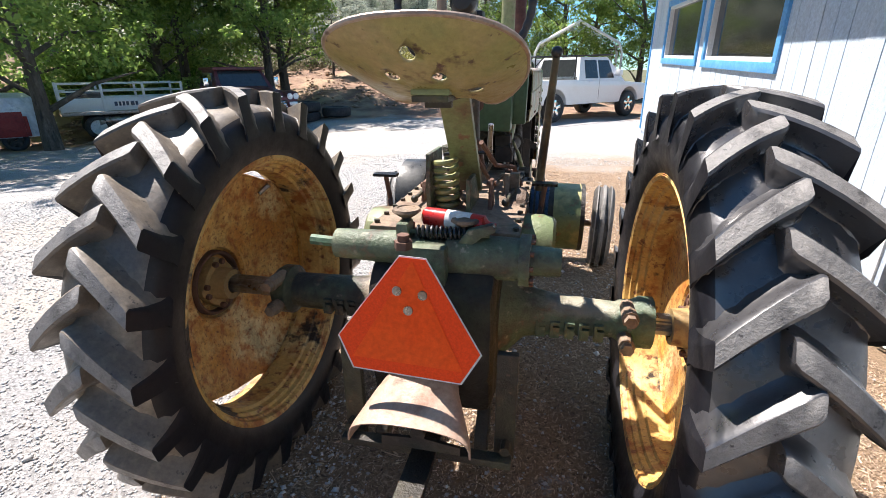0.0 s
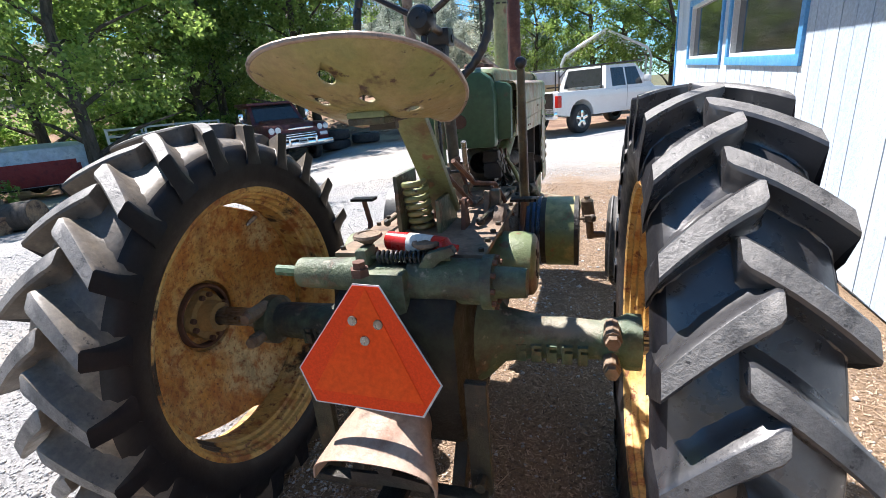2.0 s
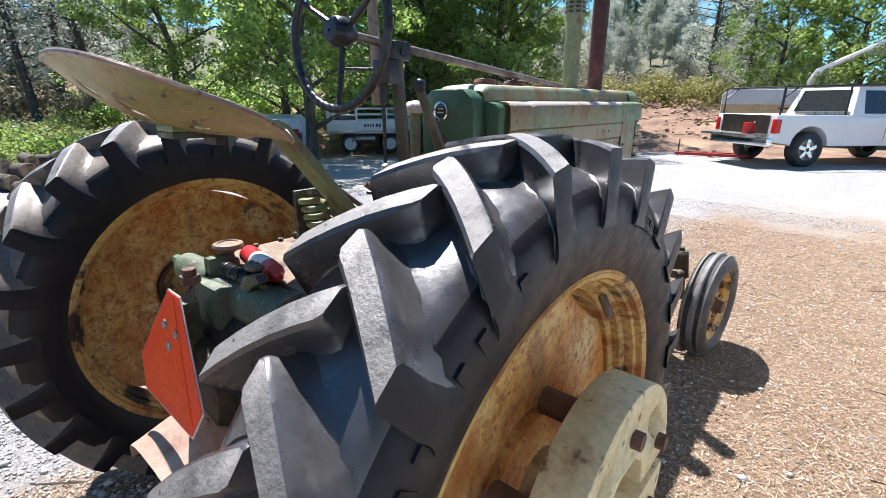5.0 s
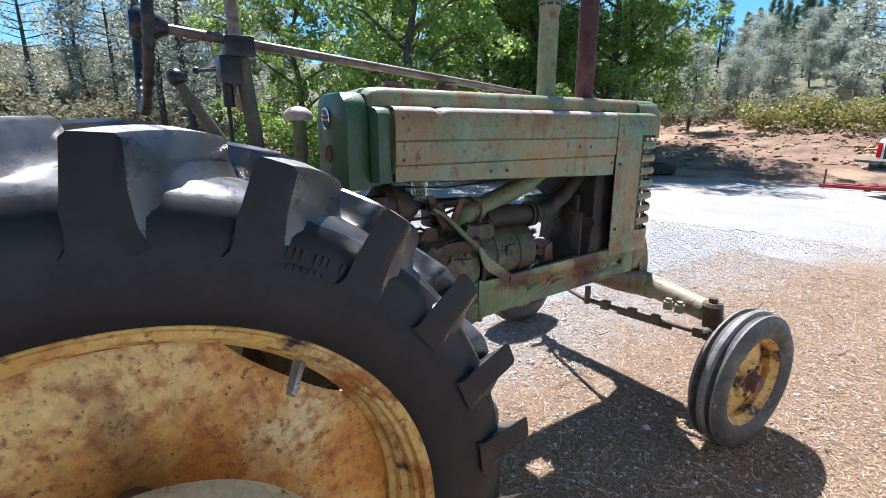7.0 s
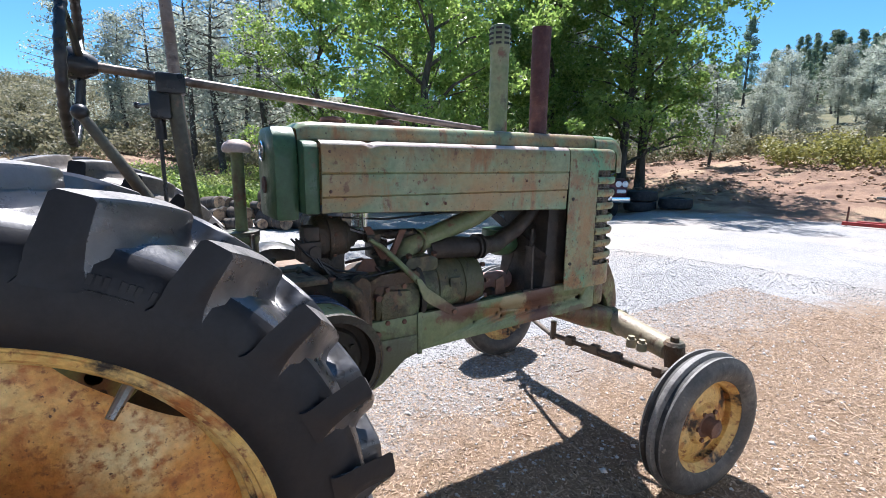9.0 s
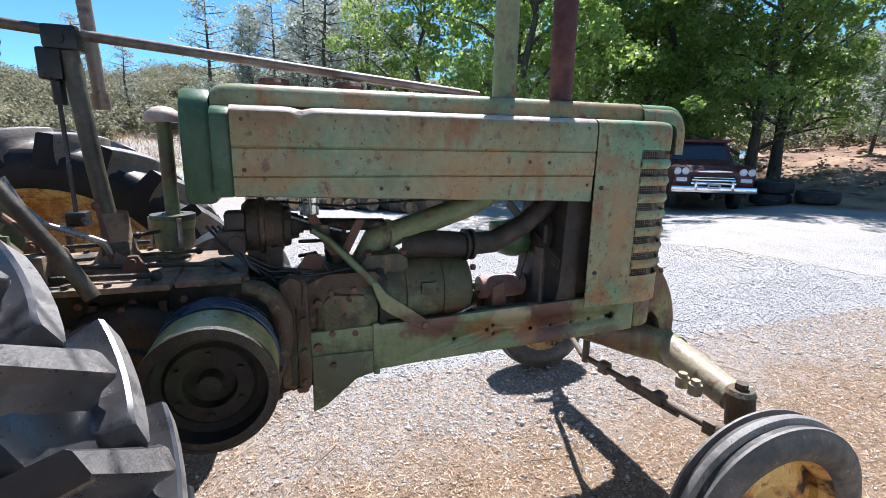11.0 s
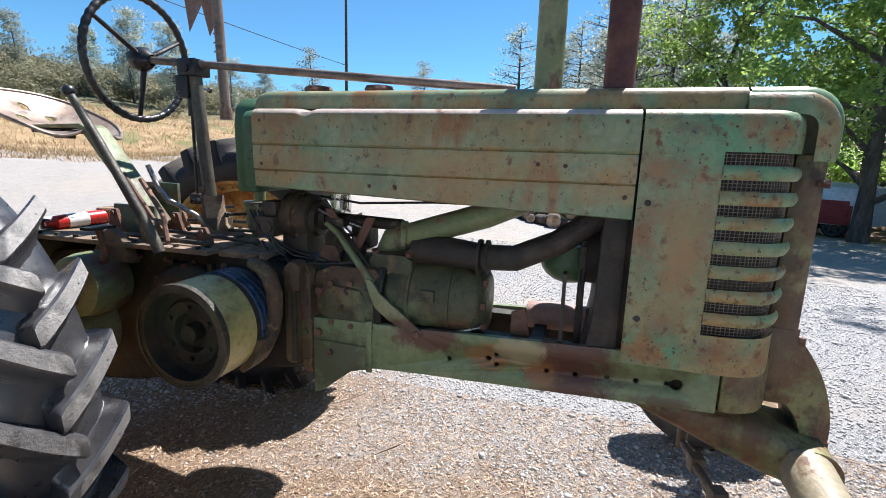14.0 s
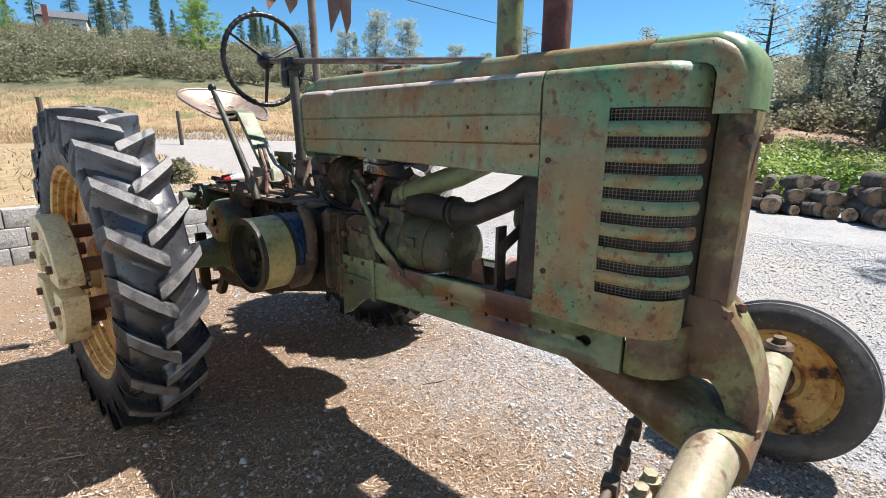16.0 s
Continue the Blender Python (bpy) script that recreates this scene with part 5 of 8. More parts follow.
part("coil_spring", Geo().tube(pts, 0.0095, 7), M_SEAT, tractor, "coil spring under the seat arm")
g = Geo().box((-0.09, 0.02, 1.01), (-0.075, 0.20, 1.2), None, 0.003).box((0.045, 0.02, 1.01), (0.06, 0.22, 1.12), None, 0.003)
split("seat_pivot", g, M_CAST, tractor)

# ---- steering
shaft_dir = Vector((0.0, 1.37, -0.112)).normalized()
hub_c = Vector((0.008, 0.155, 1.660))
q = shaft_dir.to_track_quat("X", "Z").to_matrix().to_4x4()
ring = Matrix.Translation(hub_c) @ q @ Matrix.Rotation(0.35, 4, "X")
R = 0.216
g = Geo().tube([ring @ Vector((0, R * math.cos(a), R * math.sin(a))) for a in np.linspace(0, 2 * math.pi, 169)[:-1]], [0.0118 + 0.0028 * (0.5 + 0.5 * math.cos(k * 2 * math.pi / 4)) for k in range(168)], 10, True)
sw = part("steering_wheel", g, M_BLACK, tractor, "black three-spoke steering wheel with finger grips")
g = Geo()
for k in range(3):
    a = 2 * math.pi * k / 3 + 0.15
    g.tube([ring @ Vector((0.02, 0.02 * math.cos(a), 0.02 * math.sin(a))), ring @ Vector((0.012, 0.12 * math.cos(a), 0.12 * math.sin(a))), ring @ Vector((0, R * math.cos(a), R * math.sin(a)))], [0.011, 0.009, 0.008], 8)
split("spoke", g, M_BLACK, sw)
part("wheel_hub", Geo().lathe([(-0.03, 0.004), (-0.028, 0.03), (-0.01, 0.043), (0.02, 0.045), (0.045, 0.03), (0.06, 0.02)], 24, ring), M_BLACK, sw)
g = Geo().rod(hub_c, (0.0, 1.56, 1.540), 0.0135, 0.0135, 14)
part("steering_shaft", g, mat("dull_brown_steel", (0.20, 0.16, 0.13), 0.5, 0.4, [((0.11, 0.075, 0.05), 9, 0.5, 0.66), ((0.30, 0.26, 0.22), 5, 0.55, 0.68)], 0.15, 70), tractor, "long worn steering shaft over the hood")
g = Geo().tube([(0.005, 0.45, 1.01), (0.003, 0.42, 1.30), (0.0, 0.395, 1.60)], 0.0225, 16).prism([(0.38, 1.0), (0.56, 1.0), (0.49, 1.03), (0.485, 1.09), (0.42, 1.09), (0.42, 1.03)], -0.05, 0.05, "x", 0.008)
col = part("steering_post", g, M_POST, tractor, "upright steering post")
part("post_base", Geo().lathe([(0.0, 0.105), (0.012, 0.10), (0.022, 0.062), (0.05, 0.046), (0.10, 0.038), (0.16, 0.034)], 26, Matrix.Translation((0.005, 0.45, 1.011)) @ Matrix.Rotation(-math.pi / 2, 4, "Y")), M_DUSTY, col, "dusty flared post base")
g = Geo().box((-0.04, 0.35, 1.595), (0.04, 0.43, 1.655), None, 0.01).rod((0.045, 0.39, 1.62), (-0.045, 0.39, 1.62), 0.014, 0.014, 8).box((-0.045, 0.33, 1.52), (0.03, 0.385, 1.60), None, 0.008).rod((-0.02, 0.355, 1.46), (-0.02, 0.355, 1.53), 0.016, 0.016, 10)
part("shaft_clamp", g, M_BLACK, col)
g = Geo().rod((-0.02, 0.352, 1.15), (-0.02, 0.352, 1.50), 0.006, 0.006, 8).rod((-0.17, 0.30, 1.572), (0.0, 0.375, 1.568), 0.005, 0.005, 8).ball((-0.175, 0.298, 1.573), 0.011, 10, 6)
g.rod((-0.10, 0.33, 1.15), (0.06, 0.40, 1.15), 0.007, 0.007, 8).box((-0.05, 0.33, 1.13), (0.0, 0.38, 1.17), None, 0.005)
part("throttle_rod", g, M_BLACK, col)
# umbrella pole with what is left of its cloth
g = Geo().rod((-0.12, 0.42, 1.46), (-0.125, 0.36, 2.9), 0.0185, 0.0185, 14).rod((-0.122, 0.418, 1.455), (-0.12, 0.418, 1.50), 0.024, 0.024, 12)
for k in range(5):
    z = 1.70 + 0.032 * k
    g.box((-0.104, 0.395, z), (-0.1, 0.415, z + 0.006))
pole = part("umbrella_pole", g, M_SEATTOP, tractor, "bare metal umbrella pole with torn cloth")
g = Geo()
for k in range(6):
    a = 2 * math.pi * k / 6 + 0.3
    g.rod((-0.125, 0.36, 2.86), (-0.125 + 0.95 * math.cos(a), 0.36 + 0.95 * math.sin(a), 2.52), 0.005, 0.004, 6)
split("rib", g, M_STEEL, pole)
g = Geo()
for a, ln, w in ((3.9, 0.50, 0.24), (4.3, 0.40, 0.34), (4.75, 0.36, 0.22)):
    rows = []
    for i in range(9):
        f = i / 8
        row = []
        for j in range(5):
            s = (j / 4 - 0.5) * w * (1 - 0.45 * f)
            rr = 0.93 + 0.02 * math.sin(7 * f + j)
            row.append((-0.125 + rr * math.cos(a) - s * math.sin(a), 0.36 + rr * math.sin(a) + s * math.cos(a), 2.53 - ln * f * (1 + 0.18 * math.sin(j * 2.1))))
        rows.append(row)
    g.sheet(rows, 0.003)
split("torn_cloth", g, mat("faded_brown_cloth", (0.30, 0.17, 0.12), 0.85, 0, [((0.42, 0.28, 0.2), 6, 0.5, 0.65)], 0.2, 90), pole)

# bent brake lever and linkages
part("brake_lever", Geo().tube([(0.094, 0.245, 1.275), (0.088, 0.275, 1.20), (0.084, 0.312, 1.153), (0.078, 0.40, 1.115), (0.070, 0.437, 1.095), (0.050, 0.445, 1.06), (0.037, 0.44, 1.02)], 0.0095, 10), M_STEEL, tractor, "bent bare steel lever")
for a_, b_, r_ in (((-0.02, 0.30, 1.03), (0.02, 0.66, 1.05), 0.006), ((0.10, 0.30, 1.04), (0.12, 0.72, 1.03), 0.007), ((-0.14, 0.05, 1.04), (-0.12, 0.62, 1.06), 0.007), ((0.17, 0.10, 1.03), (0.19, 0.58, 1.025), 0.008), ((0.0, 0.50, 1.10), (-0.09, 0.58, 1.10), 0.006)):
    part("linkage_rod", Geo().rod(a_, b_, r_, r_, 8).ball(a_, r_ * 1.9, 8, 6).ball(b_, r_ * 1.9, 8, 6), M_GREASE, tractor)
for x_, y_, h_ in ((0.12, 0.10, 0.10), (-0.13, 0.16, 0.07), (0.14, 0.52, 0.06), (-0.02, 0.24, 0.08)):
    part("stub_bracket", Geo().prism([(y_ - 0.04, 1.01), (y_ + 0.04, 1.01), (y_ + 0.012, 1.01 + h_), (y_ - 0.012, 1.01 + h_)], x_ - 0.007, x_ + 0.007, "x", 0.002).rod((x_ - 0.016, y_, 0.995 + h_), (x_ + 0.016, y_, 0.995 + h_), 0.009, 0.009, 8), M_RUSTY, tractor)
g = Geo()
for k_ in range(9):
    for s_ in (-0.205, 0.225):
        g.bolt((s_, -0.15 + 0.09 * k_, 1.012), (0, 0, 1), 0.009, 0.010)
split("deck_bolt", g, M_GREASE, case)

# ---- hand lever, pedals, brake parts
g = Geo().tube([(0.305, 0.19, 1.495), (0.295, 0.27, 1.36), (0.275, 0.42, 1.09), (0.27, 0.46, 1.0)], [0.012, 0.0145, 0.0175, 0.019], 10)
lev = part("clutch_lever", g, M_POST, tractor, "tall hand clutch lever")
part("knob", Geo().ball((0.306, 0.185, 1.507), 0.019, 12, 8), M_BLACK, lev)
g = Geo().tube([(0.07, 0.18, 1.22), (0.11, 0.30, 1.12), (0.17, 0.38, 1.10), (0.20, 0.42, 1.02)], 0.009, 8).tube([(0.04, 0.06, 1.24), (0.10, 0.28, 1.05)], 0.008, 8).tube([(0.02, 0.42, 1.18), (0.06, 0.45, 1.02)], 0.009, 8).ball((0.02, 0.415, 1.19), 0.014, 10, 6)
split("control_rod", g, M_RUSTY, tractor)
for s, p in ((-1, (-0.302, 0.22, 1.080)), (1, (0.296, 0.235, 1.065))):
    x, y, z = p
    g = Geo()
    for k in range(4):
        g.box((x - 0.045, y - 0.022 + k * 0.0125, z), (x + 0.045, y - 0.014 + k * 0.0125, z + 0.010))
    for k in range(6):
        g.box((x - 0.045 + k * 0.0164, y - 0.022, z + 0.001), (x - 0.037 + k * 0.0164, y + 0.024, z + 0.009))
    pd = part("pedal", g, M_BLACK, tractor, "cleated black foot pedal")
    part("pedal_arm", Geo().tube([(x - s * 0.0, y, z), (x - s * 0.01, y + 0.01, z - 0.09), (x - s * 0.03, y - 0.06, z - 0.18), (x - s * 0.05, y - 0.12, z - 0.22)], [0.010, 0.010, 0.014, 0.014], 8), M_RUSTY, pd)
    g = Geo().lathe([(0.20, 0.02), (0.20, 0.105), (0.225, 0.112), (0.30, 0.112), (0.335, 0.104), (0.345, 0.09), (0.345, 0.02)], 36, Matrix.Translation((0, 0.15, 0.865)) @ Matrix.Diagonal((s, 1, 1, 1)))
    dr = part("brake_drum", g, M_FRAME, tractor, "round green brake drum cover")
    g = Geo()
    for k in range(4):
        g.rod((s * 0.344, 0.15 + 0.035 * math.cos(k * 1.57 + 0.4), 0.865 + 0.05 * math.sin(k * 1.57 + 0.4)), (s * 0.348, 0.15 + 0.035 * math.cos(k * 1.57 + 0.4), 0.865 + 0.05 * math.sin(k * 1.57 + 0.4)), 0.011, 0.011, 10)
    # dark discs on the cover, with the shade of its holes as colour
    split("cover_hole", g, M_DARK, dr)
for x, z in ((-0.092, 1.075), (0.085, 1.055)):
    g = Geo().lathe([(0.0, 0.016), (0.05, 0.014), (0.06, 0.03), (0.07, 0.043), (0.078, 0.04), (0.08, 0.028), (0.077, 0.026), (0.08, 0.014), (0.082, 0.001)], 24, Matrix.Translation((x, -0.20, z - 0.075)) @ Matrix.Rotation(-math.pi / 2, 4, "Y"))
    g.box((x - 0.022, -0.225, 0.96), (x + 0.022, -0.18, z - 0.04), None, 0.008)
    part("pressure_cap", g, M_DUSTY, tractor, "dusty round cap on the lift housing")
pts = [(-0.05 + 0.16 * a / 75, -0.235 + 0.017 * math.cos(a), 1.02 + 0.017 * math.sin(a)) for a in np.linspace(0, 75, 200)]
part("return_spring", Geo().tube(pts, 0.0045, 6), M_BLACK, tractor, "black tension spring")
g = Geo().rod((-0.11, -0.235, 1.02), (0.16, -0.235, 1.02), 0.007, 0.007, 8).box((-0.105, -0.27, 0.97), (-0.07, -0.2, 1.05), None, 0.008).prism([(0.07, 0.96), (0.14, 1.02), (0.18, 1.04), (0.17, 1.06), (0.10, 1.04), (0.05, 0.97)], -0.26, -0.23, "y", 0.004)
part("spring_rod", g, M_CAST, tractor)

# ---- pulley, flywheel
g = Geo().lathe([(0.225, 0.06), (0.225, 0.150), (0.235, 0.156), (0.30, 0.150), (0.40, 0.148), (0.455, 0.150), (0.468, 0.148), (0.468, 0.130)], 56, Matrix.Translation((0, 0.722, 0.812)))
pul = part("belt_pulley", g, M_GREASE, tractor, "round belt pulley, polished face and dark hollow")
g = Geo().lathe([(0.335, 0.1505), (0.335, 0.1535), (0.465, 0.1525), (0.465, 0.149)], 56, Matrix.Translation((0, 0.722, 0.812)))
part("worn_face", g, mat("worn_pulley_face", (0.46, 0.39, 0.15), 0.40, 0.1, [((0.17, 0.22, 0.09), 4, 0.45, 0.58), ((0.56, 0.47, 0.22), 3, 0.52, 0.64), ((0.26, 0.125, 0.06), 9, 0.58, 0.68)], 0.1, 60), pul)
part("edge_band", Geo().lathe([(0.452, 0.150), (0.452, 0.1555), (0.470, 0.1550), (0.4705, 0.148)], 56, Matrix.Translation((0, 0.722, 0.812))), M_GREASE, pul, "dark rusted edge of the pulley")
g = Geo()
for x in (0.24, 0.262, 0.285, 0.305):
    g.lathe([(x - 0.008, 0.151), (x - 0.006, 0.156), (x + 0.006, 0.156), (x + 0.008, 0.151)], 56, Matrix.Translation((0, 0.722, 0.812)))
split("groove_ring", g, M_BLUEBAND, pul, "blue-black greasy rings")
# hollow coloured near-black, so that its shade is painted in
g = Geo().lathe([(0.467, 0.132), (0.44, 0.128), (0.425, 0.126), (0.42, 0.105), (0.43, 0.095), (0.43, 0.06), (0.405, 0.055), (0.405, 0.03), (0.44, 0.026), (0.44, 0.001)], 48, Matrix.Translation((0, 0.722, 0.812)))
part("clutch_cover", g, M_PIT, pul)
g = Geo()
for k in range(6):
    a = 2 * math.pi * k / 6 + 0.5
    g.bolt((0.428, 0.722 + 0.078 * math.cos(a), 0.812 + 0.078 * math.sin(a)), (1, 0, 0), 0.008, 0.012)
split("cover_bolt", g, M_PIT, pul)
M_BELL = mat("rusty_oily_housing", (0.095, 0.056, 0.030), 0.55, 0, [((0.20, 0.115, 0.05), 5, 0.48, 0.64, (1, 1, 0.35)), ((0.030, 0.024, 0.018), 6, 0.50, 0.64, (1, 1, 0.5)), ((0.25, 0.17, 0.085), 18, 0.57, 0.68), ((0.10, 0.105, 0.05), 7, 0.56, 0.66)], 0.5, 60)
arm = [(0.245, 0.795, 0.992), (0.255, 0.838, 0.985), (0.262, 0.872, 0.955), (0.266, 0.890, 0.905), (0.268, 0.892, 0.845), (0.270, 0.878, 0.785), (0.275, 0.850, 0.735)]
brk = part("pulley_brake", Geo().tube(arm, [0.020, 0.024, 0.026, 0.025, 0.024, 0.026, 0.028], 12), M_BELL, tractor, "rusty curved brake arm hugging the pulley")
part("brake_shoe", Geo().prism([(0.885, 0.775), (0.872, 0.725), (0.845, 0.685), (0.815, 0.660), (0.800, 0.672), (0.828, 0.700), (0.850, 0.738), (0.862, 0.780)], 0.25, 0.335, "x", 0.004), M_BELL, brk)
split("pin", Geo().rod((0.25, 0.868, 0.765), (0.30, 0.868, 0.765), 0.012, 0.012, 10).bolt((0.235, 0.80, 1.005), (0, 0, 1), 0.012, 0.014), M_RUSTY, brk)
g = Geo().lathe([(-0.235, 0.04), (-0.235, 0.15), (-0.25, 0.195), (-0.27, 0.205), (-0.375, 0.205), (-0.38, 0.195), (-0.375, 0.175), (-0.33, 0.165), (-0.32, 0.06), (-0.37, 0.055), (-0.37, 0.01)], 56, Matrix.Translation((0, 0.722, 0.85)))
part("flywheel", g, mat("greasy_flywheel", (0.10, 0.10, 0.095), 0.4, 0.5, [((0.04, 0.035, 0.03), 6, 0.5, 0.64), ((0.22, 0.21, 0.2), 9, 0.58, 0.7)], 0.1, 60), tractor, "large bare steel flywheel")

# ---- engine
g = Geo().prism([(0.90, 0.60), (1.02, 0.66), (1.19, 0.68), (1.20, 0.70), (1.20, 0.96), (1.17, 0.985), (1.02, 0.985), (0.90, 0.93)], -0.145, 0.145, "x", 0.02).box((-0.10, 1.18, 0.70), (0.10, 1.50, 0.93), None, 0.03)
blk = part("engine_block", g, M_BELL, tractor, "oily green-brown engine block")
M_ENG = mat("worn_engine_green", (0.080, 0.080, 0.038), 0.45, 0, [((0.16, 0.115, 0.05), 5, 0.49, 0.62), ((0.028, 0.022, 0.015), 4, 0.46, 0.58), ((0.17, 0.085, 0.042), 8, 0.53, 0.64), ((0.135, 0.16, 0.075), 4, 0.53, 0.63), ((0.025, 0.02, 0.016), 40, 0.61, 0.67)], 0.4, 60)
along = Matrix.Rotation(math.pi / 2, 4, "Z")
part("crankcase", Geo().lathe([(0.0, 0.10), (0.004, 0.140), (0.012, 0.146), (0.175, 0.146), (0.188, 0.140), (0.19, 0.11)], 40, Matrix.Translation((0.02, 0.985, 0.862)) @ along), M_ENG, blk, "rounded oily crankcase with worn green paint")
part("crankcase_cover", Geo().prism([(1.005, 0.79), (1.145, 0.79), (1.15, 0.80), (1.15, 0.885), (1.13, 0.915), (1.03, 0.925), (1.005, 0.90)], 0.135, 0.168, "x", 0.012), M_ENG, blk)
part("block_seam", Geo().lathe([(0.0, 0.12), (0.0, 0.152), (0.012, 0.154), (0.024, 0.150), (0.024, 0.12)], 40, Matrix.Translation((0.02, 1.178, 0.868)) @ along), M_GREASE, blk)
part("water_collar", Geo().prism([(1.135, 0.95), (1.285, 0.95), (1.285, 1.015), (1.255, 1.03), (1.15, 1.03), (1.135, 1.01)], -0.05, 0.115, "x", 0.012), M_ENG, blk, "cast collar below the coolant pipe")
barrel = [(0.0, 0.12), (0.02, 0.129), (0.075, 0.129), (0.078, 0.134), (0.088, 0.134), (0.091, 0.127), (0.205, 0.126), (0.207, 0.131), (0.217, 0.131), (0.219, 0.126), (0.29, 0.125), (0.308, 0.116), (0.322, 0.09), (0.324, 0.001)]
part("cylinder_head", Geo().lathe(barrel, 44, Matrix.Translation((0.02, 1.195, 0.882)) @ along), M_ENG, blk)
part("core_plug", Geo().box((0.138, 1.32, 0.895), (0.152, 1.37, 0.935), None, 0.006), M_ENG, blk)
g = Geo()
for q_ in (-0.5, 0.15, 0.8):
    g.bolt((0.02 + 0.112 * math.cos(q_), 1.512, 0.882 + 0.112 * math.sin(q_)), (0, 1, 0), 0.011, 0.014)
split("head_nut", g, M_RUSTY, blk)
for y_, z_ in ((1.155, 1.03), (1.27, 1.03), (1.27, 0.975)):
    part("collar_bolt", Geo().bolt((0.10, y_, z_ - 0.004), (0.35, 0, 0.94), 0.013, 0.014), M_RUSTY, blk)
g = Geo().rod((0.155, 0.992, 0.903), (0.182, 0.992, 0.903), 0.013, 0.013, 6)
for y in (0.93, 0.945):
    for z in (0.62, 0.72, 0.82, 0.92):
        g.bolt((0.146, y, z), (1, 0, 0), 0.011, 0.014)
split("bolt", g, M_RUSTY, blk)
g = Geo().tube([(0.02, 1.15, 0.98), (0.03, 1.19, 1.06), (0.05, 1.30, 1.10), (0.05, 1.50, 1.165), (0.04, 1.60, 1.21), (0.03, 1.66, 1.30)], [0.042, 0.046, 0.040, 0.040, 0.040, 0.038], 18)
g.rod((0.02, 1.15, 0.975), (0.02, 1.15, 1.0), 0.06, 0.06, 8).lathe([(0, 0.045), (0.004, 0.052), (0.02, 0.052), (0.024, 0.045)], 20, Matrix.Translation((0.045, 1.22, 1.078)) @ Matrix.Rotation(math.pi / 2 + 0.25, 4, "Z"))
part("water_pipe", g, M_FRAME, tractor, "thick slanted green coolant pipe")
g = Geo().tube([(0.05, 1.28, 1.042), (0.07, 1.36, 1.048), (0.08, 1.49, 1.04)], [0.046, 0.047, 0.042], 18).tube([(0.08, 1.49, 1.04), (0.08, 1.60, 1.045), (0.07, 1.72, 1.10), (0.06, 1.83, 1.18), (0.05, 1.86, 1.25)], [0.040, 0.039, 0.037, 0.036, 0.035], 18)
g.lathe([(0, 0.04), (0.003, 0.055), (0.012, 0.055), (0.015, 0.04)], 20, Matrix.Translation((0.08, 1.485, 1.04)) @ Matrix.Rotation(math.pi / 2, 4, "Z")).lathe([(0, 0.04), (0.003, 0.054), (0.012, 0.054), (0.015, 0.04)], 20, Matrix.Translation((0.08, 1.508, 1.04)) @ Matrix.Rotation(math.pi / 2, 4, "Z"))
part("exhaust_manifold", g, M_DARK, tractor, "sooty dark exhaust manifold")
gov = part("governor", Geo().lathe([(0.0, 0.05), (0.004, 0.070), (0.018, 0.084), (0.05, 0.086), (0.054, 0.092), (0.066, 0.092), (0.07, 0.082), (0.115, 0.078), (0.122, 0.064), (0.140, 0.060), (0.144, 0.042), (0.165, 0.038), (0.165, 0.01)], 36, Matrix.Translation((0.03, 0.785, 1.118)) @ along), M_GREASE, tractor, "round greasy governor housing")
part("foot", Geo().box((-0.03, 0.80, 0.99), (0.09, 0.90, 1.07), None, 0.012), M_GREASE, gov)
g = Geo()
for k in range(6):
    g.bolt((0.03 + 0.078 * math.cos(k * 1.047 + 0.3), 0.855, 1.118 + 0.078 * math.sin(k * 1.047 + 0.3)), (0, 1, 0), 0.008, 0.012)
split("bolt", g, M_RUSTY, gov)
g = Geo().box((0.055, 0.725, 1.055), (0.135, 0.80, 1.125), None, 0.010).box((0.05, 0.745, 1.125), (0.12, 0.80, 1.175), None, 0.008).rod((0.13, 0.775, 1.09), (0.142, 0.775, 1.09), 0.022, 0.020, 14)
mag = part("magneto", g, M_DARK, tractor, "dark magneto with wires")
g = Geo()
for k in range(4):
    g.tube([(0.12, 0.70 + 0.015 * k, 1.14), (0.14, 0.75 + 0.02 * k, 1.08 - 0.02 * k), (0.11, 0.86, 1.01 - 0.015 * k), (0.10, 0.98, 0.985)], 0.0045, 6)
split("wire", g, M_BLACK, mag)
g = Geo().rod((0.03, 0.94, 1.122), (0.03, 1.22, 1.112), 0.020, 0.020, 14).rod((0.03, 0.945, 1.122), (0.03, 0.965, 1.121), 0.030, 0.026, 14).tube([(0.09, 1.01, 1.11), (0.10, 1.09, 1.03), (0.12, 1.15, 0.97)], 0.008, 8).box((0.06, 0.98, 1.10), (0.10, 1.04, 1.13), None, 0.006).tube([(0.0, 0.95, 1.06), (0.05, 1.05, 1.07), (0.08, 1.12, 1.10)], 0.006, 6)
part("fan_shaft_tube", g, M_GREASE, tractor)
g = Geo().tube([(0.115, 0.985, 1.115), (0.12, 1.03, 1.085), (0.135, 1.07, 1.045), (0.158, 1.168, 0.942)], [0.008, 0.010, 0.011, 0.012], 10)
tip = [(1.325 + 0.019 * math.cos(q_), 0.799 + 0.019 * math.sin(q_)) for q_ in np.linspace(0.75, -2.1, 9)]
g.prism([(1.150, 0.958), (1.172, 0.955), (1.20, 0.915)] + tip + [(1.215, 0.845), (1.185, 0.868), (1.168, 0.905)], 0.166, 0.176, "x", 0.003)
lk = part("brace_arm", g, M_FRAME, tractor, "green stamped brace arm")
part("bolt", Geo().rod((0.160, 1.325, 0.800), (0.182, 1.325, 0.800), 0.010, 0.010, 10), M_RUSTY, lk)
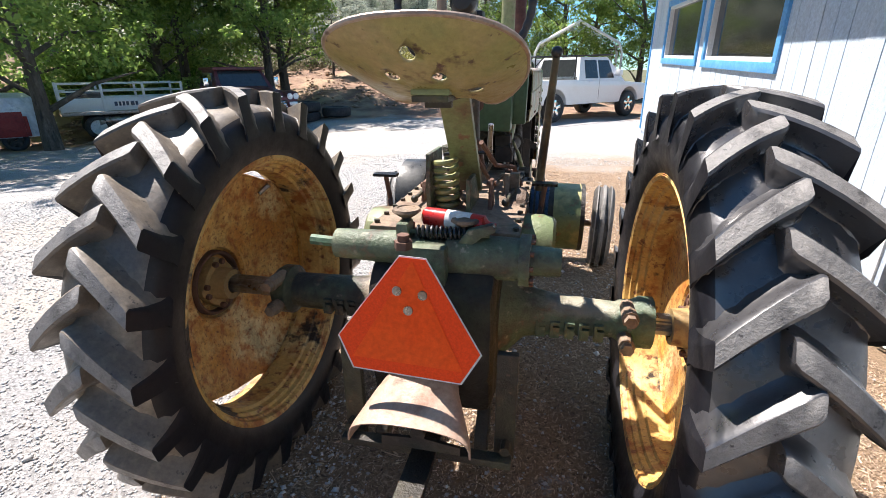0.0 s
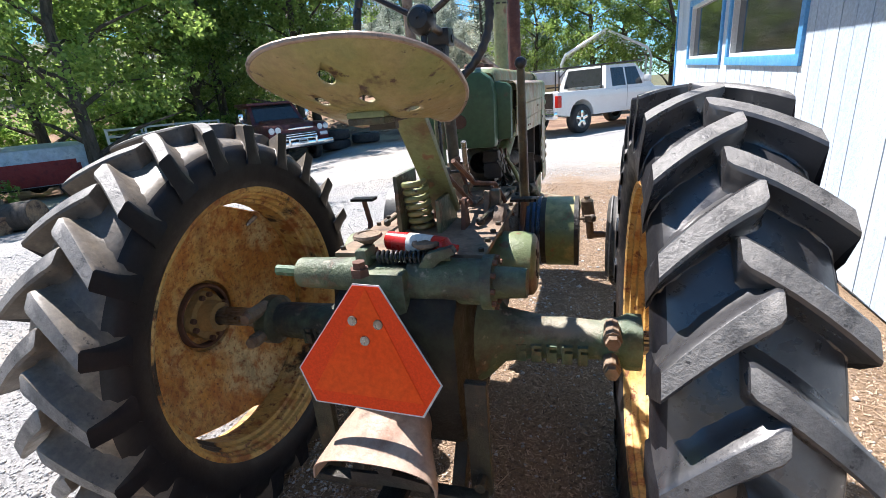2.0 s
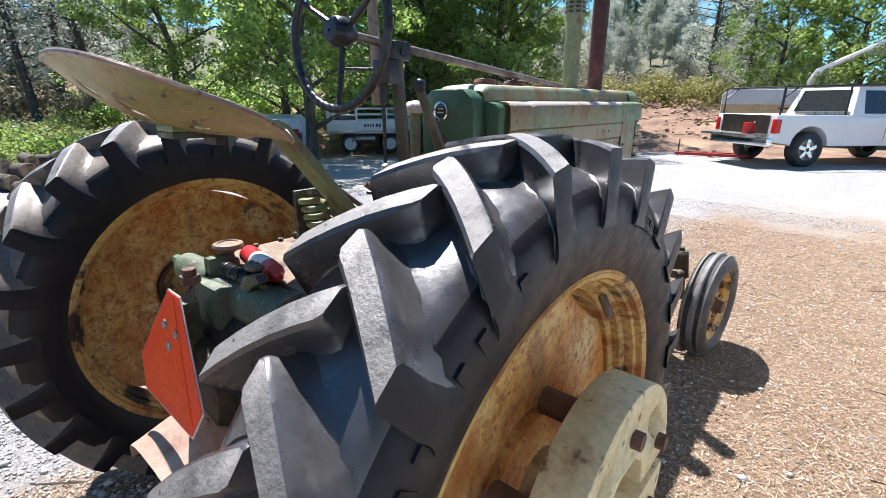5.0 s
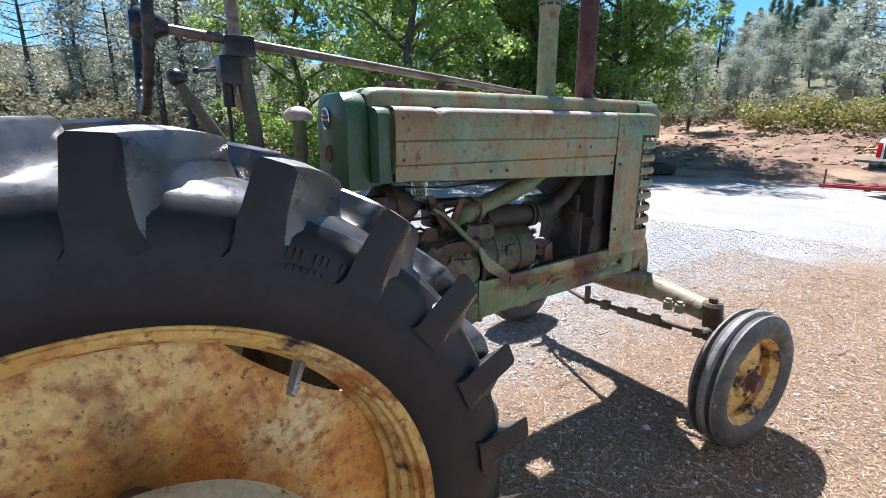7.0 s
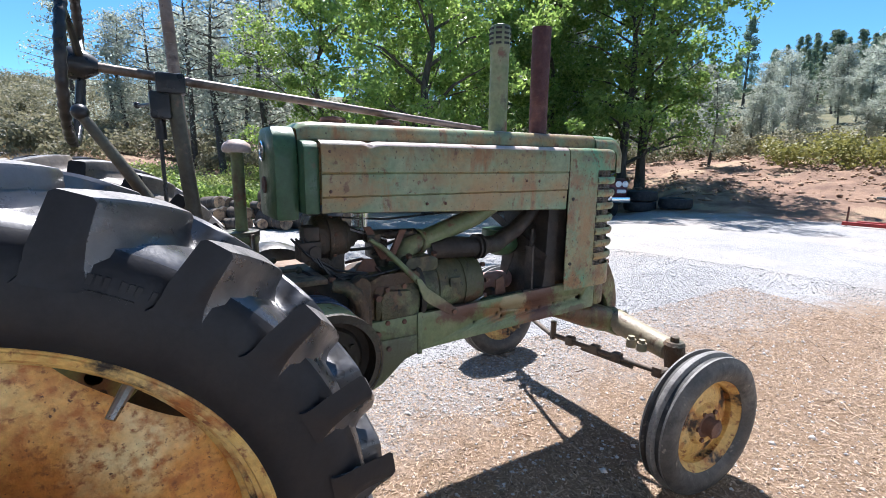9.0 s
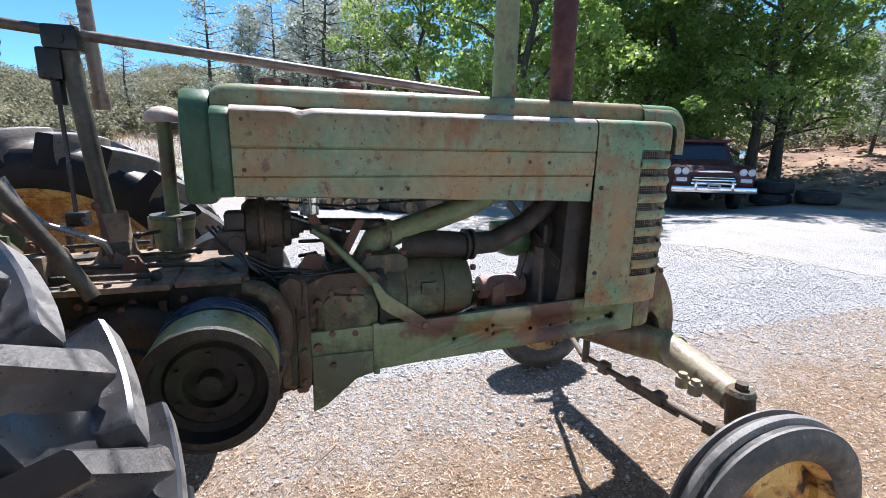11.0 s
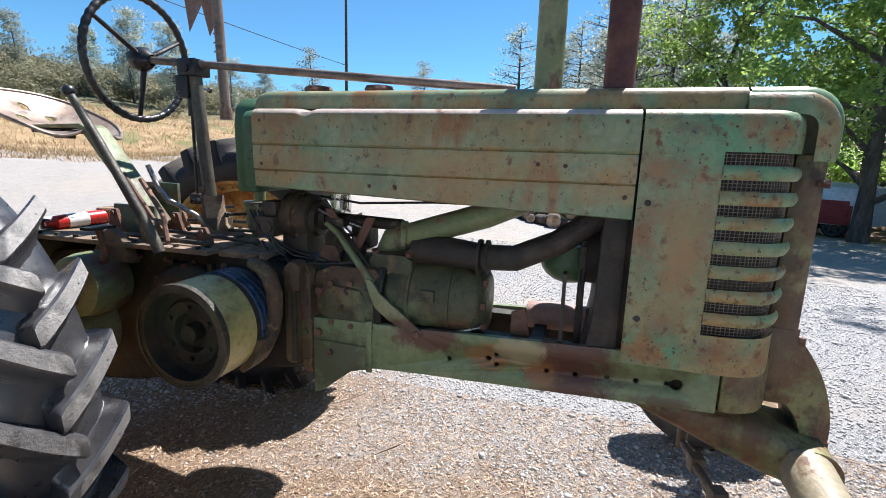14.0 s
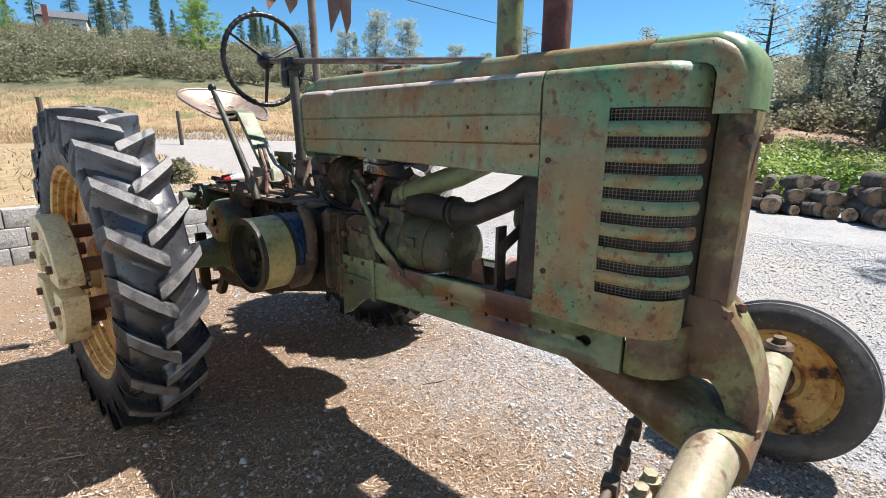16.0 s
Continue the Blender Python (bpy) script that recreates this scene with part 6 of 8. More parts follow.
g = Geo().ball((-0.083, 1.757, 1.02), 0.095, 20, 10, (1, 1, 0.75)).rod((-0.083, 1.757, 1.02), (-0.083, 1.757, 1.08), 0.096, 0.09, 24)
part("sediment_bowl", g, M_DKGREEN, tractor, "round dark green bowl")
g = Geo().rod((-0.10, 1.63, 0.82), (-0.10, 1.82, 0.82), 0.045, 0.045, 20)
part("oil_filter", g, mat("pink_canister", (0.40, 0.25, 0.22), 0.6, 0, [((0.3, 0.17, 0.14), 9, 0.5, 0.65)], 0.2, 90), tractor, "faded pink canister")
g = Geo().prism([(1.80, 0.72), (1.90, 0.72), (1.90, 1.20), (1.84, 1.20), (1.83, 0.9)], -0.16, 0.16, "x", 0.004).box((-0.145, 1.895, 0.845), (0.145, 2.06, 1.42), None, 0.01)
# forward part is added: a dark backing for the louvres and column gap
g.prism([(-0.178, 2.0), (-0.178, 2.12), (-0.15, 2.20), (-0.110, 2.258), (-0.06, 2.283), (0.06, 2.283), (0.110, 2.258), (0.15, 2.20), (0.178, 2.12), (0.178, 2.0)], 0.86, 1.42, "z")
part("radiator_core", g, M_DARK, tractor, "dark dusty radiator core")
g = Geo().rod((0.10, 1.795, 0.72), (0.10, 1.795, 1.10), 0.010, 0.010, 8).rod((0.0, 1.84, 1.06), (0.0, 1.80, 1.06), 0.085, 0.085, 24)
for k in range(4):
    g.box((-0.02, 1.79, 0.0), (0.02, 1.794, 0.22), Matrix.Translation((0, 0, 1.06)) @ Matrix.Rotation(k * math.pi / 2 + 0.4, 4, "Y"))
part("fan", g, M_DARK, tractor, "dark fan behind the radiator")
g = Geo().box((0.155, 1.70, 0.80), (0.165, 1.76, 0.835)).box((0.12, 1.745, 0.80), (0.165, 1.755, 1.03))
part("stay", g, M_DARK, tractor)
# clear glass fuel strainer under the tank
g = Geo().rod((0.02, 0.985, 1.15), (0.02, 0.985, 1.205), 0.030, 0.033, 18)
glass = mat("clear_glass", (0.75, 0.77, 0.72), 0.08, 0, (), 0.0, 10, rough_var=0.02)
glass.node_tree.nodes["Principled BSDF"].inputs["Transmission Weight"].default_value = 0.85
st = part("fuel_strainer", g, glass, tractor, "small clear glass fuel bowl")
part("bail", Geo().tube([(-0.016, 0.985, 1.21), (-0.018, 0.985, 1.14), (0.02, 0.985, 1.128), (0.058, 0.985, 1.14), (0.056, 0.985, 1.21)], 0.003, 6), M_STEEL, st)
# air cleaner stack with round cap
g = Geo().rod((-0.092, 0.58, 1.14), (-0.092, 0.58, 1.43), 0.021, 0.021, 16).rod((-0.10, 0.575, 1.0), (-0.10, 0.575, 1.10), 0.038, 0.038, 18).lathe([(0, 0.02), (0.0, 0.055), (0.012, 0.062), (0.03, 0.062), (0.045, 0.03), (0.05, 0.02)], 24, Matrix.Translation((-0.098, 0.578, 1.10)) @ Matrix.Rotation(-math.pi / 2, 4, "Y"))
ac = part("breather_pipe", g, M_FRAME, tractor, "thin breather pipe with mushroom cap")
part("oil_cup", Geo().lathe([(0.0, 0.001), (0.0, 0.048), (0.025, 0.056), (0.095, 0.058), (0.097, 0.064), (0.112, 0.064), (0.114, 0.03)], 26, Matrix.Translation((-0.098, 0.578, 1.035)) @ Matrix.Rotation(-math.pi / 2, 4, "Y")), M_CAST, ac, "dusty green oil cup")
for q_ in (0.4, 2.5, 4.6):
    part("clip", Geo().box((0.060, -0.008, 1.05), (0.072, 0.008, 1.14), Matrix.Translation((-0.098, 0.578, 0)) @ Matrix.Rotation(q_, 4, "Z"), 0.002), M_STEEL, ac)
part("cap", Geo().lathe([(0.0, 0.02), (0.0, 0.046), (0.012, 0.05), (0.028, 0.045), (0.042, 0.026), (0.047, 0.001)], 24, Matrix.Translation((-0.092, 0.58, 1.425)) @ Matrix.Rotation(-math.pi / 2, 4, "Y")), M_PINK, ac)

# carburettor, lines and small fittings round the engine
g = Geo().box((-0.05, 1.03, 1.02), (0.03, 1.10, 1.10), None, 0.012)
carb = part("carburettor", g, M_GREASE, tractor, "greasy carburettor with bowl and linkage")
part("bowl", Geo().lathe([(0.0, 0.001), (0.0, 0.03), (0.05, 0.036), (0.055, 0.001)], 18, Matrix.Translation((0.045, 1.06, 0.99)) @ Matrix.Rotation(-math.pi / 2, 4, "Y")), M_GREASE, carb)
part("throttle_arm", Geo().tube([(0.06, 0.90, 1.16), (0.07, 1.0, 1.125), (0.055, 1.08, 1.10)], 0.0045, 6), M_STEEL, carb)
for pts_, r_, m_ in (([(0.02, 0.985, 1.145), (0.03, 1.0, 1.10), (0.05, 1.05, 1.07), (0.045, 1.06, 1.03)], 0.0045, M_STEEL), ([(0.148, 0.99, 0.86), (0.155, 1.06, 0.80), (0.155, 1.20, 0.775), (0.155, 1.40, 0.80), (0.12, 1.52, 0.83)], 0.006, M_STEEL), ([(0.10, 0.80, 1.03), (0.15, 0.86, 0.99), (0.16, 0.92, 0.93), (0.152, 0.95, 0.80)], 0.0055, M_BLACK), ([(0.09, 0.72, 1.03), (0.14, 0.80, 0.985), (0.15, 0.98, 0.985), (0.09, 1.22, 1.0)], 0.005, M_BLACK), ([(0.0, 0.90, 1.19), (0.06, 1.08, 1.18), (0.10, 1.35, 1.20), (0.12, 1.62, 1.205)], 0.004, M_BLACK), ([(-0.05, 0.95, 1.0), (0.0, 1.0, 1.02), (0.10, 1.02, 1.0), (0.13, 1.06, 0.95)], 0.006, M_RUSTY)):
    part("pipe_line", Geo().tube(pts_, r_, 7), m_, tractor)
for pr_ in ([(0.97, 1.16), (1.0, 1.16), (1.07, 1.03), (1.04, 1.03)], [(1.12, 1.14), (1.15, 1.14), (1.09, 1.02), (1.06, 1.02)], [(0.93, 0.985), (1.03, 0.985), (1.01, 1.035), (0.97, 1.04)], [(1.60, 0.80), (1.66, 0.80), (1.64, 0.90), (1.60, 0.88)]):
    part("engine_bracket", Geo().prism(pr_, 0.085, 0.096, "x", 0.002), M_RUSTY, tractor)
g = Geo().prism([(0.925, 0.640), (0.962, 0.632), (0.968, 0.72), (0.962, 0.965), (0.945, 0.992), (0.925, 0.97)], 0.10, 0.182, "x", 0.010)
g.prism([(0.875, 0.65), (0.925, 0.645), (0.925, 0.96), (0.90, 0.985), (0.875, 0.95)], 0.12, 0.205, "x", 0.022).prism([(0.885, 0.90), (0.945, 0.90), (0.95, 0.985), (0.915, 1.005), (0.88, 0.98)], 0.15, 0.215, "x", 0.02)
fl = part("bell_flange", g, M_BELL, tractor, "rusty joint flange between gear case and engine")
g = Geo()
for z_ in (0.60, 0.70, 0.80, 0.90):
    g.bolt((0.180, 0.947, z_ + 0.06), (1, 0, 0), 0.010, 0.012)
split("bolt", g, M_BELL, fl)
g = Geo()
for y_, z_ in ((1.03, 0.93), (1.17, 0.93), (1.03, 0.80), (1.17, 0.80), (1.10, 0.935), (1.10, 0.795)):
    g.bolt((0.163, y_, z_), (1, 0, 0), 0.010, 0.012)
split("stud", g, M_RUSTY, blk)
part("oil_pan", Geo().prism([(0.55, 0.54), (0.92, 0.605), (1.20, 0.64), (1.20, 0.67), (0.55, 0.62)], -0.13, 0.13, "x", 0.02), M_GREASE, tractor, "oily dark underpan")
part("drain_plug", Geo().rod((0.10, 0.86, 0.575), (0.10, 0.86, 0.62), 0.018, 0.022, 6), M_GREASE, tractor)

# ---- frame rails
for s in (1, -1):
    g = Geo().prism([(0.966, 0.810), (1.30, 0.815), (1.912, 0.834), (2.16, 0.838), (2.16, 0.692), (2.05, 0.688), (1.30, 0.668), (1.18, 0.662), (1.165, 0.655), (1.10, 0.640), (1.00, 0.560), (0.966, 0.544)], s * 0.150, s * 0.170, "x", 0.003)
    rail = part("frame_rail", g, M_RAIL, tractor, "long green frame rail with bolt holes, paint worn brown")
    h = Geo()
    for y, z in ((1.43, 0.735), (1.55, 0.755), (1.575, 0.738), (1.572, 0.768), (1.72, 0.742), (1.80, 0.744), (1.885, 0.748), (1.96, 0.752), (2.044, 0.757), (1.05, 0.63), (1.05, 0.605), (1.13, 0.650)):
        h.rod((s * 0.10, y, z), (s * 0.2, y, z), 0.0085, 0.0085, 10)
    h.rod((s * 0.10, 2.06, 0.756), (s * 0.2, 2.06, 0.756), 0.017, 0.017, 14).box((min(s * 0.1, s * 0.2), 2.03, 0.749), (max(s * 0.1, s * 0.2), 2.06, 0.763))
    cut(rail, h)
    g = Geo().box((min(s * 0.09, s * 0.15), 0.97, 0.800), (max(s * 0.09, s * 0.15), 1.90, 0.812))
    part("flange", g, M_GREASE, rail)
    b = Geo().rod((s * 0.168, 0.986, 0.763), (s * 0.184, 0.986, 0.763), 0.013, 0.013, 8)
    part("bolt", b, M_RUSTY, rail)
brkt = part("rail_bracket", Geo().prism([(0.968, 0.735), (1.172, 0.732), (1.172, 0.662), (1.10, 0.642), (1.002, 0.562), (0.968, 0.548)], 0.1705, 0.175, "x", 0.0015), M_RAIL, tractor, "green bracket plate under the rail end")
part("strap", Geo().box((0.1705, 1.155, 0.650), (0.178, 1.176, 0.822), None, 0.0025), M_RAIL, brkt)
split("bolt", Geo().bolt((0.175, 1.03, 0.70), (1, 0, 0), 0.010, 0.010), M_RUSTY, brkt)
g = Geo().box((-0.15, 1.66, 0.70), (0.15, 1.70, 0.80), None, 0.004).box((-0.15, 0.97, 0.66), (0.15, 1.02, 0.80), None, 0.004)
split("cross_member", g, M_DARK, tractor)
# added dark plates behind the rails, so that the bolt holes look dark
for s in (1, -1):
    part("hole_backing", Geo().box((s * 0.125 - 0.003, 1.38, 0.69), (s * 0.125 + 0.003, 2.15, 0.80)), M_DARK, tractor)

# ---- hood
def profile(y):
    """Right half outline of the hood at y, from the lower edge to the crown."""
    f = (y - 0.785) / 1.12
    zb = 1.232 - 0.036 * f
    p = [(0.188, zb - 0.004), (0.199, zb), (0.201, 1.278), (0.1975, 1.2805), (0.2045, 1.285), (0.206, 1.355), (0.2015, 1.358), (0.2075, 1.364), (0.207, 1.435), (0.203, 1.452), (0.192, 1.463), (0.175, 1.467), (0.128, 1.469)]
    return p


for s in (1, -1):
    rows = [[(s * a * (0.985 if y < 0.8 else 1), y, b) for a, b in profile(y)] for y in np.linspace(0.787, 1.903, 24)]
    if s > 0:
        # an old dent near the rear of the upper edge
        ys = sorted(set(list(np.linspace(0.787, 1.903, 24)) + list(np.linspace(0.90, 1.03, 14))))
        rows = [[(a - 0.012 * math.exp(-(((y - 0.967) / 0.020) ** 2 + ((b - 1.448) / 0.02) ** 2)), y, b - 0.007 * math.exp(-(((y - 0.967) / 0.022) ** 2)) * (1 if b > 1.45 else 0)) for a, b in profile(y)] for y in ys]
    hood = part("hood_side", Geo().sheet(rows, 0.004), M_HOOD, tractor, "faded green hood side with ribs and rust stains")
    hood.data.materials.append(M_PINK)
    # faces turned up take the pale paint, brightened as if sunlit
    for p in hood.data.polygons:
        if abs(p.normal.z) > 0.35 and p.center.z > 1.45:
            p.material_index = 1
    r = Geo()
    for y, z in ((0.815, 1.30), (0.815, 1.43), (1.18, 1.247), (1.26, 1.245), (1.88, 1.25), (1.66, 1.325), (1.73, 1.323), (1.87, 1.435)):
        r.ball((s * 0.2055, y, z), 0.006, 8, 5, (0.5, 1, 1))
    split("rivet", r, M_RUSTY, hood)
    r = Geo().rod((s * 0.14, 1.95, 1.466), (s * 0.14, 1.95, 1.474), 0.012, 0.010, 10)
    part("latch_stud", r, M_RUSTY, hood)
crown = [(0.131, 1.471), (0.129, 1.500), (0.122, 1.517), (0.108, 1.527), (0.06, 1.532), (0.0, 1.534)]
crown = crown + [(-a, b) for a, b in crown[-2::-1]]
rows = [[(a * k, y, b - dz) for a, b in crown] for y, k, dz in [(0.735, 0.93, 0.022), (0.75, 0.97, 0.008), (0.775, 1, 0.002)] + [(y, 1, 0) for y in np.linspace(0.80, 2.145, 20)]]
top = part("hood_top", Geo().sheet(rows, 0.004), M_HOOD, tractor, "raised green hood top strip, bleached, with sunlit tone in the paint")
top.data.materials.append(M_PINK)
# upward faces again get the pale paint that carries sunlight
for p in top.data.polygons:
    if p.normal.z > 0.85:
        p.material_index = 1
g = Geo()
for y in (0.90, 1.12):
    g.lathe([(0.0, 0.02), (0.0, 0.045), (0.012, 0.048), (0.022, 0.043), (0.026, 0.02), (0.028, 0.001)], 24, Matrix.Translation((0.0, y, 1.532)) @ Matrix.Rotation(-math.pi / 2, 4, "Y"))
split("fuel_cap", g, M_RUSTY, top, "round rusty fuel cap")
# nose cap curving down over the front
rows = []
for i in range(19):
    f = i / 18
    if f < 0.45:
        y, zc, ny, nz = 2.150 + 0.118 * f / 0.45, 1.534, 0.0, 1.0
    elif f < 0.85:
        a = (f - 0.45) / 0.40 * math.pi / 2
        y, zc, ny, nz = 2.268 + 0.095 * math.sin(a), 1.534 - 0.095 * (1 - math.cos(a)), math.sin(a), math.cos(a)
    else:
        y, zc, ny, nz = 2.363, 1.439 - 0.075 * (f - 0.85) / 0.15, 1.0, 0.0
    row = []
    for a, b in crown:
        d = 1.534 - b
        row.append((a * 1.012, y - d * ny, zc - d * nz))
    rows.append(row)
inner_rows = [[(a * 1.10, y - 0.008 * (1 if z < 1.52 else 0.3), z - 0.011) for a, y, z in row] for row in rows]
part("nose_flange", Geo().sheet(inner_rows, 0.004), M_GRILLE, tractor)
part("nose_cap", Geo().sheet(rows, 0.005), mat("nose_green_paint", (0.15, 0.255, 0.125), 0.4, 0, [((0.22, 0.28, 0.15), 5, 0.48, 0.64), ((0.28, 0.21, 0.11), 6, 0.58, 0.70), ((0.12, 0.06, 0.035), 26, 0.62, 0.68)], 0.15, 50), tractor, "rounded green nose cap")
g = Geo().prism([(-0.128, 1.20), (0.128, 1.20), (0.132, 1.42), (0.12, 1.48), (0.08, 1.512), (-0.08, 1.512), (-0.12, 1.48), (-0.132, 1.42)], 0.655, 0.735, "y", 0.018)
g.prism([(-0.185, 1.225), (0.185, 1.225), (0.19, 1.44), (0.17, 1.46), (0.12, 1.47), (-0.12, 1.47), (-0.17, 1.46), (-0.19, 1.44)], 0.735, 0.787, "y", 0.01)
cowl = part("rear_cowl", g, M_DKGREEN, tractor, "dark green rear cowl panel with gauge")
gq = Geo().lathe([(0.0, 0.034), (0.008, 0.036), (0.010, 0.030), (0.006, 0.027)], 24, Matrix.Translation((-0.024, 0.656, 1.431)) @ Matrix.Rotation(-math.pi / 2, 4, "Z"))
part("gauge_ring", gq, M_CHROME, cowl, "round dial with bright ring")
part("gauge_face", Geo().rod((-0.024, 0.655, 1.431), (-0.024, 0.650, 1.431), 0.0275, 0.0275, 24), M_BLACK, cowl)
split("gauge_mark", Geo().box((-0.040, 0.647, 1.424), (-0.008, 0.6495, 1.429)).box((-0.036, 0.647, 1.438), (-0.012, 0.6495, 1.442)), M_WTRIM, cowl)
part("blank_plate", Geo().rod((-0.022, 0.656, 1.315), (-0.022, 0.649, 1.315), 0.030, 0.028, 24), M_RUSTY, cowl)

M_MESH = mat("dusty_wire", (0.24, 0.20, 0.165), 0.6, 0.3, [((0.12, 0.085, 0.06), 12, 0.5, 0.65)], 0.1, 80)

# ---- radiator shroud with eight louvres a side
plan = [(0.2065, 1.909), (0.209, 2.00), (0.2095, 2.09), (0.209, 2.138), (0.205, 2.180), (0.195, 2.214), (0.175, 2.243), (0.145, 2.265), (0.112, 2.280)]
zs = [1.351 - 0.0601 * k for k in range(8)]


def band(plan_pts, levels, s, bulge=0.0, hook=0.0):
    out = []
    for j, (x, y) in enumerate(plan_pts):
        a = plan_pts[max(0, j - 1)]
        b = plan_pts[min(len(plan_pts) - 1, j + 1)]
        n = Vector((b[1] - a[1], -(b[0] - a[0]), 0)).normalized()
        row = []
        for k, z in enumerate(levels):
            t = k / (len(levels) - 1) * 2 - 1
            o = bulge * (1 - t * t)
            row.append((s * (x + n.x * o), y + n.y * o, z))
        out.append(row)
    return out


for s in (1, -1):
    g = Geo()
    topz = [(1.368, 0.0), (1.41, 0.001), (1.438, 0.0), (1.453, -0.004), (1.462, -0.013), (1.467, -0.030), (1.469, -0.075)]
    rows = []
    for j, (x, y) in enumerate(plan):
        a, b = plan[max(0, j - 1)], plan[min(len(plan) - 1, j + 1)]
        n = Vector((b[1] - a[1], -(b[0] - a[0]), 0)).normalized()
        lim = max(0.0, x - 0.127)
        row = []
        for z, o in topz:
            px, py = x + n.x * max(o, -lim / max(0.2, n.x) if n.x > 0.2 else o), y + n.y * o
            row.append((s * max(px, 0.066), py, z))
        rows.append(row)
    g.sheet(rows, 0.004)
    g.sheet(band(plan[:3], [0.815, 0.835, 1.1, 1.277, 1.2785, 1.368], s), 0.004)
    g.sheet(band(plan[2:], [0.815, 0.84, 0.88, zs[7] - 0.0135], s), 0.004)
    for k in range(7):
        lo, hi = zs[k + 1] + 0.0135, zs[k] - 0.0135
        g.sheet(band(plan[2:], list(np.linspace(lo, hi, 6)), s, 0.007), 0.004)
    panel = part("grille_panel", g, M_GRILLE, tractor, "green louvred grille panel, paint blotched with rust")
    inner = [(x - 0.016, y - 0.010) for x, y in plan[1:]]
    w = Geo()
    for k in range(8):
        for z in np.linspace(zs[k] - 0.0125, zs[k] + 0.0125, 4):
            w.tube([(s * x, y, z) for x, y in inner], 0.0011, 4)
    L = 0
    for (xa, ya), (xb, yb) in zip(inner[:-1], inner[1:]):
        seg = math.hypot(xb - xa, yb - ya)
        m = max(1, round(seg / 0.0095))
        for q_ in range(m):
            f = q_ / m
            x, y = xa + (xb - xa) * f, ya + (yb - ya) * f
            for k in range(8):
                w.rod((s * x, y, zs[k] - 0.015), (s * x, y, zs[k] + 0.015), 0.0011, 0.0011, 4, False)
    part("mesh_screen", w, M_MESH, panel, "dusty wire mesh behind the louvres")
    r = Geo()
    for y, z in ((1.935, 1.24), (1.939, 0.94)):
        r.rod((s * 0.206, y, z), (s * 0.211, y, z), 0.008, 0.008, 10)
    split("rivet", r, M_DARK, panel)
# front column and pedestal
M_PED = mat("rust_worn_casting", (0.205, 0.205, 0.085), 0.5, 0, [((0.28, 0.255, 0.115), 6, 0.52, 0.64), ((0.14, 0.08, 0.036), 7, 0.42, 0.54), ((0.05, 0.032, 0.022), 9, 0.52, 0.64), ((0.125, 0.20, 0.10), 4, 0.58, 0.68), ((0.33, 0.28, 0.11), 5, 0.56, 0.64, (1, 1, 0.3)), ((0.12, 0.055, 0.03), 30, 0.56, 0.64)], 0.3, 60)
g = Geo().prism([(-0.064, 2.285), (0.064, 2.285), (0.072, 2.33), (0.055, 2.362), (-0.055, 2.362), (-0.072, 2.33)], 0.70, 1.372, "z", 0.012)
g.prism([(-0.168, 2.165), (0.168, 2.165), (0.168, 2.195), (0.160, 2.228), (0.142, 2.258), (0.112, 2.284), (0.075, 2.300), (-0.075, 2.300), (-0.112, 2.284), (-0.142, 2.258), (-0.160, 2.228), (-0.168, 2.195)], 0.695, 0.842, "z", 0.012)
def rounded(pts, n=4):
    """A smooth line through points."""
    out = []
    for i in range(len(pts) - 1):
        a, b, c, d = (Vector(pts[max(0, min(len(pts) - 1, k))]) for k in (i - 1, i, i + 1, i + 2))
        for t in (q / n for q in range(n)):
            out.append(tuple(0.5 * (2 * b + (c - a) * t + (2 * a - 5 * b + 4 * c - d) * t * t + (3 * b - a - 3 * c + d) * t ** 3)))
    return out + [tuple(pts[-1])]


g.prism([(2.27, 0.92)] + rounded([(2.345, 0.915), (2.385, 0.865), (2.425, 0.80), (2.453, 0.725), (2.466, 0.65), (2.464, 0.565)]) + rounded([(2.405, 0.57), (2.396, 0.63), (2.370, 0.685), (2.33, 0.715), (2.27, 0.72)]), -0.078, 0.072, "x", 0.006)
ped = part("front_pedestal", g, M_PED, tractor, "curved green front pedestal casting")
for c_, r_, k_ in (((0.07, 2.33, 0.90), (0.3, 0.07, 0.16), (0.12, 0.07, 0.04)), ((0.07, 2.48, 0.70), (0.3, 0.07, 0.20), (0.19, 0.095, 0.055)), ((0.07, 2.30, 1.12), (0.3, 0.030, 0.34), (0.105, 0.065, 0.036)), ((0.16, 2.24, 0.76), (0.2, 0.08, 0.07), (0.13, 0.085, 0.05)), ((0.14, 2.10, 0.60), (0.3, 0.12, 0.08), (0.17, 0.08, 0.05))):
    stain(M_PED, c_, r_, k_, 0.8, 34, 0.75)
for x, y, z in ((0.07, 2.34, 1.30), (-0.02, 2.362, 1.30), (0.060, 2.352, 0.885), (-0.02, 2.368, 0.885), (0.055, 2.448, 0.60)):
    g = Geo().rod((x, y, z), (x + 0.010, y + 0.020, z), 0.008, 0.008, 8).bolt((x + 0.006, y + 0.012, z), (0.45, 0.89, 0), 0.0125, 0.012)
    part("bolt", g, M_RUSTY, ped)

# ---- stacks
g = Geo().rod((0.0, 1.655, 1.53), (0.0, 1.655, 1.865), 0.041, 0.0405, 28).lathe([(0.0, 0.041), (0.03, 0.046), (0.10, 0.046), (0.115, 0.04), (0.122, 0.02), (0.124, 0.001)], 28, Matrix.Translation((0, 1.655, 1.86)) @ Matrix.Rotation(-math.pi / 2, 4, "Y"))
intake = part("intake_pipe", g, M_FRAME, tractor, "green air intake stack with slotted cap")
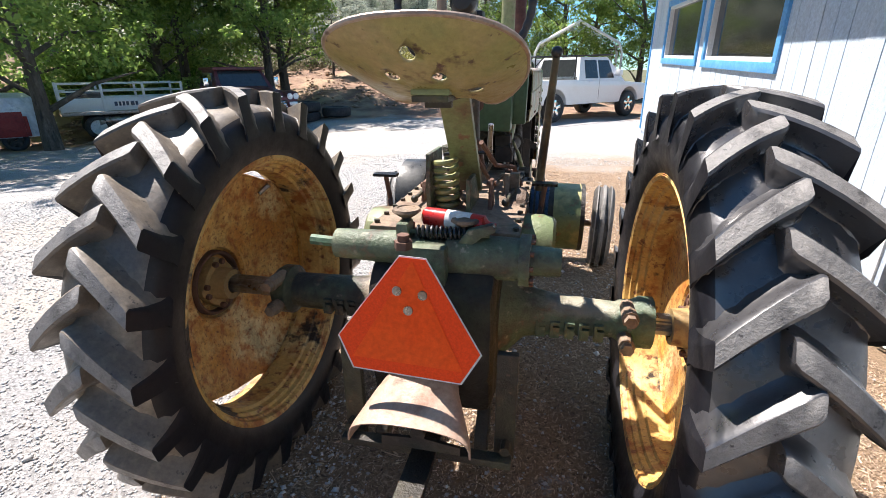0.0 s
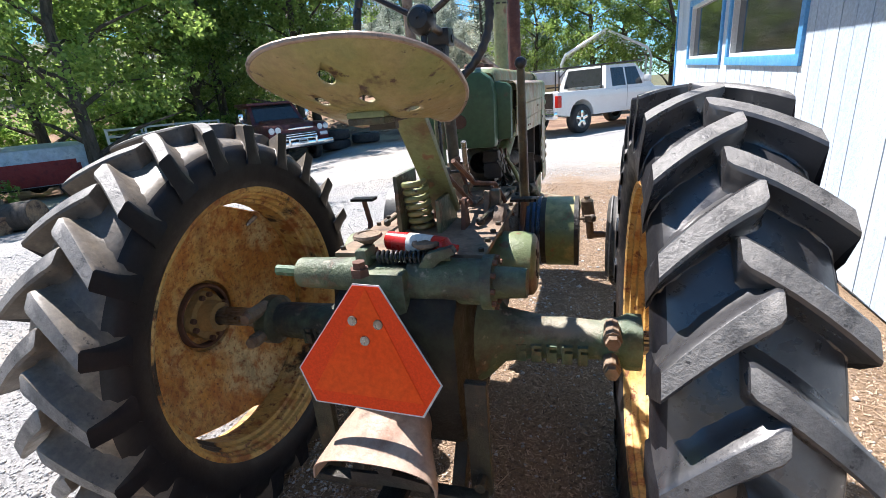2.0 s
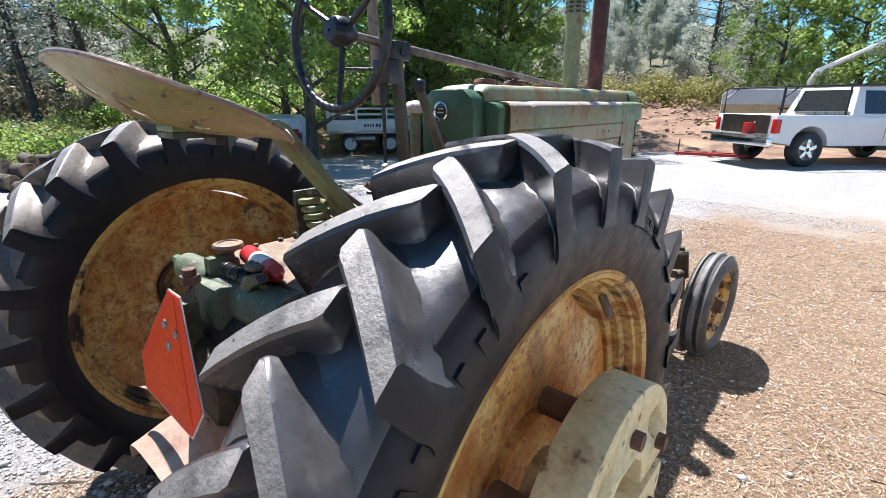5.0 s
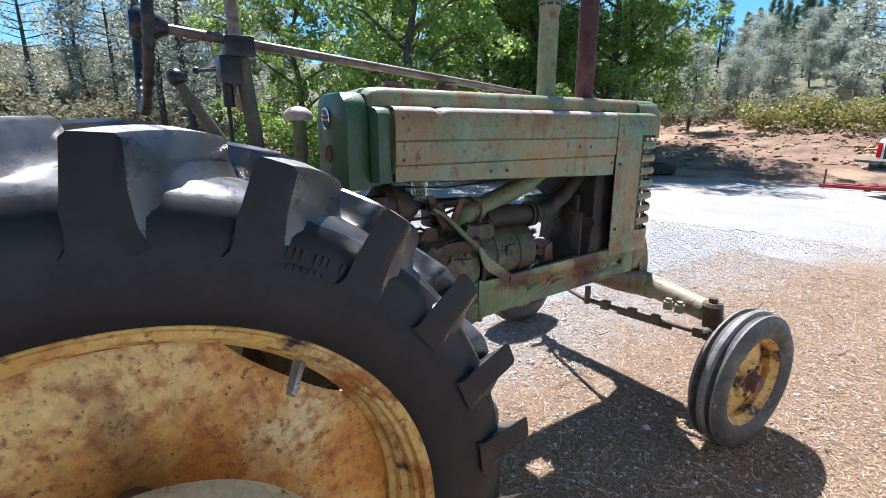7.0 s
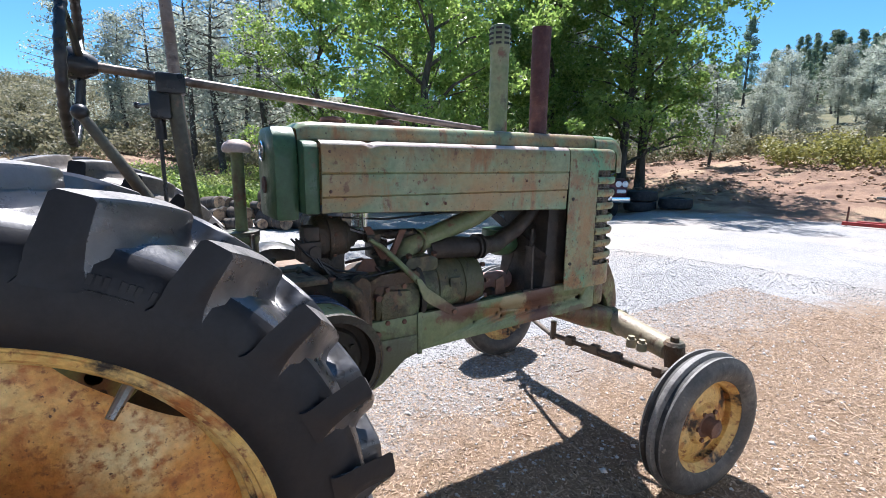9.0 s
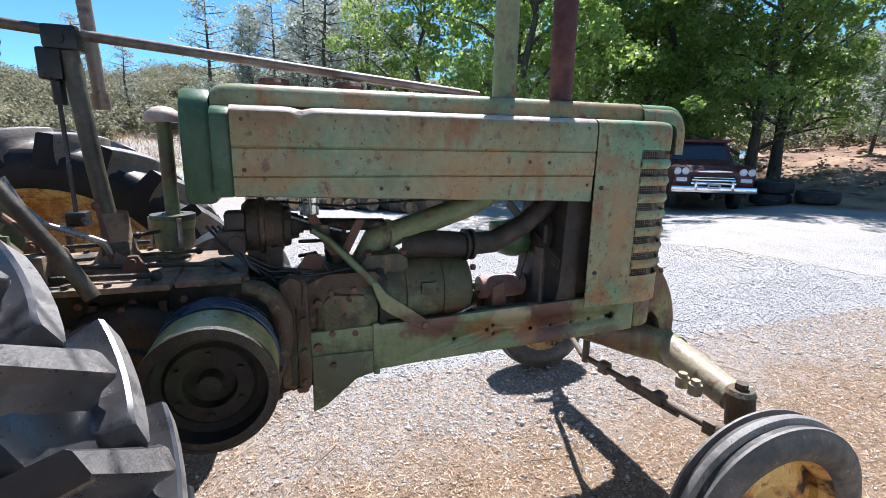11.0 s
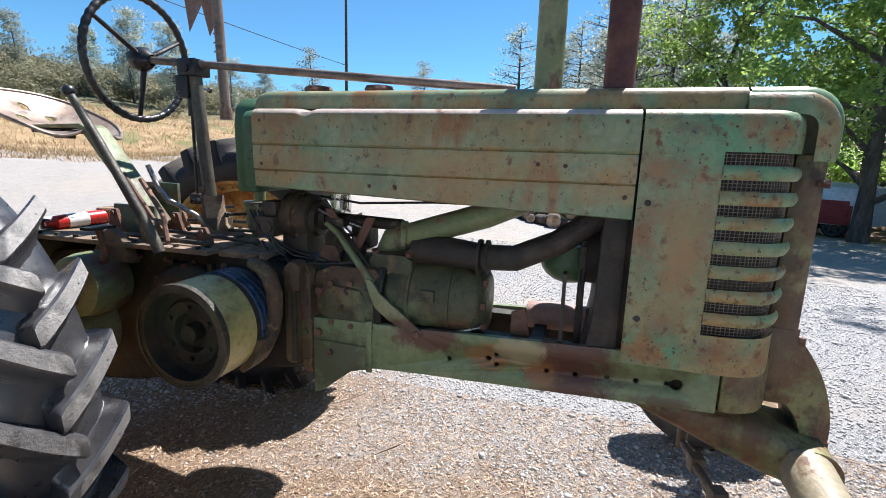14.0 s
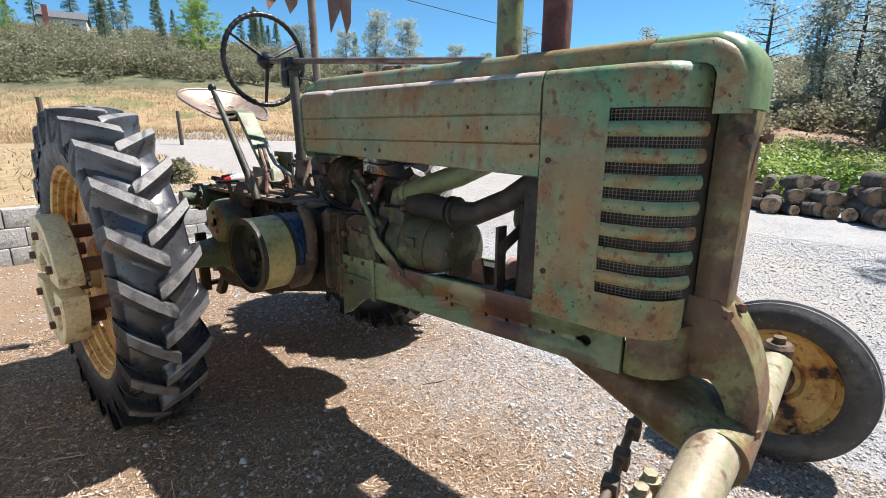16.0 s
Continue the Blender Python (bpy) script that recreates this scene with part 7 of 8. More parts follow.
# raised dark bars stand in for the shaded openings of the cap
g = Geo()
for k in range(8):
    a = 2 * math.pi * k / 8
    for z in (1.895, 1.915, 1.935, 1.955):
        g.box((0.0445, -0.012, z), (0.0475, 0.012, z + 0.009), Matrix.Translation((0, 1.655, 0)) @ Matrix.Rotation(a, 4, "Z"))
split("slot", g, M_DARK, intake)
g = Geo().lathe([(0.0, 0.001), (0.0, 0.040), (0.455, 0.042), (0.455, 0.038), (0.3, 0.037), (0.29, 0.001)], 28, Matrix.Translation((0.05, 1.848, 1.53)) @ Matrix.Rotation(-math.pi / 2, 4, "Y"))
part("exhaust_pipe", g, M_EXH, tractor, "dark rusty exhaust stack")

# ---- front axle
axis_l, axis_r = Vector((-0.68, 2.42, 0.50)), Vector((0.495, 2.365, 0.50))
rows = []
for i in range(28):
    q_ = 2 * math.pi * i / 28
    ca, sa = math.copysign(abs(math.cos(q_)) ** 0.55, math.cos(q_)), math.copysign(abs(math.sin(q_)) ** 0.55, math.sin(q_))
    rows.append([(0.01 + w_ * ca, y_, (za_ + zb_) / 2 + (zb_ - za_) / 2 * sa) for y_, w_, za_, zb_ in ((1.955, 0.001, 0.665, 0.667), (1.956, 0.085, 0.645, 0.688), (2.00, 0.10, 0.630, 0.690), (2.10, 0.115, 0.590, 0.688), (2.20, 0.13, 0.548, 0.680), (2.30, 0.14, 0.512, 0.655), (2.38, 0.145, 0.490, 0.630), (2.445, 0.14, 0.492, 0.620), (2.465, 0.12, 0.51, 0.60), (2.466, 0.001, 0.555, 0.557))])
g = Geo().sheet(rows, 0.0, True).rod((-0.16, 2.405, 0.555), (0.16, 2.405, 0.555), 0.070, 0.070, 28).box((-0.085, 1.93, 0.640), (0.085, 1.975, 0.70), None, 0.012)
M_TUBE = mat("pale_axle_paint", (0.33, 0.28, 0.19), 0.5, 0, [((0.23, 0.25, 0.14), 6, 0.48, 0.62), ((0.40, 0.35, 0.27), 4, 0.5, 0.64), ((0.15, 0.085, 0.05), 14, 0.58, 0.68)], 0.2, 60)
fx = part("front_axle", g, M_PED, tractor, "thick green front axle casting and tubes")
g = Geo().rod((-0.14, 2.425, 0.545), axis_l, 0.056, 0.05, 24).rod((0.14, 2.395, 0.565), (0.45, 2.39, 0.515), 0.062, 0.055, 24)
split("axle_tube", g, M_TUBE, fx, "pale axle tube")
for s, e in ((1, axis_r), (-1, axis_l)):
    k = Geo().rod(e + Vector((s * 0.02, 0.0, -0.10)), e + Vector((0, 0, 0.06)), 0.048, 0.046, 18).rod(e + Vector((0, 0, 0.06)), e + Vector((0, 0, 0.075)), 0.05, 0.04, 18).bolt(e + Vector((0, 0, 0.075)), (0, 0, 1), 0.022, 0.022)
    k.rod(e + Vector((s * 0.02, 0, -0.10)), e + Vector((s * 0.03, 0, -0.24)), 0.03, 0.028, 14).rod(e + Vector((s * 0.03, 0, -0.21)), e + Vector((s * 0.24, -0.01, -0.205)), 0.028, 0.022, 14)
    k.tube([e + Vector((s * 0.02, 0, -0.09)), e + Vector((s * 0.03, -0.08, -0.06)), e + Vector((s * 0.05, -0.14, -0.05))], [0.026, 0.022, 0.018], 10)
    part("kingpin", k, M_BELL, fx, "steering knuckle")
    c = Geo()
    for d in (0.13, 0.19):
        p = e + Vector((-s * d, -0.06, 0.035))
        c.rod(p + Vector((0, 0, -0.04)), p, 0.024, 0.024, 12).bolt(p, (0, 0, 1), 0.017, 0.016)
    split("clamp", c, M_TUBE, fx)
g = Geo().tube([(-0.10, 2.15, 0.46), (0.06, 2.17, 0.458), (0.52, 2.25, 0.452)], 0.013, 10).tube([(-0.10, 2.15, 0.46), (-0.60, 2.33, 0.452)], 0.013, 10)
for f in (0.18, 0.42, 0.62, 0.95):
    p = Vector((-0.08, 2.152, 0.46)).lerp(Vector((0.53, 2.252, 0.452)), f)
    g.box((-0.022, -0.02, -0.024), (0.022, 0.02, 0.024), Matrix.Translation(p) @ Matrix.Rotation(0.17, 4, "Z"), 0.005)
g.rod((-0.08, 2.15, 0.44), (-0.08, 2.15, 0.54), 0.016, 0.016, 10).ball((0.535, 2.256, 0.455), 0.028, 12, 8).ball((-0.61, 2.33, 0.452), 0.028, 12, 8)
p0, p1 = Vector((0.10, 2.18, 0.438)), Vector((0.38, 2.226, 0.432))
g.rod(p0, p1, 0.010, 0.010, 8)
part("tie_rod", g, mat("rusty_tie_rod", (0.11, 0.085, 0.062), 0.6, 0, [((0.17, 0.115, 0.075), 8, 0.5, 0.65), ((0.045, 0.036, 0.03), 5, 0.52, 0.66)], 0.3, 70), tractor, "greasy twin tie rod with clamps")


M_FRONTTYRE = mat("dust_greyed_tyre_rubber", (0.055, 0.052, 0.048), 0.6, 0, [((0.11, 0.10, 0.088), 6, 0.46, 0.66), ((0.03, 0.029, 0.028), 9, 0.54, 0.68), ((0.19, 0.17, 0.14), 30, 0.62, 0.70)], 0.15, 90)


def front_wheel(c, yaw, lean, s, size=1.08):
    m = Matrix.Translation(c) @ Matrix.Rotation(yaw, 4, "Z") @ Matrix.Rotation(lean, 4, "Y") @ Matrix.Scale(size, 4)
    prof = [(-0.05, 0.198), (-0.066, 0.215), (-0.074, 0.245), (-0.068, 0.272), (-0.058, 0.283), (-0.05, 0.297), (-0.042, 0.298), (-0.034, 0.286), (-0.017, 0.288), (-0.010, 0.304), (0, 0.306)]
    prof = prof + [(-a, r) for a, r in prof[-2::-1]]
    g = Geo().lathe([(-0.048, 0.21), (-0.055, 0.206), (-0.045, 0.195), (-0.02, 0.175), (0.02, 0.175), (0.045, 0.195), (0.055, 0.206), (0.048, 0.21)], 48)
    rows = []
    for i in range(48):
        a = 2 * math.pi * i / 48
        rows.append([(s * (0.0 + o), r * math.cos(a), r * math.sin(a)) for r, o in ((0.055, 0.03), (0.075, 0.03), (0.09, 0.012), (0.135, 0.004), (0.16, -0.012), (0.178, -0.012))])
    rim = part("front_wheel", g, M_RIM, tractor, "small yellow front wheel")
    rim.matrix_world = m
    disc = part("disc", Geo().sheet(rows, 0.005, True), M_RIM, rim)
    slot = Geo()
    for k in range(6):
        for t in np.linspace(-0.2, 0.2, 5):
            a = 2 * math.pi * k / 6 + t
            slot.rod((-0.05, 0.148 * math.cos(a), 0.148 * math.sin(a)), (0.05, 0.148 * math.cos(a), 0.148 * math.sin(a)), 0.011, 0.011, 8)
    cut(disc, slot)
    me = Geo().lathe(prof, 64).mesh("tyre", M_FRONTTYRE, 40)
    ty = new("tyre", me)
    ty.parent = rim
    ty["label"] = "black three-rib tyre, dusty grey ribs"
    me.materials.append(M_LUG)
    for p in me.polygons:
        rr = math.hypot(p.center.y, p.center.z)
        if rr > 0.292:
            p.material_index = 1
    h = Geo().lathe([(s * -0.06, 0.03), (s * -0.05, 0.05), (s * 0.03, 0.055), (s * 0.035, 0.04), (s * 0.075, 0.034), (s * 0.085, 0.001)], 24)
    for k in range(6):
        a = 2 * math.pi * k / 6
        h.bolt((s * 0.032, 0.064 * math.cos(a), 0.064 * math.sin(a)), (s, 0, 0), 0.010, 0.012)
    part("hub", h, M_RUSTY, rim)


front_wheel((0.72, 2.237, 0.315), radians(-4.7), radians(1), 1, 1.035)
front_wheel((-0.925, 2.415, 0.330), radians(2), radians(-7), -1)

# ---- fire extinguisher lying on the deck
ext = thing("fire_extinguisher", "small red and white fire extinguisher lying on the deck", "extinguisher")
ma = Matrix.Translation((-0.05, -0.165, 1.048)) @ Matrix.Rotation(radians(-8), 4, "Z") @ Matrix.Rotation(radians(3), 4, "Y") @ Matrix.Diagonal((0.72, 0.8, 0.8, 1))
part("cylinder", Geo().lathe([(0.0, 0.001), (0.002, 0.025), (0.012, 0.034), (0.104, 0.036)], 28, ma), M_RED, ext)
part("cylinder", Geo().lathe([(0.105, 0.036), (0.21, 0.036)], 28, ma), M_WHITE, ext, "white label band with red and dark bars")
part("cylinder", Geo().lathe([(0.211, 0.036), (0.262, 0.034), (0.275, 0.02), (0.285, 0.014), (0.31, 0.012), (0.31, 0.001)], 28, ma), M_RED, ext)

# ---------------------------------------------------------------- vehicles and yard things
M_TYRE = mat("road_tyre", (0.025, 0.025, 0.027), 0.7, 0, [((0.06, 0.058, 0.055), 8, 0.5, 0.7)], 0.2, 60)
M_WPAINT = mat("white_car_paint", (0.78, 0.79, 0.79), 0.25, 0, [((0.74, 0.74, 0.73), 2, 0.5, 0.7)], 0.0, 900, coat=0.4)
M_MAROON = mat("faded_maroon_paint", (0.115, 0.022, 0.028), 0.42, 0, [((0.16, 0.05, 0.05), 3, 0.5, 0.66), ((0.07, 0.018, 0.02), 5, 0.52, 0.66)], 0.05, 30)
M_LENS = mat("lamp_glass", (0.75, 0.77, 0.78), 0.12, 0.2, (), 0.0, 30)
M_REDLENS = mat("red_lens", (0.55, 0.02, 0.015), 0.15, 0, (), 0.0, 30)
M_TAN = mat("tan_camper_panel", (0.55, 0.42, 0.22), 0.5, 0, [((0.45, 0.34, 0.2), 2, 0.5, 0.66)], 0.05, 20)
M_CAMPER = mat("white_camper_panel", (0.66, 0.66, 0.64), 0.5, 0, [((0.55, 0.53, 0.5), 2, 0.5, 0.66)], 0.05, 20)
M_TARP = mat("silver_tarp", (0.55, 0.60, 0.68), 0.4, 0.15, [((0.68, 0.71, 0.75), 3, 0.48, 0.62), ((0.40, 0.45, 0.54), 6, 0.55, 0.68)], 0.5, 9)
M_REDWOOD = mat("red_painted_wood", (0.33, 0.03, 0.025), 0.6, 0, [((0.22, 0.02, 0.02), 6, 0.5, 0.66)], 0.2, 30)
M_LOGEND = mat("cut_log_end", (0.44, 0.29, 0.175), 0.85, 0, [((0.13, 0.085, 0.06), 7, 0.46, 0.62), ((0.56, 0.36, 0.20), 5, 0.52, 0.66)], 0.5, 40, vary=0.45)
M_BLOCK = mat("grey_wall_block", (0.34, 0.33, 0.31), 0.95, 0, [((0.44, 0.42, 0.39), 6, 0.48, 0.64), ((0.22, 0.21, 0.2), 9, 0.55, 0.68)], 1.0, 30, vary=0.15)
M_POLE = mat("weathered_wood_pole", (0.10, 0.08, 0.065), 0.9, 0, [((0.16, 0.13, 0.11), 8, 0.5, 0.66, (1, 1, 0.1))], 0.4, 30)


def heading(x, y, dx, dy, dz=0.0):
    """Pose on the ground with local x along (dx, dy)."""
    return Matrix.Translation(on_land(x, y, dz)) @ Matrix.Rotation(math.atan2(dy, dx), 4, "Z")


def road_wheel(parent, x, y, r, w, rim_mat):
    s = 1 if y > 0 else -1
    m = Matrix.Translation((x, y, r)) @ Matrix.Rotation(math.pi / 2 * s, 4, "Z")
    ty = part("wheel", Geo().lathe([(-w / 2, r * 0.62), (-w / 2 - 0.01, r * 0.8), (-w / 2 + 0.01, r * 0.95), (-w / 2 + 0.04, r), (w / 2 - 0.04, r), (w / 2 - 0.01, r * 0.95), (w / 2 + 0.01, r * 0.8), (w / 2, r * 0.62)], 36, m), M_TYRE, parent)
    g = Geo().lathe([(w / 2 - 0.01, r * 0.64), (w / 2 - 0.005, r * 0.60), (w / 2 - 0.07, r * 0.56), (w / 2 - 0.09, 0.02)], 30, m)
    part("rim", g, M_STEEL if rim_mat is None else rim_mat, ty)
    sp = Geo()
    for k in range(5):
        sp.box((w / 2 - 0.075, -0.045, 0.04), (w / 2 - 0.012, 0.045, r * 0.60), m @ Matrix.Rotation(2 * math.pi * k / 5, 4, "X"), 0.008)
    split("spoke", sp, M_CHROME if rim_mat is None else rim_mat, ty)


def arch(cx, r, base, n=9):
    return [(cx + r * math.cos(math.pi * k / n), base + r * math.sin(math.pi * k / n) * 0.95) for k in range(n + 1)]


# white pickup, its tailgate let down
pk = thing("pickup_truck", "white pickup with a black rack and lowered tailgate", "truck", heading(-0.45, 14.0, 0.66, 0.75))
# local x: rear axle at 0, front axle at 3.57; right side is -y
low = [(-0.95, 0.58), (-0.50, 0.52)] + [(-0.48 * math.cos(math.pi * k / 9), 0.50 + 0.44 * math.sin(math.pi * k / 9)) for k in range(10)] + [(0.52, 0.48), (3.02, 0.48)] + [(3.57 - 0.48 * math.cos(math.pi * k / 9), 0.50 + 0.44 * math.sin(math.pi * k / 9)) for k in range(10)] + [(4.10, 0.50), (4.50, 0.55), (4.52, 0.95), (4.40, 1.04), (3.2, 1.12), (1.0, 1.17), (0.98, 1.19), (-0.95, 1.19)]
part("body", Geo().prism(low, -0.98, 0.98, "y", 0.03), M_WPAINT, pk)
cab = Geo()
vs = [(1.0, -0.96, 1.15), (3.3, -0.96, 1.10), (3.3, 0.96, 1.10), (1.0, 0.96, 1.15), (1.20, -0.78, 1.82), (2.5, -0.78, 1.84), (2.5, 0.78, 1.84), (1.20, 0.78, 1.82)]
cab.add(vs, [(0, 1, 5, 4), (1, 2, 6, 5), (2, 3, 7, 6), (3, 0, 4, 7), (4, 5, 6, 7)])
part("cab", cab, M_WPAINT, pk)
for s in (-1, 1):
    for xa, xb in ((1.32, 1.92), (2.0, 2.72)):
        za, zb = 1.22, 1.74
        f = lambda z: 0.96 - 0.18 * (z - 1.13) / 0.70 + 0.008
        xt = min(xb, 2.52)
        part("window", Geo().add([(xa, s * f(za), za), (xb, s * f(za), za), (xt, s * f(zb), zb), (max(xa, 1.36), s * f(zb), zb), (xa, s * (f(za) - 0.012), za), (xb, s * (f(za) - 0.012), za), (xt, s * (f(zb) - 0.012), zb), (max(xa, 1.36), s * (f(zb) - 0.012), zb)], [(0, 1, 2, 3), (7, 6, 5, 4), (0, 4, 5, 1), (1, 5, 6, 2), (2, 6, 7, 3), (3, 7, 4, 0)]), M_GLASSDARK, pk)
    part("door_handle", Geo().box((1.45, s * 0.985 - 0.015, 1.10), (1.62, s * 0.985 + 0.015, 1.13), None, 0.006), M_WPAINT, pk)
    part("mirror", Geo().box((2.72, s * 1.06 - 0.10, 1.28), (2.86, s * 1.06 + 0.10, 1.46), None, 0.03), M_WPAINT, pk)
    part("tail_lamp", Geo().box((-0.97, s * 0.93 - 0.065, 0.78), (-0.82, s * 0.93 + 0.06, 1.10), None, 0.02), M_REDLENS, pk, "red tail lamp")
    part("door_seam", Geo().box((1.95, s * 0.982 - 0.002, 0.6), (1.96, s * 0.982 + 0.002, 1.26)), M_DARK, pk)
part("rear_window", Geo().add([(1.005, -0.72, 1.24), (1.005, 0.72, 1.24), (1.165, 0.66, 1.76), (1.165, -0.66, 1.76), (1.05, -0.72, 1.24), (1.05, 0.72, 1.24), (1.21, 0.66, 1.76), (1.21, -0.66, 1.76)], [(0, 1, 2, 3), (7, 6, 5, 4), (0, 4, 5, 1), (1, 5, 6, 2), (2, 6, 7, 3), (3, 7, 4, 0)]), M_GLASSDARK, pk)
part("rear_bumper", Geo().box((-1.10, -0.96, 0.48), (-0.93, 0.96, 0.68), None, 0.03), M_CHROME, pk, "chrome rear bumper")
part("tailgate", Geo().box((-1.52, -0.80, 0.70), (-0.97, 0.80, 0.76), None, 0.015), M_STEEL, pk, "lowered tailgate")
# near-black panel stands in for the shade inside the bed
part("bed_shade_panel", Geo().box((-0.962, -0.78, 0.76), (-0.945, 0.78, 1.18)), M_PIT, pk)
part("tool_box", Geo().box((-0.2, -0.92, 1.19), (0.98, -0.62, 1.27), None, 0.02), M_STEEL, pk)
rk = Geo()
for y in (-0.92, 0.92):
    rk.tube([(-0.85, y, 1.18), (-0.85, y, 1.80), (2.6, y, 1.90)], 0.022, 8)
    rk.rod((0.85, y, 1.18), (0.85, y, 1.85), 0.022, 0.022, 8)
    rk.rod((-0.85, y, 1.55), (-0.5, y, 1.81), 0.018, 0.018, 8)
for x in (-0.85, 0.0, 0.85, 1.8, 2.6):
    rk.rod((x, -0.92, 1.825 + 0.029 * x), (x, 0.92, 1.825 + 0.029 * x), 0.02, 0.02, 8)
part("rack", rk, M_BLACK, pk, "black tube rack")
for x in (0.0, 3.57):
    for y in (-0.86, 0.86):
        road_wheel(pk, x, y, 0.405, 0.27, None)
can = thing("fuel_can", "red plastic fuel can on the tailgate", "can", pk.matrix_world @ Matrix.Translation((-1.22, -0.50, 0.76)) @ Matrix.Scale(0.65, 4))
part("can_body", Geo().prism([(-0.17, 0), (0.17, 0), (0.17, 0.30), (0.09, 0.40), (-0.17, 0.40)], -0.11, 0.11, "y", 0.03), M_RED, can)
part("spout", Geo().tube([(0.13, 0, 0.34), (0.2, 0, 0.42)], 0.022, 8), M_TAN, can)

# red steel ramp on the ground behind the pickup
ramp_ob = thing("trailer_tongue", "red steel frame lying behind the pickup", "frame", heading(-1.9, 14.2, 1, 0.15))
part("beam", Geo().box((-0.9, -0.05, 0.03), (0.9, 0.05, 0.11), None, 0.01), M_REDWOOD, ramp_ob)
part("beam", Geo().box((-0.7, 0.35, 0.03), (0.9, 0.45, 0.11), None, 0.01), M_REDWOOD, ramp_ob)
part("crossbar", Geo().box((-0.1, 0.05, 0.04), (0.0, 0.35, 0.10), None, 0.005), M_REDWOOD, ramp_ob)
part("jack", Geo().rod((-0.85, 0.2, 0), (-0.85, 0.2, 0.45), 0.02, 0.02, 8), M_RUSTY, ramp_ob)

# camper trailer
cp = thing("camper_trailer", "old white and tan camper trailer", "trailer", heading(-0.9, 21.6, 1.0, 0.18) @ Matrix.Diagonal((1, 1, 0.73, 1)))
part("body", Geo().prism([(-2.4, 0.45), (2.3, 0.45), (2.45, 0.8), (2.45, 2.1), (2.2, 2.45), (-2.1, 2.55), (-2.4, 2.3)], -1.1, 1.1, "y", 0.05), M_CAMPER, cp)
part("stripe", Geo().box((-2.38, -1.106, 1.35), (2.42, -1.10, 1.80)), M_TAN, cp)
part("stripe", Geo().box((-2.406, -1.0, 0.9), (-2.40, 1.0, 1.6)), M_TAN, cp)
part("hatch", Geo().box((-1.5, -1.115, 0.75), (0.1, -1.10, 1.32), None, 0.005), M_DARK, cp)
part("window", Geo().box((-0.3, -1.112, 1.9), (0.9, -1.10, 2.25), None, 0.004), M_CAMPER, cp)
part("vent", Geo().box((-0.6, -1.112, 1.58), (0.0, -1.10, 1.66), None, 0.004), M_DARK, cp)
road_wheel(cp, 0.3, -0.95, 0.34, 0.2, M_WPAINT)
road_wheel(cp, 0.3, 0.95, 0.34, 0.2, M_WPAINT)

# white tube carport frame
fr = thing("carport_frame", "white bare tube carport frame without cover", "carport", heading(1.15, 24.0, 1.0, 0.05) @ Matrix.Diagonal((0.88, 1, 1.13, 1)))
for k in range(5):
    y = k * 1.5
    part("bow", Geo().tube([(-2.3, y, 0), (-2.3, y, 2.0), (-2.1, y, 2.35), (0, y, 3.2), (2.1, y, 2.35), (2.3, y, 2.0), (2.3, y, 0)], 0.065, 8), M_WPAINT, fr)
for x, z in ((-2.2, 2.2), (-1.1, 2.78), (0, 3.22), (1.1, 2.78), (2.2, 2.2)):
    part("rail", Geo().rod((x, 0, z), (x, 6.0, z), 0.05, 0.05, 8), M_WPAINT, fr)

# maroon old pickup
ot = thing("vintage_truck", "faded maroon vintage pickup with chrome grille and bumper", "truck", heading(-7.65, 11.2, 0.846, -0.533))
bd = [(-4.6, 0.45), (-3.9, 0.42)] + [(-3.35 - 0.45 * math.cos(math.pi * k / 8), 0.42 + 0.42 * math.sin(math.pi * k / 8)) for k in range(9)] + [(-2.8, 0.40), (-1.45, 0.40)] + [(-0.85 - 0.45 * math.cos(math.pi * k / 8), 0.42 + 0.42 * math.sin(math.pi * k / 8)) for k in range(9)] + [(-0.12, 0.50), (-0.02, 0.75), (-0.04, 1.0), (-0.25, 1.10), (-1.55, 1.22), (-2.8, 1.20), (-2.82, 1.15), (-4.6, 1.15)]
part("body", Geo().prism(bd, -0.93, 0.93, "y", 0.05), M_MAROON, ot)
part("hood", Geo().prism([(-0.10, 1.02), (-0.3, 1.16), (-1.5, 1.30), (-1.5, 1.1), (-0.1, 0.95)], -0.62, 0.62, "y", 0.04), M_MAROON, ot)
part("cab", Geo().add([(-2.85, -0.86, 1.18), (-1.40, -0.86, 1.2), (-1.40, 0.86, 1.2), (-2.85, 0.86, 1.18), (-2.75, -0.72, 1.76), (-1.85, -0.72, 1.78), (-1.85, 0.72, 1.78), (-2.75, 0.72, 1.76)], [(0, 1, 5, 4), (1, 2, 6, 5), (2, 3, 7, 6), (3, 0, 4, 7), (4, 5, 6, 7)]), M_MAROON, ot)
part("roof", Geo().box((-2.85, -0.80, 1.755), (-1.70, 0.80, 1.84), None, 0.035), M_MAROON, ot)
part("windshield", Geo().add([(-1.43, -0.72, 1.27), (-1.43, 0.72, 1.27), (-1.80, 0.64, 1.74), (-1.80, -0.64, 1.74), (-1.45, -0.72, 1.25), (-1.45, 0.72, 1.25), (-1.83, 0.64, 1.73), (-1.83, -0.64, 1.73)], [(0, 1, 2, 3), (7, 6, 5, 4), (0, 4, 5, 1), (1, 5, 6, 2), (2, 6, 7, 3), (3, 7, 4, 0)]), M_GLASSDARK, ot)
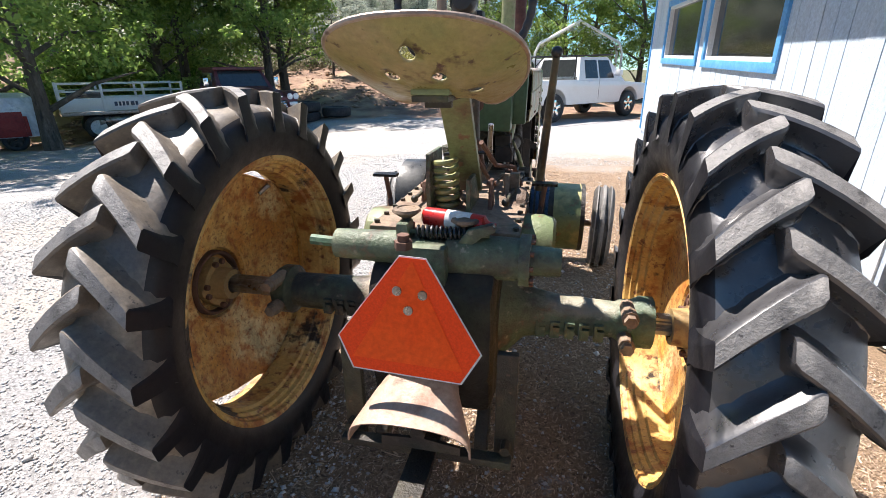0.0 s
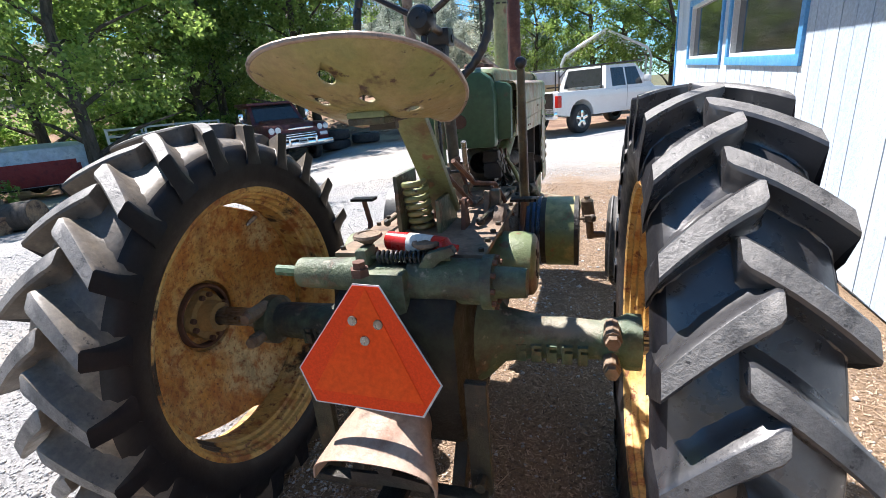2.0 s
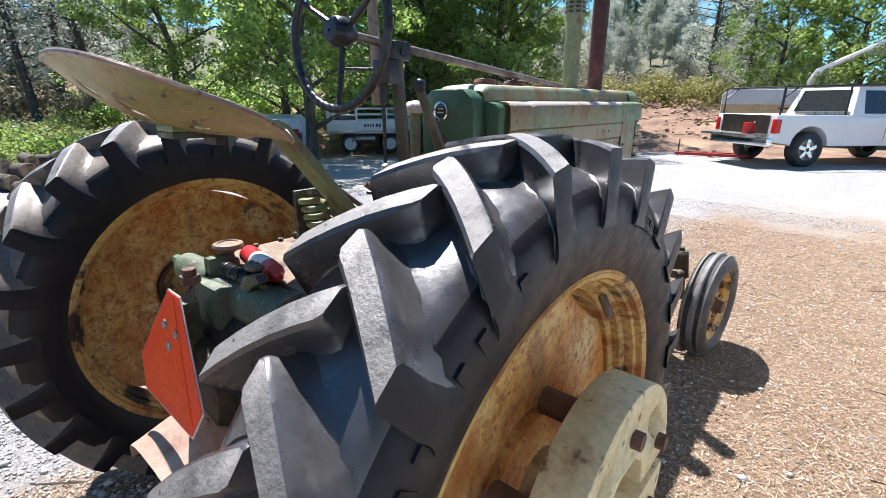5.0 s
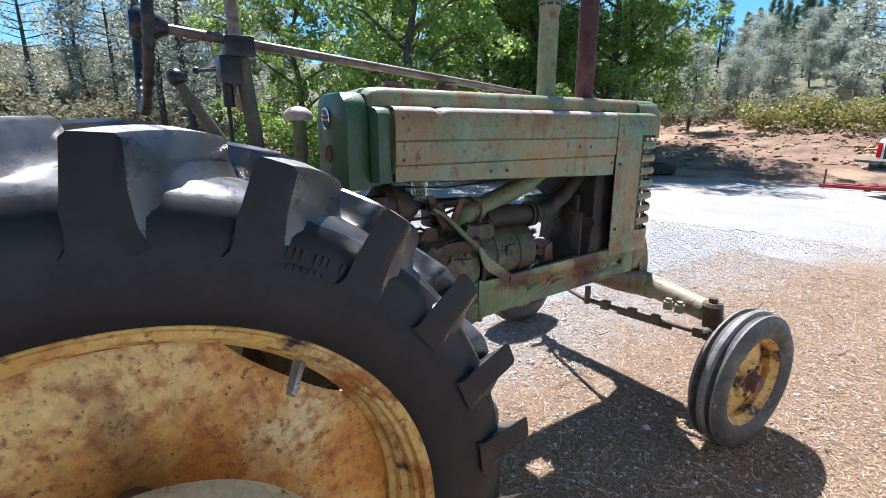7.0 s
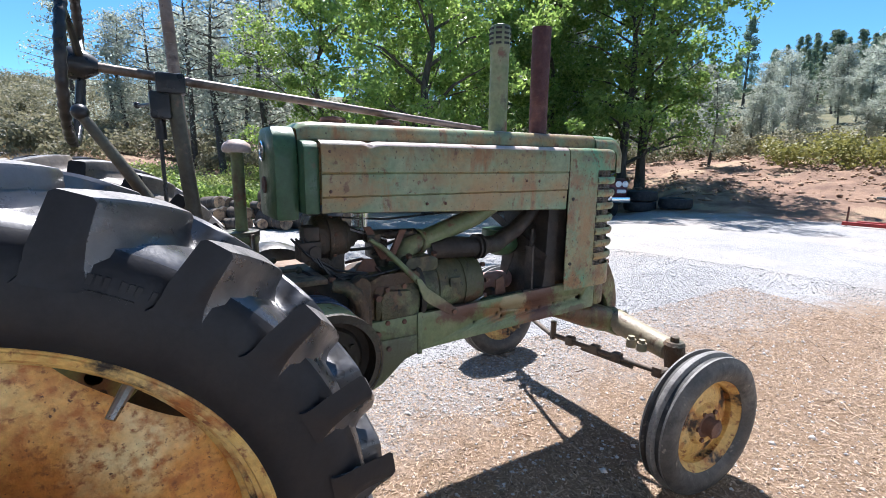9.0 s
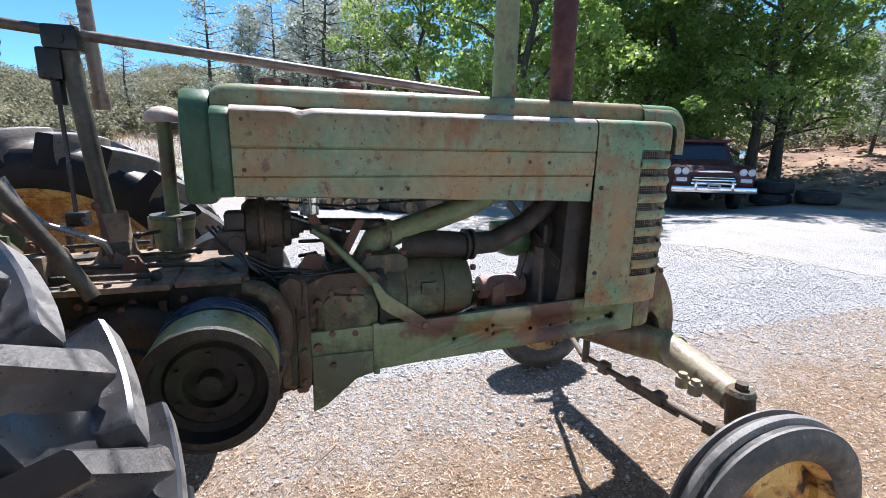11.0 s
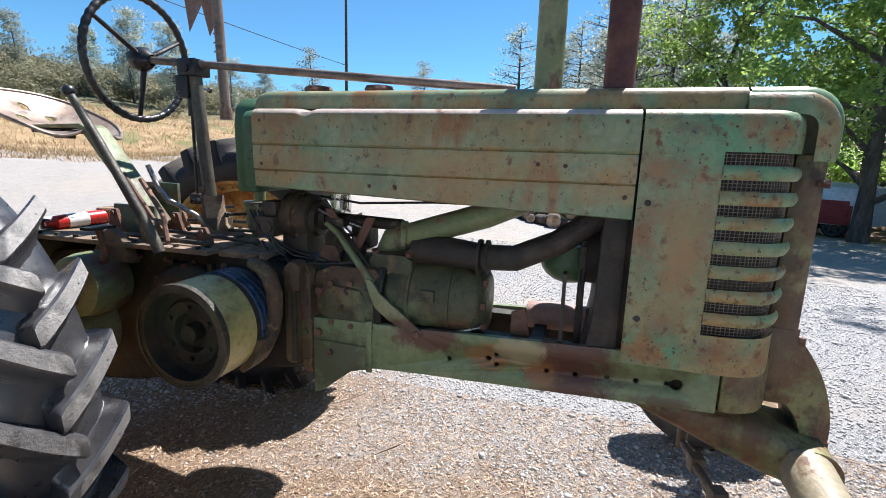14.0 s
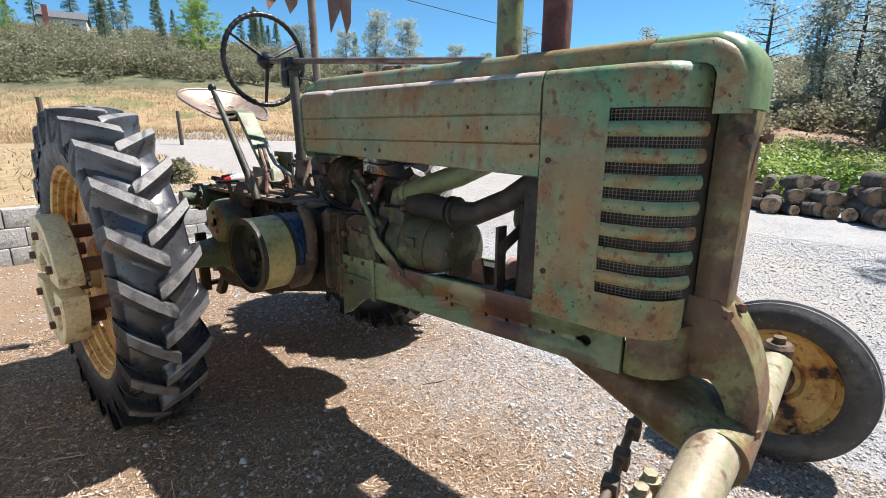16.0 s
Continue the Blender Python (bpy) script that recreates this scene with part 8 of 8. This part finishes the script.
for s in (-1, 1):
    part("side_window", Geo().box((-2.65, s * 0.80 - 0.03, 1.28), (-1.85, s * 0.80 + 0.035, 1.68), None, 0.005), M_GLASSDARK, ot)
    part("fender", Geo().prism([(-1.35, 0.95), (-0.08, 0.92), (0.0, 1.0), (-0.05, 1.13), (-0.35, 1.18), (-1.35, 1.16)], s * 0.76 - 0.19, s * 0.76 + 0.19, "y", 0.06), M_MAROON, ot)
    for q in (0.66, 0.85):
        hl = Geo().lathe([(0.0, 0.001), (0.01, 0.05), (0.0, 0.075), (0.015, 0.09), (0.03, 0.088)], 24, Matrix.Translation((-0.03, s * q, 1.02)) @ Matrix.Scale(-1, 4, (1, 0, 0)) @ Matrix.Translation((-0.03, 0, 0)))
        part("headlamp", hl, M_LENS, ot, "round headlamp with chrome ring")
    part("parking_lamp", Geo().box((-0.02, s * 0.74 - 0.13, 0.76), (0.035, s * 0.74 + 0.13, 0.87), None, 0.035), M_LENS, ot)
    part("bumper_guard", Geo().box((0.02, s * 0.42 - 0.035, 0.55), (0.14, s * 0.42 + 0.035, 0.78), None, 0.02), M_CHROME, ot)
    part("mirror_head", Geo().box((-1.62, s * 1.08 - 0.07, 1.32), (-1.58, s * 1.08 + 0.07, 1.55), None, 0.015), M_CHROME, ot)
    part("mirror_arm", Geo().tube([(-1.55, s * 0.86, 1.2), (-1.6, s * 1.05, 1.28), (-1.6, s * 1.08, 1.36)], 0.012, 8), M_CHROME, ot)
gr = part("grille", Geo().box((-0.02, -0.52, 0.70), (0.05, 0.52, 0.76), None, 0.015).box((-0.02, -0.50, 0.79), (0.045, 0.50, 0.83), None, 0.01).box((-0.02, -0.46, 0.86), (0.04, 0.46, 0.885), None, 0.008), M_CHROME, ot, "chrome bar grille")
# dark plate behind the bars, for the shade inside the grille
part("grille_shade_panel", Geo().box((-0.03, -0.56, 0.66), (-0.015, 0.56, 0.93), None, 0.003), M_DARK, ot)
part("hood_trim", Geo().prism([(-0.40, 1.04), (-0.10, 1.06), (0.10, 1.06), (0.40, 1.04), (0.38, 1.01), (0.1, 1.0), (-0.1, 1.0), (-0.38, 1.01)], -0.06, -0.02, "y", 0.004, Matrix.Rotation(math.pi / 2, 4, "Z")), M_CHROME, ot, "chrome hood emblem bar")
part("front_bumper", Geo().box((0.02, -0.98, 0.50), (0.12, 0.98, 0.66), None, 0.03), M_CHROME, ot, "chrome front bumper")
part("number_plate", Geo().box((0.12, -0.15, 0.60), (0.128, 0.15, 0.74), None, 0.004), M_WTRIM, ot)
part("plate_bar", Geo().box((0.128, -0.11, 0.65), (0.131, 0.11, 0.69)), M_DARK, ot)
for x in (-0.85, -3.35):
    for y in (-0.78, 0.78):
        road_wheel(ot, x, y, 0.36, 0.2, M_MAROON)

# flatbed trailer with white stake sides
fb = thing("stake_trailer", "white stake-sided flatbed trailer with faded lettering", "trailer", heading(-13.1, 11.6, 0.62, 0.785) @ Matrix.Scale(0.86, 4))
part("deck", Geo().box((-1.9, -1.0, 0.82), (1.9, 1.0, 0.93), None, 0.01), M_STEEL, fb)
for y in (-1.0, 1.0):
    part("side_panel", Geo().box((-1.88, y - 0.02, 0.95), (1.88, y + 0.02, 1.38), None, 0.008), M_WPAINT, fb)
    for k, x in enumerate((-1.85, -0.65, 0.6, 1.85)):
        part("stake", Geo().box((x - 0.04, y - 0.04, 0.93), (x + 0.04, y + 0.04, 1.88), None, 0.008), M_WPAINT, fb)
    for z in (1.60, 1.84):
        part("side_rail", Geo().rod((-1.88, y, z), (1.88, y, z), 0.028, 0.028, 8), M_WPAINT, fb)
# faded writing as plain bars
for k, (x0, w) in enumerate(((-0.35, 0.09), (-0.22, 0.07), (-0.11, 0.07), (0.0, 0.08), (0.14, 0.11), (0.28, 0.08))):
    part("lettering_bar", Geo().box((x0, -1.026, 1.10), (x0 + w, -1.022, 1.24)), M_BLUEBAND, fb)
part("end_panel", Geo().box((1.86, -0.96, 0.95), (1.9, 0.96, 1.38), None, 0.006), M_WPAINT, fb)
part("black_box", Geo().box((-1.6, 0.2, 0.95), (-0.6, 0.8, 1.62), None, 0.02), M_GLASSDARK, fb)
part("fuel_tank", Geo().rod((-0.9, -0.75, 0.60), (0.1, -0.75, 0.60), 0.20, 0.20, 20), M_STEEL, fb)
for x in (0.75, -0.95):
    for y in (-0.82, 0.82):
        road_wheel(fb, x, y, 0.40, 0.24, M_WPAINT)

# load under a silver tarp, red cart before it
tp = thing("covered_load", "trailer load under a silver tarp", "tarp", heading(-14.3, 7.9, 0.677, 0.733) @ Matrix.Scale(1.12, 4))
rows = []
for i in range(25):
    a = 2 * math.pi * i / 25
    row = []
    for z, k in ((0.30, 1.03), (0.6, 1.0), (0.95, 0.98), (1.15, 0.94), (1.23, 0.75), (1.26, 0.0)):
        ca, sa = math.cos(a), math.sin(a)
        wv = 1 + 0.02 * math.sin(9 * a + 4 * z)
        row.append((1.45 * k * wv * math.copysign(abs(ca) ** 0.35, ca), 0.85 * k * wv * math.copysign(abs(sa) ** 0.35, sa), z))
    rows.append(row)
part("tarp", Geo().sheet(rows, 0.01, True), M_TARP, tp)
part("chassis", Geo().box((-1.1, -0.7, 0.24), (1.1, 0.7, 0.32), None, 0.01), M_DARK, tp)
road_wheel(tp, 0.9, -0.78, 0.25, 0.16, M_DARK)
road_wheel(tp, 0, 0.75, 0.25, 0.16, M_WPAINT)
part("side_board", Geo().box((-1.25, -0.93, 0.32), (1.15, -0.885, 0.86), None, 0.008), M_REDWOOD, tp, "faded red board side")
part("side_board", Geo().box((1.15, -0.925, 0.32), (1.22, -0.885, 0.76), None, 0.008), M_REDWOOD, tp)

# big spare tyres lying by the bank
def spare(x, y, z, r):
    t = thing("spare_tyre", "big black tyre lying flat by the dirt bank", "tyre", Matrix.Translation(on_land(x, y, z)) @ Matrix.Rotation(math.pi / 2, 4, "Y"), "spare tyres")
    part("casing", Geo().lathe([(-0.14, r * 0.55), (-0.16, r * 0.75), (-0.13, r * 0.95), (-0.05, r), (0.05, r), (0.13, r * 0.95), (0.16, r * 0.75), (0.14, r * 0.55)], 40, None, False), M_TYRE, t)


spare(-7.72, 13.35, 0.16, 0.48)
spare(-7.70, 13.38, 0.47, 0.47)
spare(-6.85, 13.85, 0.16, 0.48)

# split firewood and log rounds
rl = random.Random(12)
for i in range(90):
    u = i % 15
    row = i // 15
    r = rl.uniform(0.09, 0.17) if u < 9 else rl.uniform(0.15, 0.24)
    f = (u + 0.5 * (row % 2)) / 15
    p = Vector((-10.6, 0.2, 0)).lerp(Vector((-8.6, 4.2, 0)), f) + Vector((rl.uniform(-0.3, 0.3) - 0.3 * row, rl.uniform(-0.1, 0.1), 0))
    if row > 3 - 3 * abs(f - 0.45) * 1.3 and row > 0:
        continue
    h = r + row * (0.21 if u < 9 else 0.27)
    d = Vector((0.9 + rl.uniform(-0.25, 0.25), 0.35 + rl.uniform(-0.4, 0.4), rl.uniform(-0.1, 0.1))).normalized()
    ln = rl.uniform(0.35, 0.6)
    root = thing("log", "cut firewood log with pale sawn ends", "log", Matrix.Translation(on_land(p.x, p.y, h)) @ d.to_track_quat("X", "Z").to_matrix().to_4x4(), "log pile")
    part("bark", Geo().lathe([(-ln / 2, r * 0.96), (-ln / 2 + 0.01, r), (ln / 2 - 0.01, r), (ln / 2, r * 0.96)], 12), M_BARK, root)
    part("sawn_end", Geo().rod((ln / 2 - 0.004, 0, 0), (ln / 2 + 0.003, 0, 0), r * 0.95, r * 0.95, 12), M_LOGEND, root)

# block retaining wall
rw = thing("retaining_wall", "low wall of rough grey concrete blocks", "wall")
bm_b = Geo().box((-0.145, -0.12, 0), (0.145, 0.10, 0.185), None, 0.014).mesh("block", M_BLOCK)
for row in range(3):
    for k in range(26):
        x = 3.6 - 0.295 * k - (0.147 if row % 2 else 0)
        ob = new("block", bm_b)
        ob.parent = rw
        y = -3.72 - 0.03 * row - 0.05 * max(0, -x) ** 2 * 0.6
        ob.matrix_world = Matrix.Translation((x, y, 0.19 * row - 0.02)) @ Matrix.Rotation(rl.uniform(-0.03, 0.03) + 0.06 * max(0, -x), 4, "Z")

# house on the hill behind
hh = thing("hill_house", "white house with brick chimney among trees uphill", "house", Matrix.Translation((0, 0, -1.2)) @ heading(*bearing(168.3, 98, (1.33, 2.57)), 0.95, -0.3) @ Matrix.Scale(0.58, 4))
part("wall", Geo().box((-5, -4, -1), (5, 4, 4.4)), M_CAMPER, hh)
part("roof", Geo().prism([(-4.6, 4.3), (0, 6.6), (4.6, 4.3), (4.6, 4.5), (0, 6.85), (-4.6, 4.5)], -5.5, 5.5, "x"), mat("dark_roof", (0.10, 0.10, 0.105), 0.9, 0, [((0.16, 0.16, 0.16), 3, 0.5, 0.66)], 0.3, 8), hh, "dark shingle roof")
part("gable", Geo().prism([(-4.0, 4.3), (0, 6.35), (4.0, 4.3)], 4.9, 5.0, "x"), M_CAMPER, hh)
part("chimney", Geo().box((2.6, 3.9, -1), (3.8, 4.8, 7.2)), mat("brick_red", (0.30, 0.11, 0.08), 0.9, 0, [((0.36, 0.16, 0.12), 3, 0.5, 0.66)], 0.3, 8), hh, "red brick chimney")
for x in (-3.4, -0.6):
    part("window", Geo().box((x, 4.0, 1.8), (x + 1.5, 4.06, 3.3)), M_GLASSDARK, hh)

# utility pole and wire
up = thing("utility_pole", "dark wooden utility pole with crossarm and wire", "pole", Matrix.Translation(on_land(-44.0, -22.0)))
part("post", Geo().rod((0, 0, -0.5), (0, 0, 13.2), 0.17, 0.12, 10), M_POLE, up)
part("crossarm", Geo().box((-0.9, -0.06, 12.2), (0.9, 0.06, 12.35), Matrix.Rotation(0.8, 4, "Z")), M_POLE, up)
pa = up.matrix_world.translation
pb = Vector((*bearing(139, 35), 11.2)) - pa
wa = Vector((0, 0, 10.2 - pa.z))
part("wire", Geo().tube([wa.lerp(pb, f) - Vector((0, 0, 0.35 * f * (2.4 - f))) for f in np.linspace(0, 2.4, 25)], 0.028, 5), M_DARK, up)

# field fence posts
for x, y in ((-1.2, -13.4), (-5.2, -15.5), (3.0, -12.6), (-9.0, -17.5)):
    fp = thing("fence_post", "weathered wooden fence post in dry grass", "post", Matrix.Translation(on_land(x, y)), "field fence")
    part("post", Geo().rod((0, 0, -0.2), (0.03, 0, 1.15), 0.07, 0.06, 8), M_POLE, fp)

# ---------------------------------------------------------------- loose ground cover
def scatter(name, label, n, seed, region, make, material, category):
    rs = np.random.default_rng(seed)
    x, y = region(rs, n)
    v, f = make(rs, x, y, land(x, y))
    return tagged(new(name, fast_mesh(name, v, f, material)), label, category, kind="stuff")


def straw_bits(rs, x, y, z):
    """Short chips, splinters and a few long stalks."""
    n = len(x)
    a = rs.uniform(0, 6.283, n)
    ln = 0.003 + 0.014 * rs.uniform(0, 1, n) ** 2.6
    w = np.where(rs.uniform(size=n) < 0.35, rs.uniform(0.0014, 0.0032, n), rs.uniform(0.0005, 0.0013, n))
    long_ = rs.uniform(size=n) < 0.006
    ln, w = np.where(long_, rs.uniform(0.03, 0.09, n), ln), np.where(long_, rs.uniform(0.0008, 0.0018, n), w)
    d = np.stack([np.cos(a) * ln, np.sin(a) * ln, rs.normal(0, 0.22, n) * ln], 1)
    s = np.stack([-np.sin(a) * w, np.cos(a) * w, rs.normal(0, 0.5, n) * w], 1)
    p = np.stack([x, y, z + rs.uniform(0.002, 0.008, n)], 1)
    k = rs.uniform(0.4, 1.0, (n, 1))
    v = np.stack([p - d - s * k, p + d - s, p + d * k + s, p - d * 0.8 + s], 1)
    v[:, :, 2] = np.maximum(v[:, :, 2], z[:, None] + 0.0015)
    return v.reshape(-1, 3), np.arange(4 * n).reshape(-1, 4)


def pebbles(rs, x, y, z):
    n = len(x)
    r = (0.0035 + 0.0085 * rs.uniform(0, 1, n) ** 2) * (1 + 1.0 * (rs.uniform(0, 1, n) > 0.97))
    base = np.array([(1, 0, 0), (-0.9, 0.2, 0), (0, 1, 0), (0.1, -1, 0), (0.1, 0, 0.7), (0, 0, -0.5)], float)
    tri = np.array([(0, 2, 4), (2, 1, 4), (1, 3, 4), (3, 0, 4), (2, 0, 5), (1, 2, 5), (3, 1, 5), (0, 3, 5)])
    a = rs.uniform(0, 6.283, n)
    jit = base[None] * rs.uniform(0.7, 1.3, (n, 6, 1)) * r[:, None, None]
    c, s = np.cos(a)[:, None], np.sin(a)[:, None]
    v = np.stack([jit[..., 0] * c - jit[..., 1] * s, jit[..., 0] * s + jit[..., 1] * c, jit[..., 2]], -1) + np.stack([x, y, z + 0.25 * r], 1)[:, None]
    f = (tri[None] + 6 * np.arange(n)[:, None, None]).reshape(-1, 3)
    return v.reshape(-1, 3), f


def near_yard(rs, n):
    return rs.uniform(-1.0, 2.05, n) , rs.uniform(-1.4, 6.0, n)


def gravel_yard(rs, n):
    r = 6.0 * np.sqrt(rs.uniform(0.0, 1, n))
    a = rs.uniform(0, 6.283, n)
    x, y = -0.6 + r * np.cos(a), 1.4 + r * np.sin(a)
    x = np.where(x > 2.0, x - 4.0, x)
    strawy = (x > -0.45 - 0.35 * np.sin(2.2 * y)) & (y < 6.5)
    keep = ~strawy | (rs.uniform(size=n) < 0.16)
    return x[keep], y[keep]


M_STRAW = leafy("loose_straw", (0.105, 0.068, 0.047), (0.58, 0.43, 0.30), 0.7, 0.1)
M_STONE = leafy("loose_stone", (0.27, 0.264, 0.255), (0.60, 0.592, 0.578), 0.85, 0.0)
scatter("straw_litter", "dry straw and wood chips on the ground", 290000, 31, near_yard, straw_bits, M_STRAW, "litter")
scatter("gravel_stones", "loose pale gravel stones on the yard", 140000, 32, gravel_yard, pebbles, M_STONE, "gravel")


def dry_field(rs, n):
    b, d = np.radians(rs.uniform(-200, -92, n)), rs.uniform(17.5, 40, n)
    return d * np.sin(b), d * np.cos(b)


def blades(rs, x, y, z):
    n = len(x)
    a, h = rs.uniform(0, 6.283, n), rs.uniform(0.08, 0.30, n)
    s = np.stack([np.cos(a), np.sin(a), np.zeros(n)], 1) * 0.012
    p = np.stack([x, y, z], 1)
    t = p + np.stack([rs.normal(0, 0.12, n), rs.normal(0, 0.12, n), h], 1)
    v = np.stack([p - s, p + s, t], 1)
    return v.reshape(-1, 3), np.arange(3 * n).reshape(-1, 3)


scatter("dry_grass", "dry golden grass on the hillside", 80000, 33, dry_field, blades, M_DRY, "grass")


def short_blades(rs, x, y, z):
    v, f = blades(rs, x, y, z)
    v = v.reshape(-1, 3, 3)
    v[:, 2] = v[:, 0] + (v[:, 2] - v[:, 0]) * 0.33
    return v.reshape(-1, 3), f


def terrace(rs, n):
    return rs.uniform(-2.5, 4.0, n), rs.uniform(-11.0, -4.1, n)


scatter("terrace_weeds", "green weeds and dry stalks above the wall", 1500, 34, terrace, short_blades, M_BRUSH, "weeds")
bush_stuff("terrace_bush", "grey-green low bush above the wall", [(-0.55, -4.6, 0.35, 0.32), (-1.2, -4.9, 0.4, 0.3), (1.95, -5.6, 0.4, 0.30), (2.3, -7.0, 0.5, 0.35)], M_BRUSH, 35, 900, 0.06)
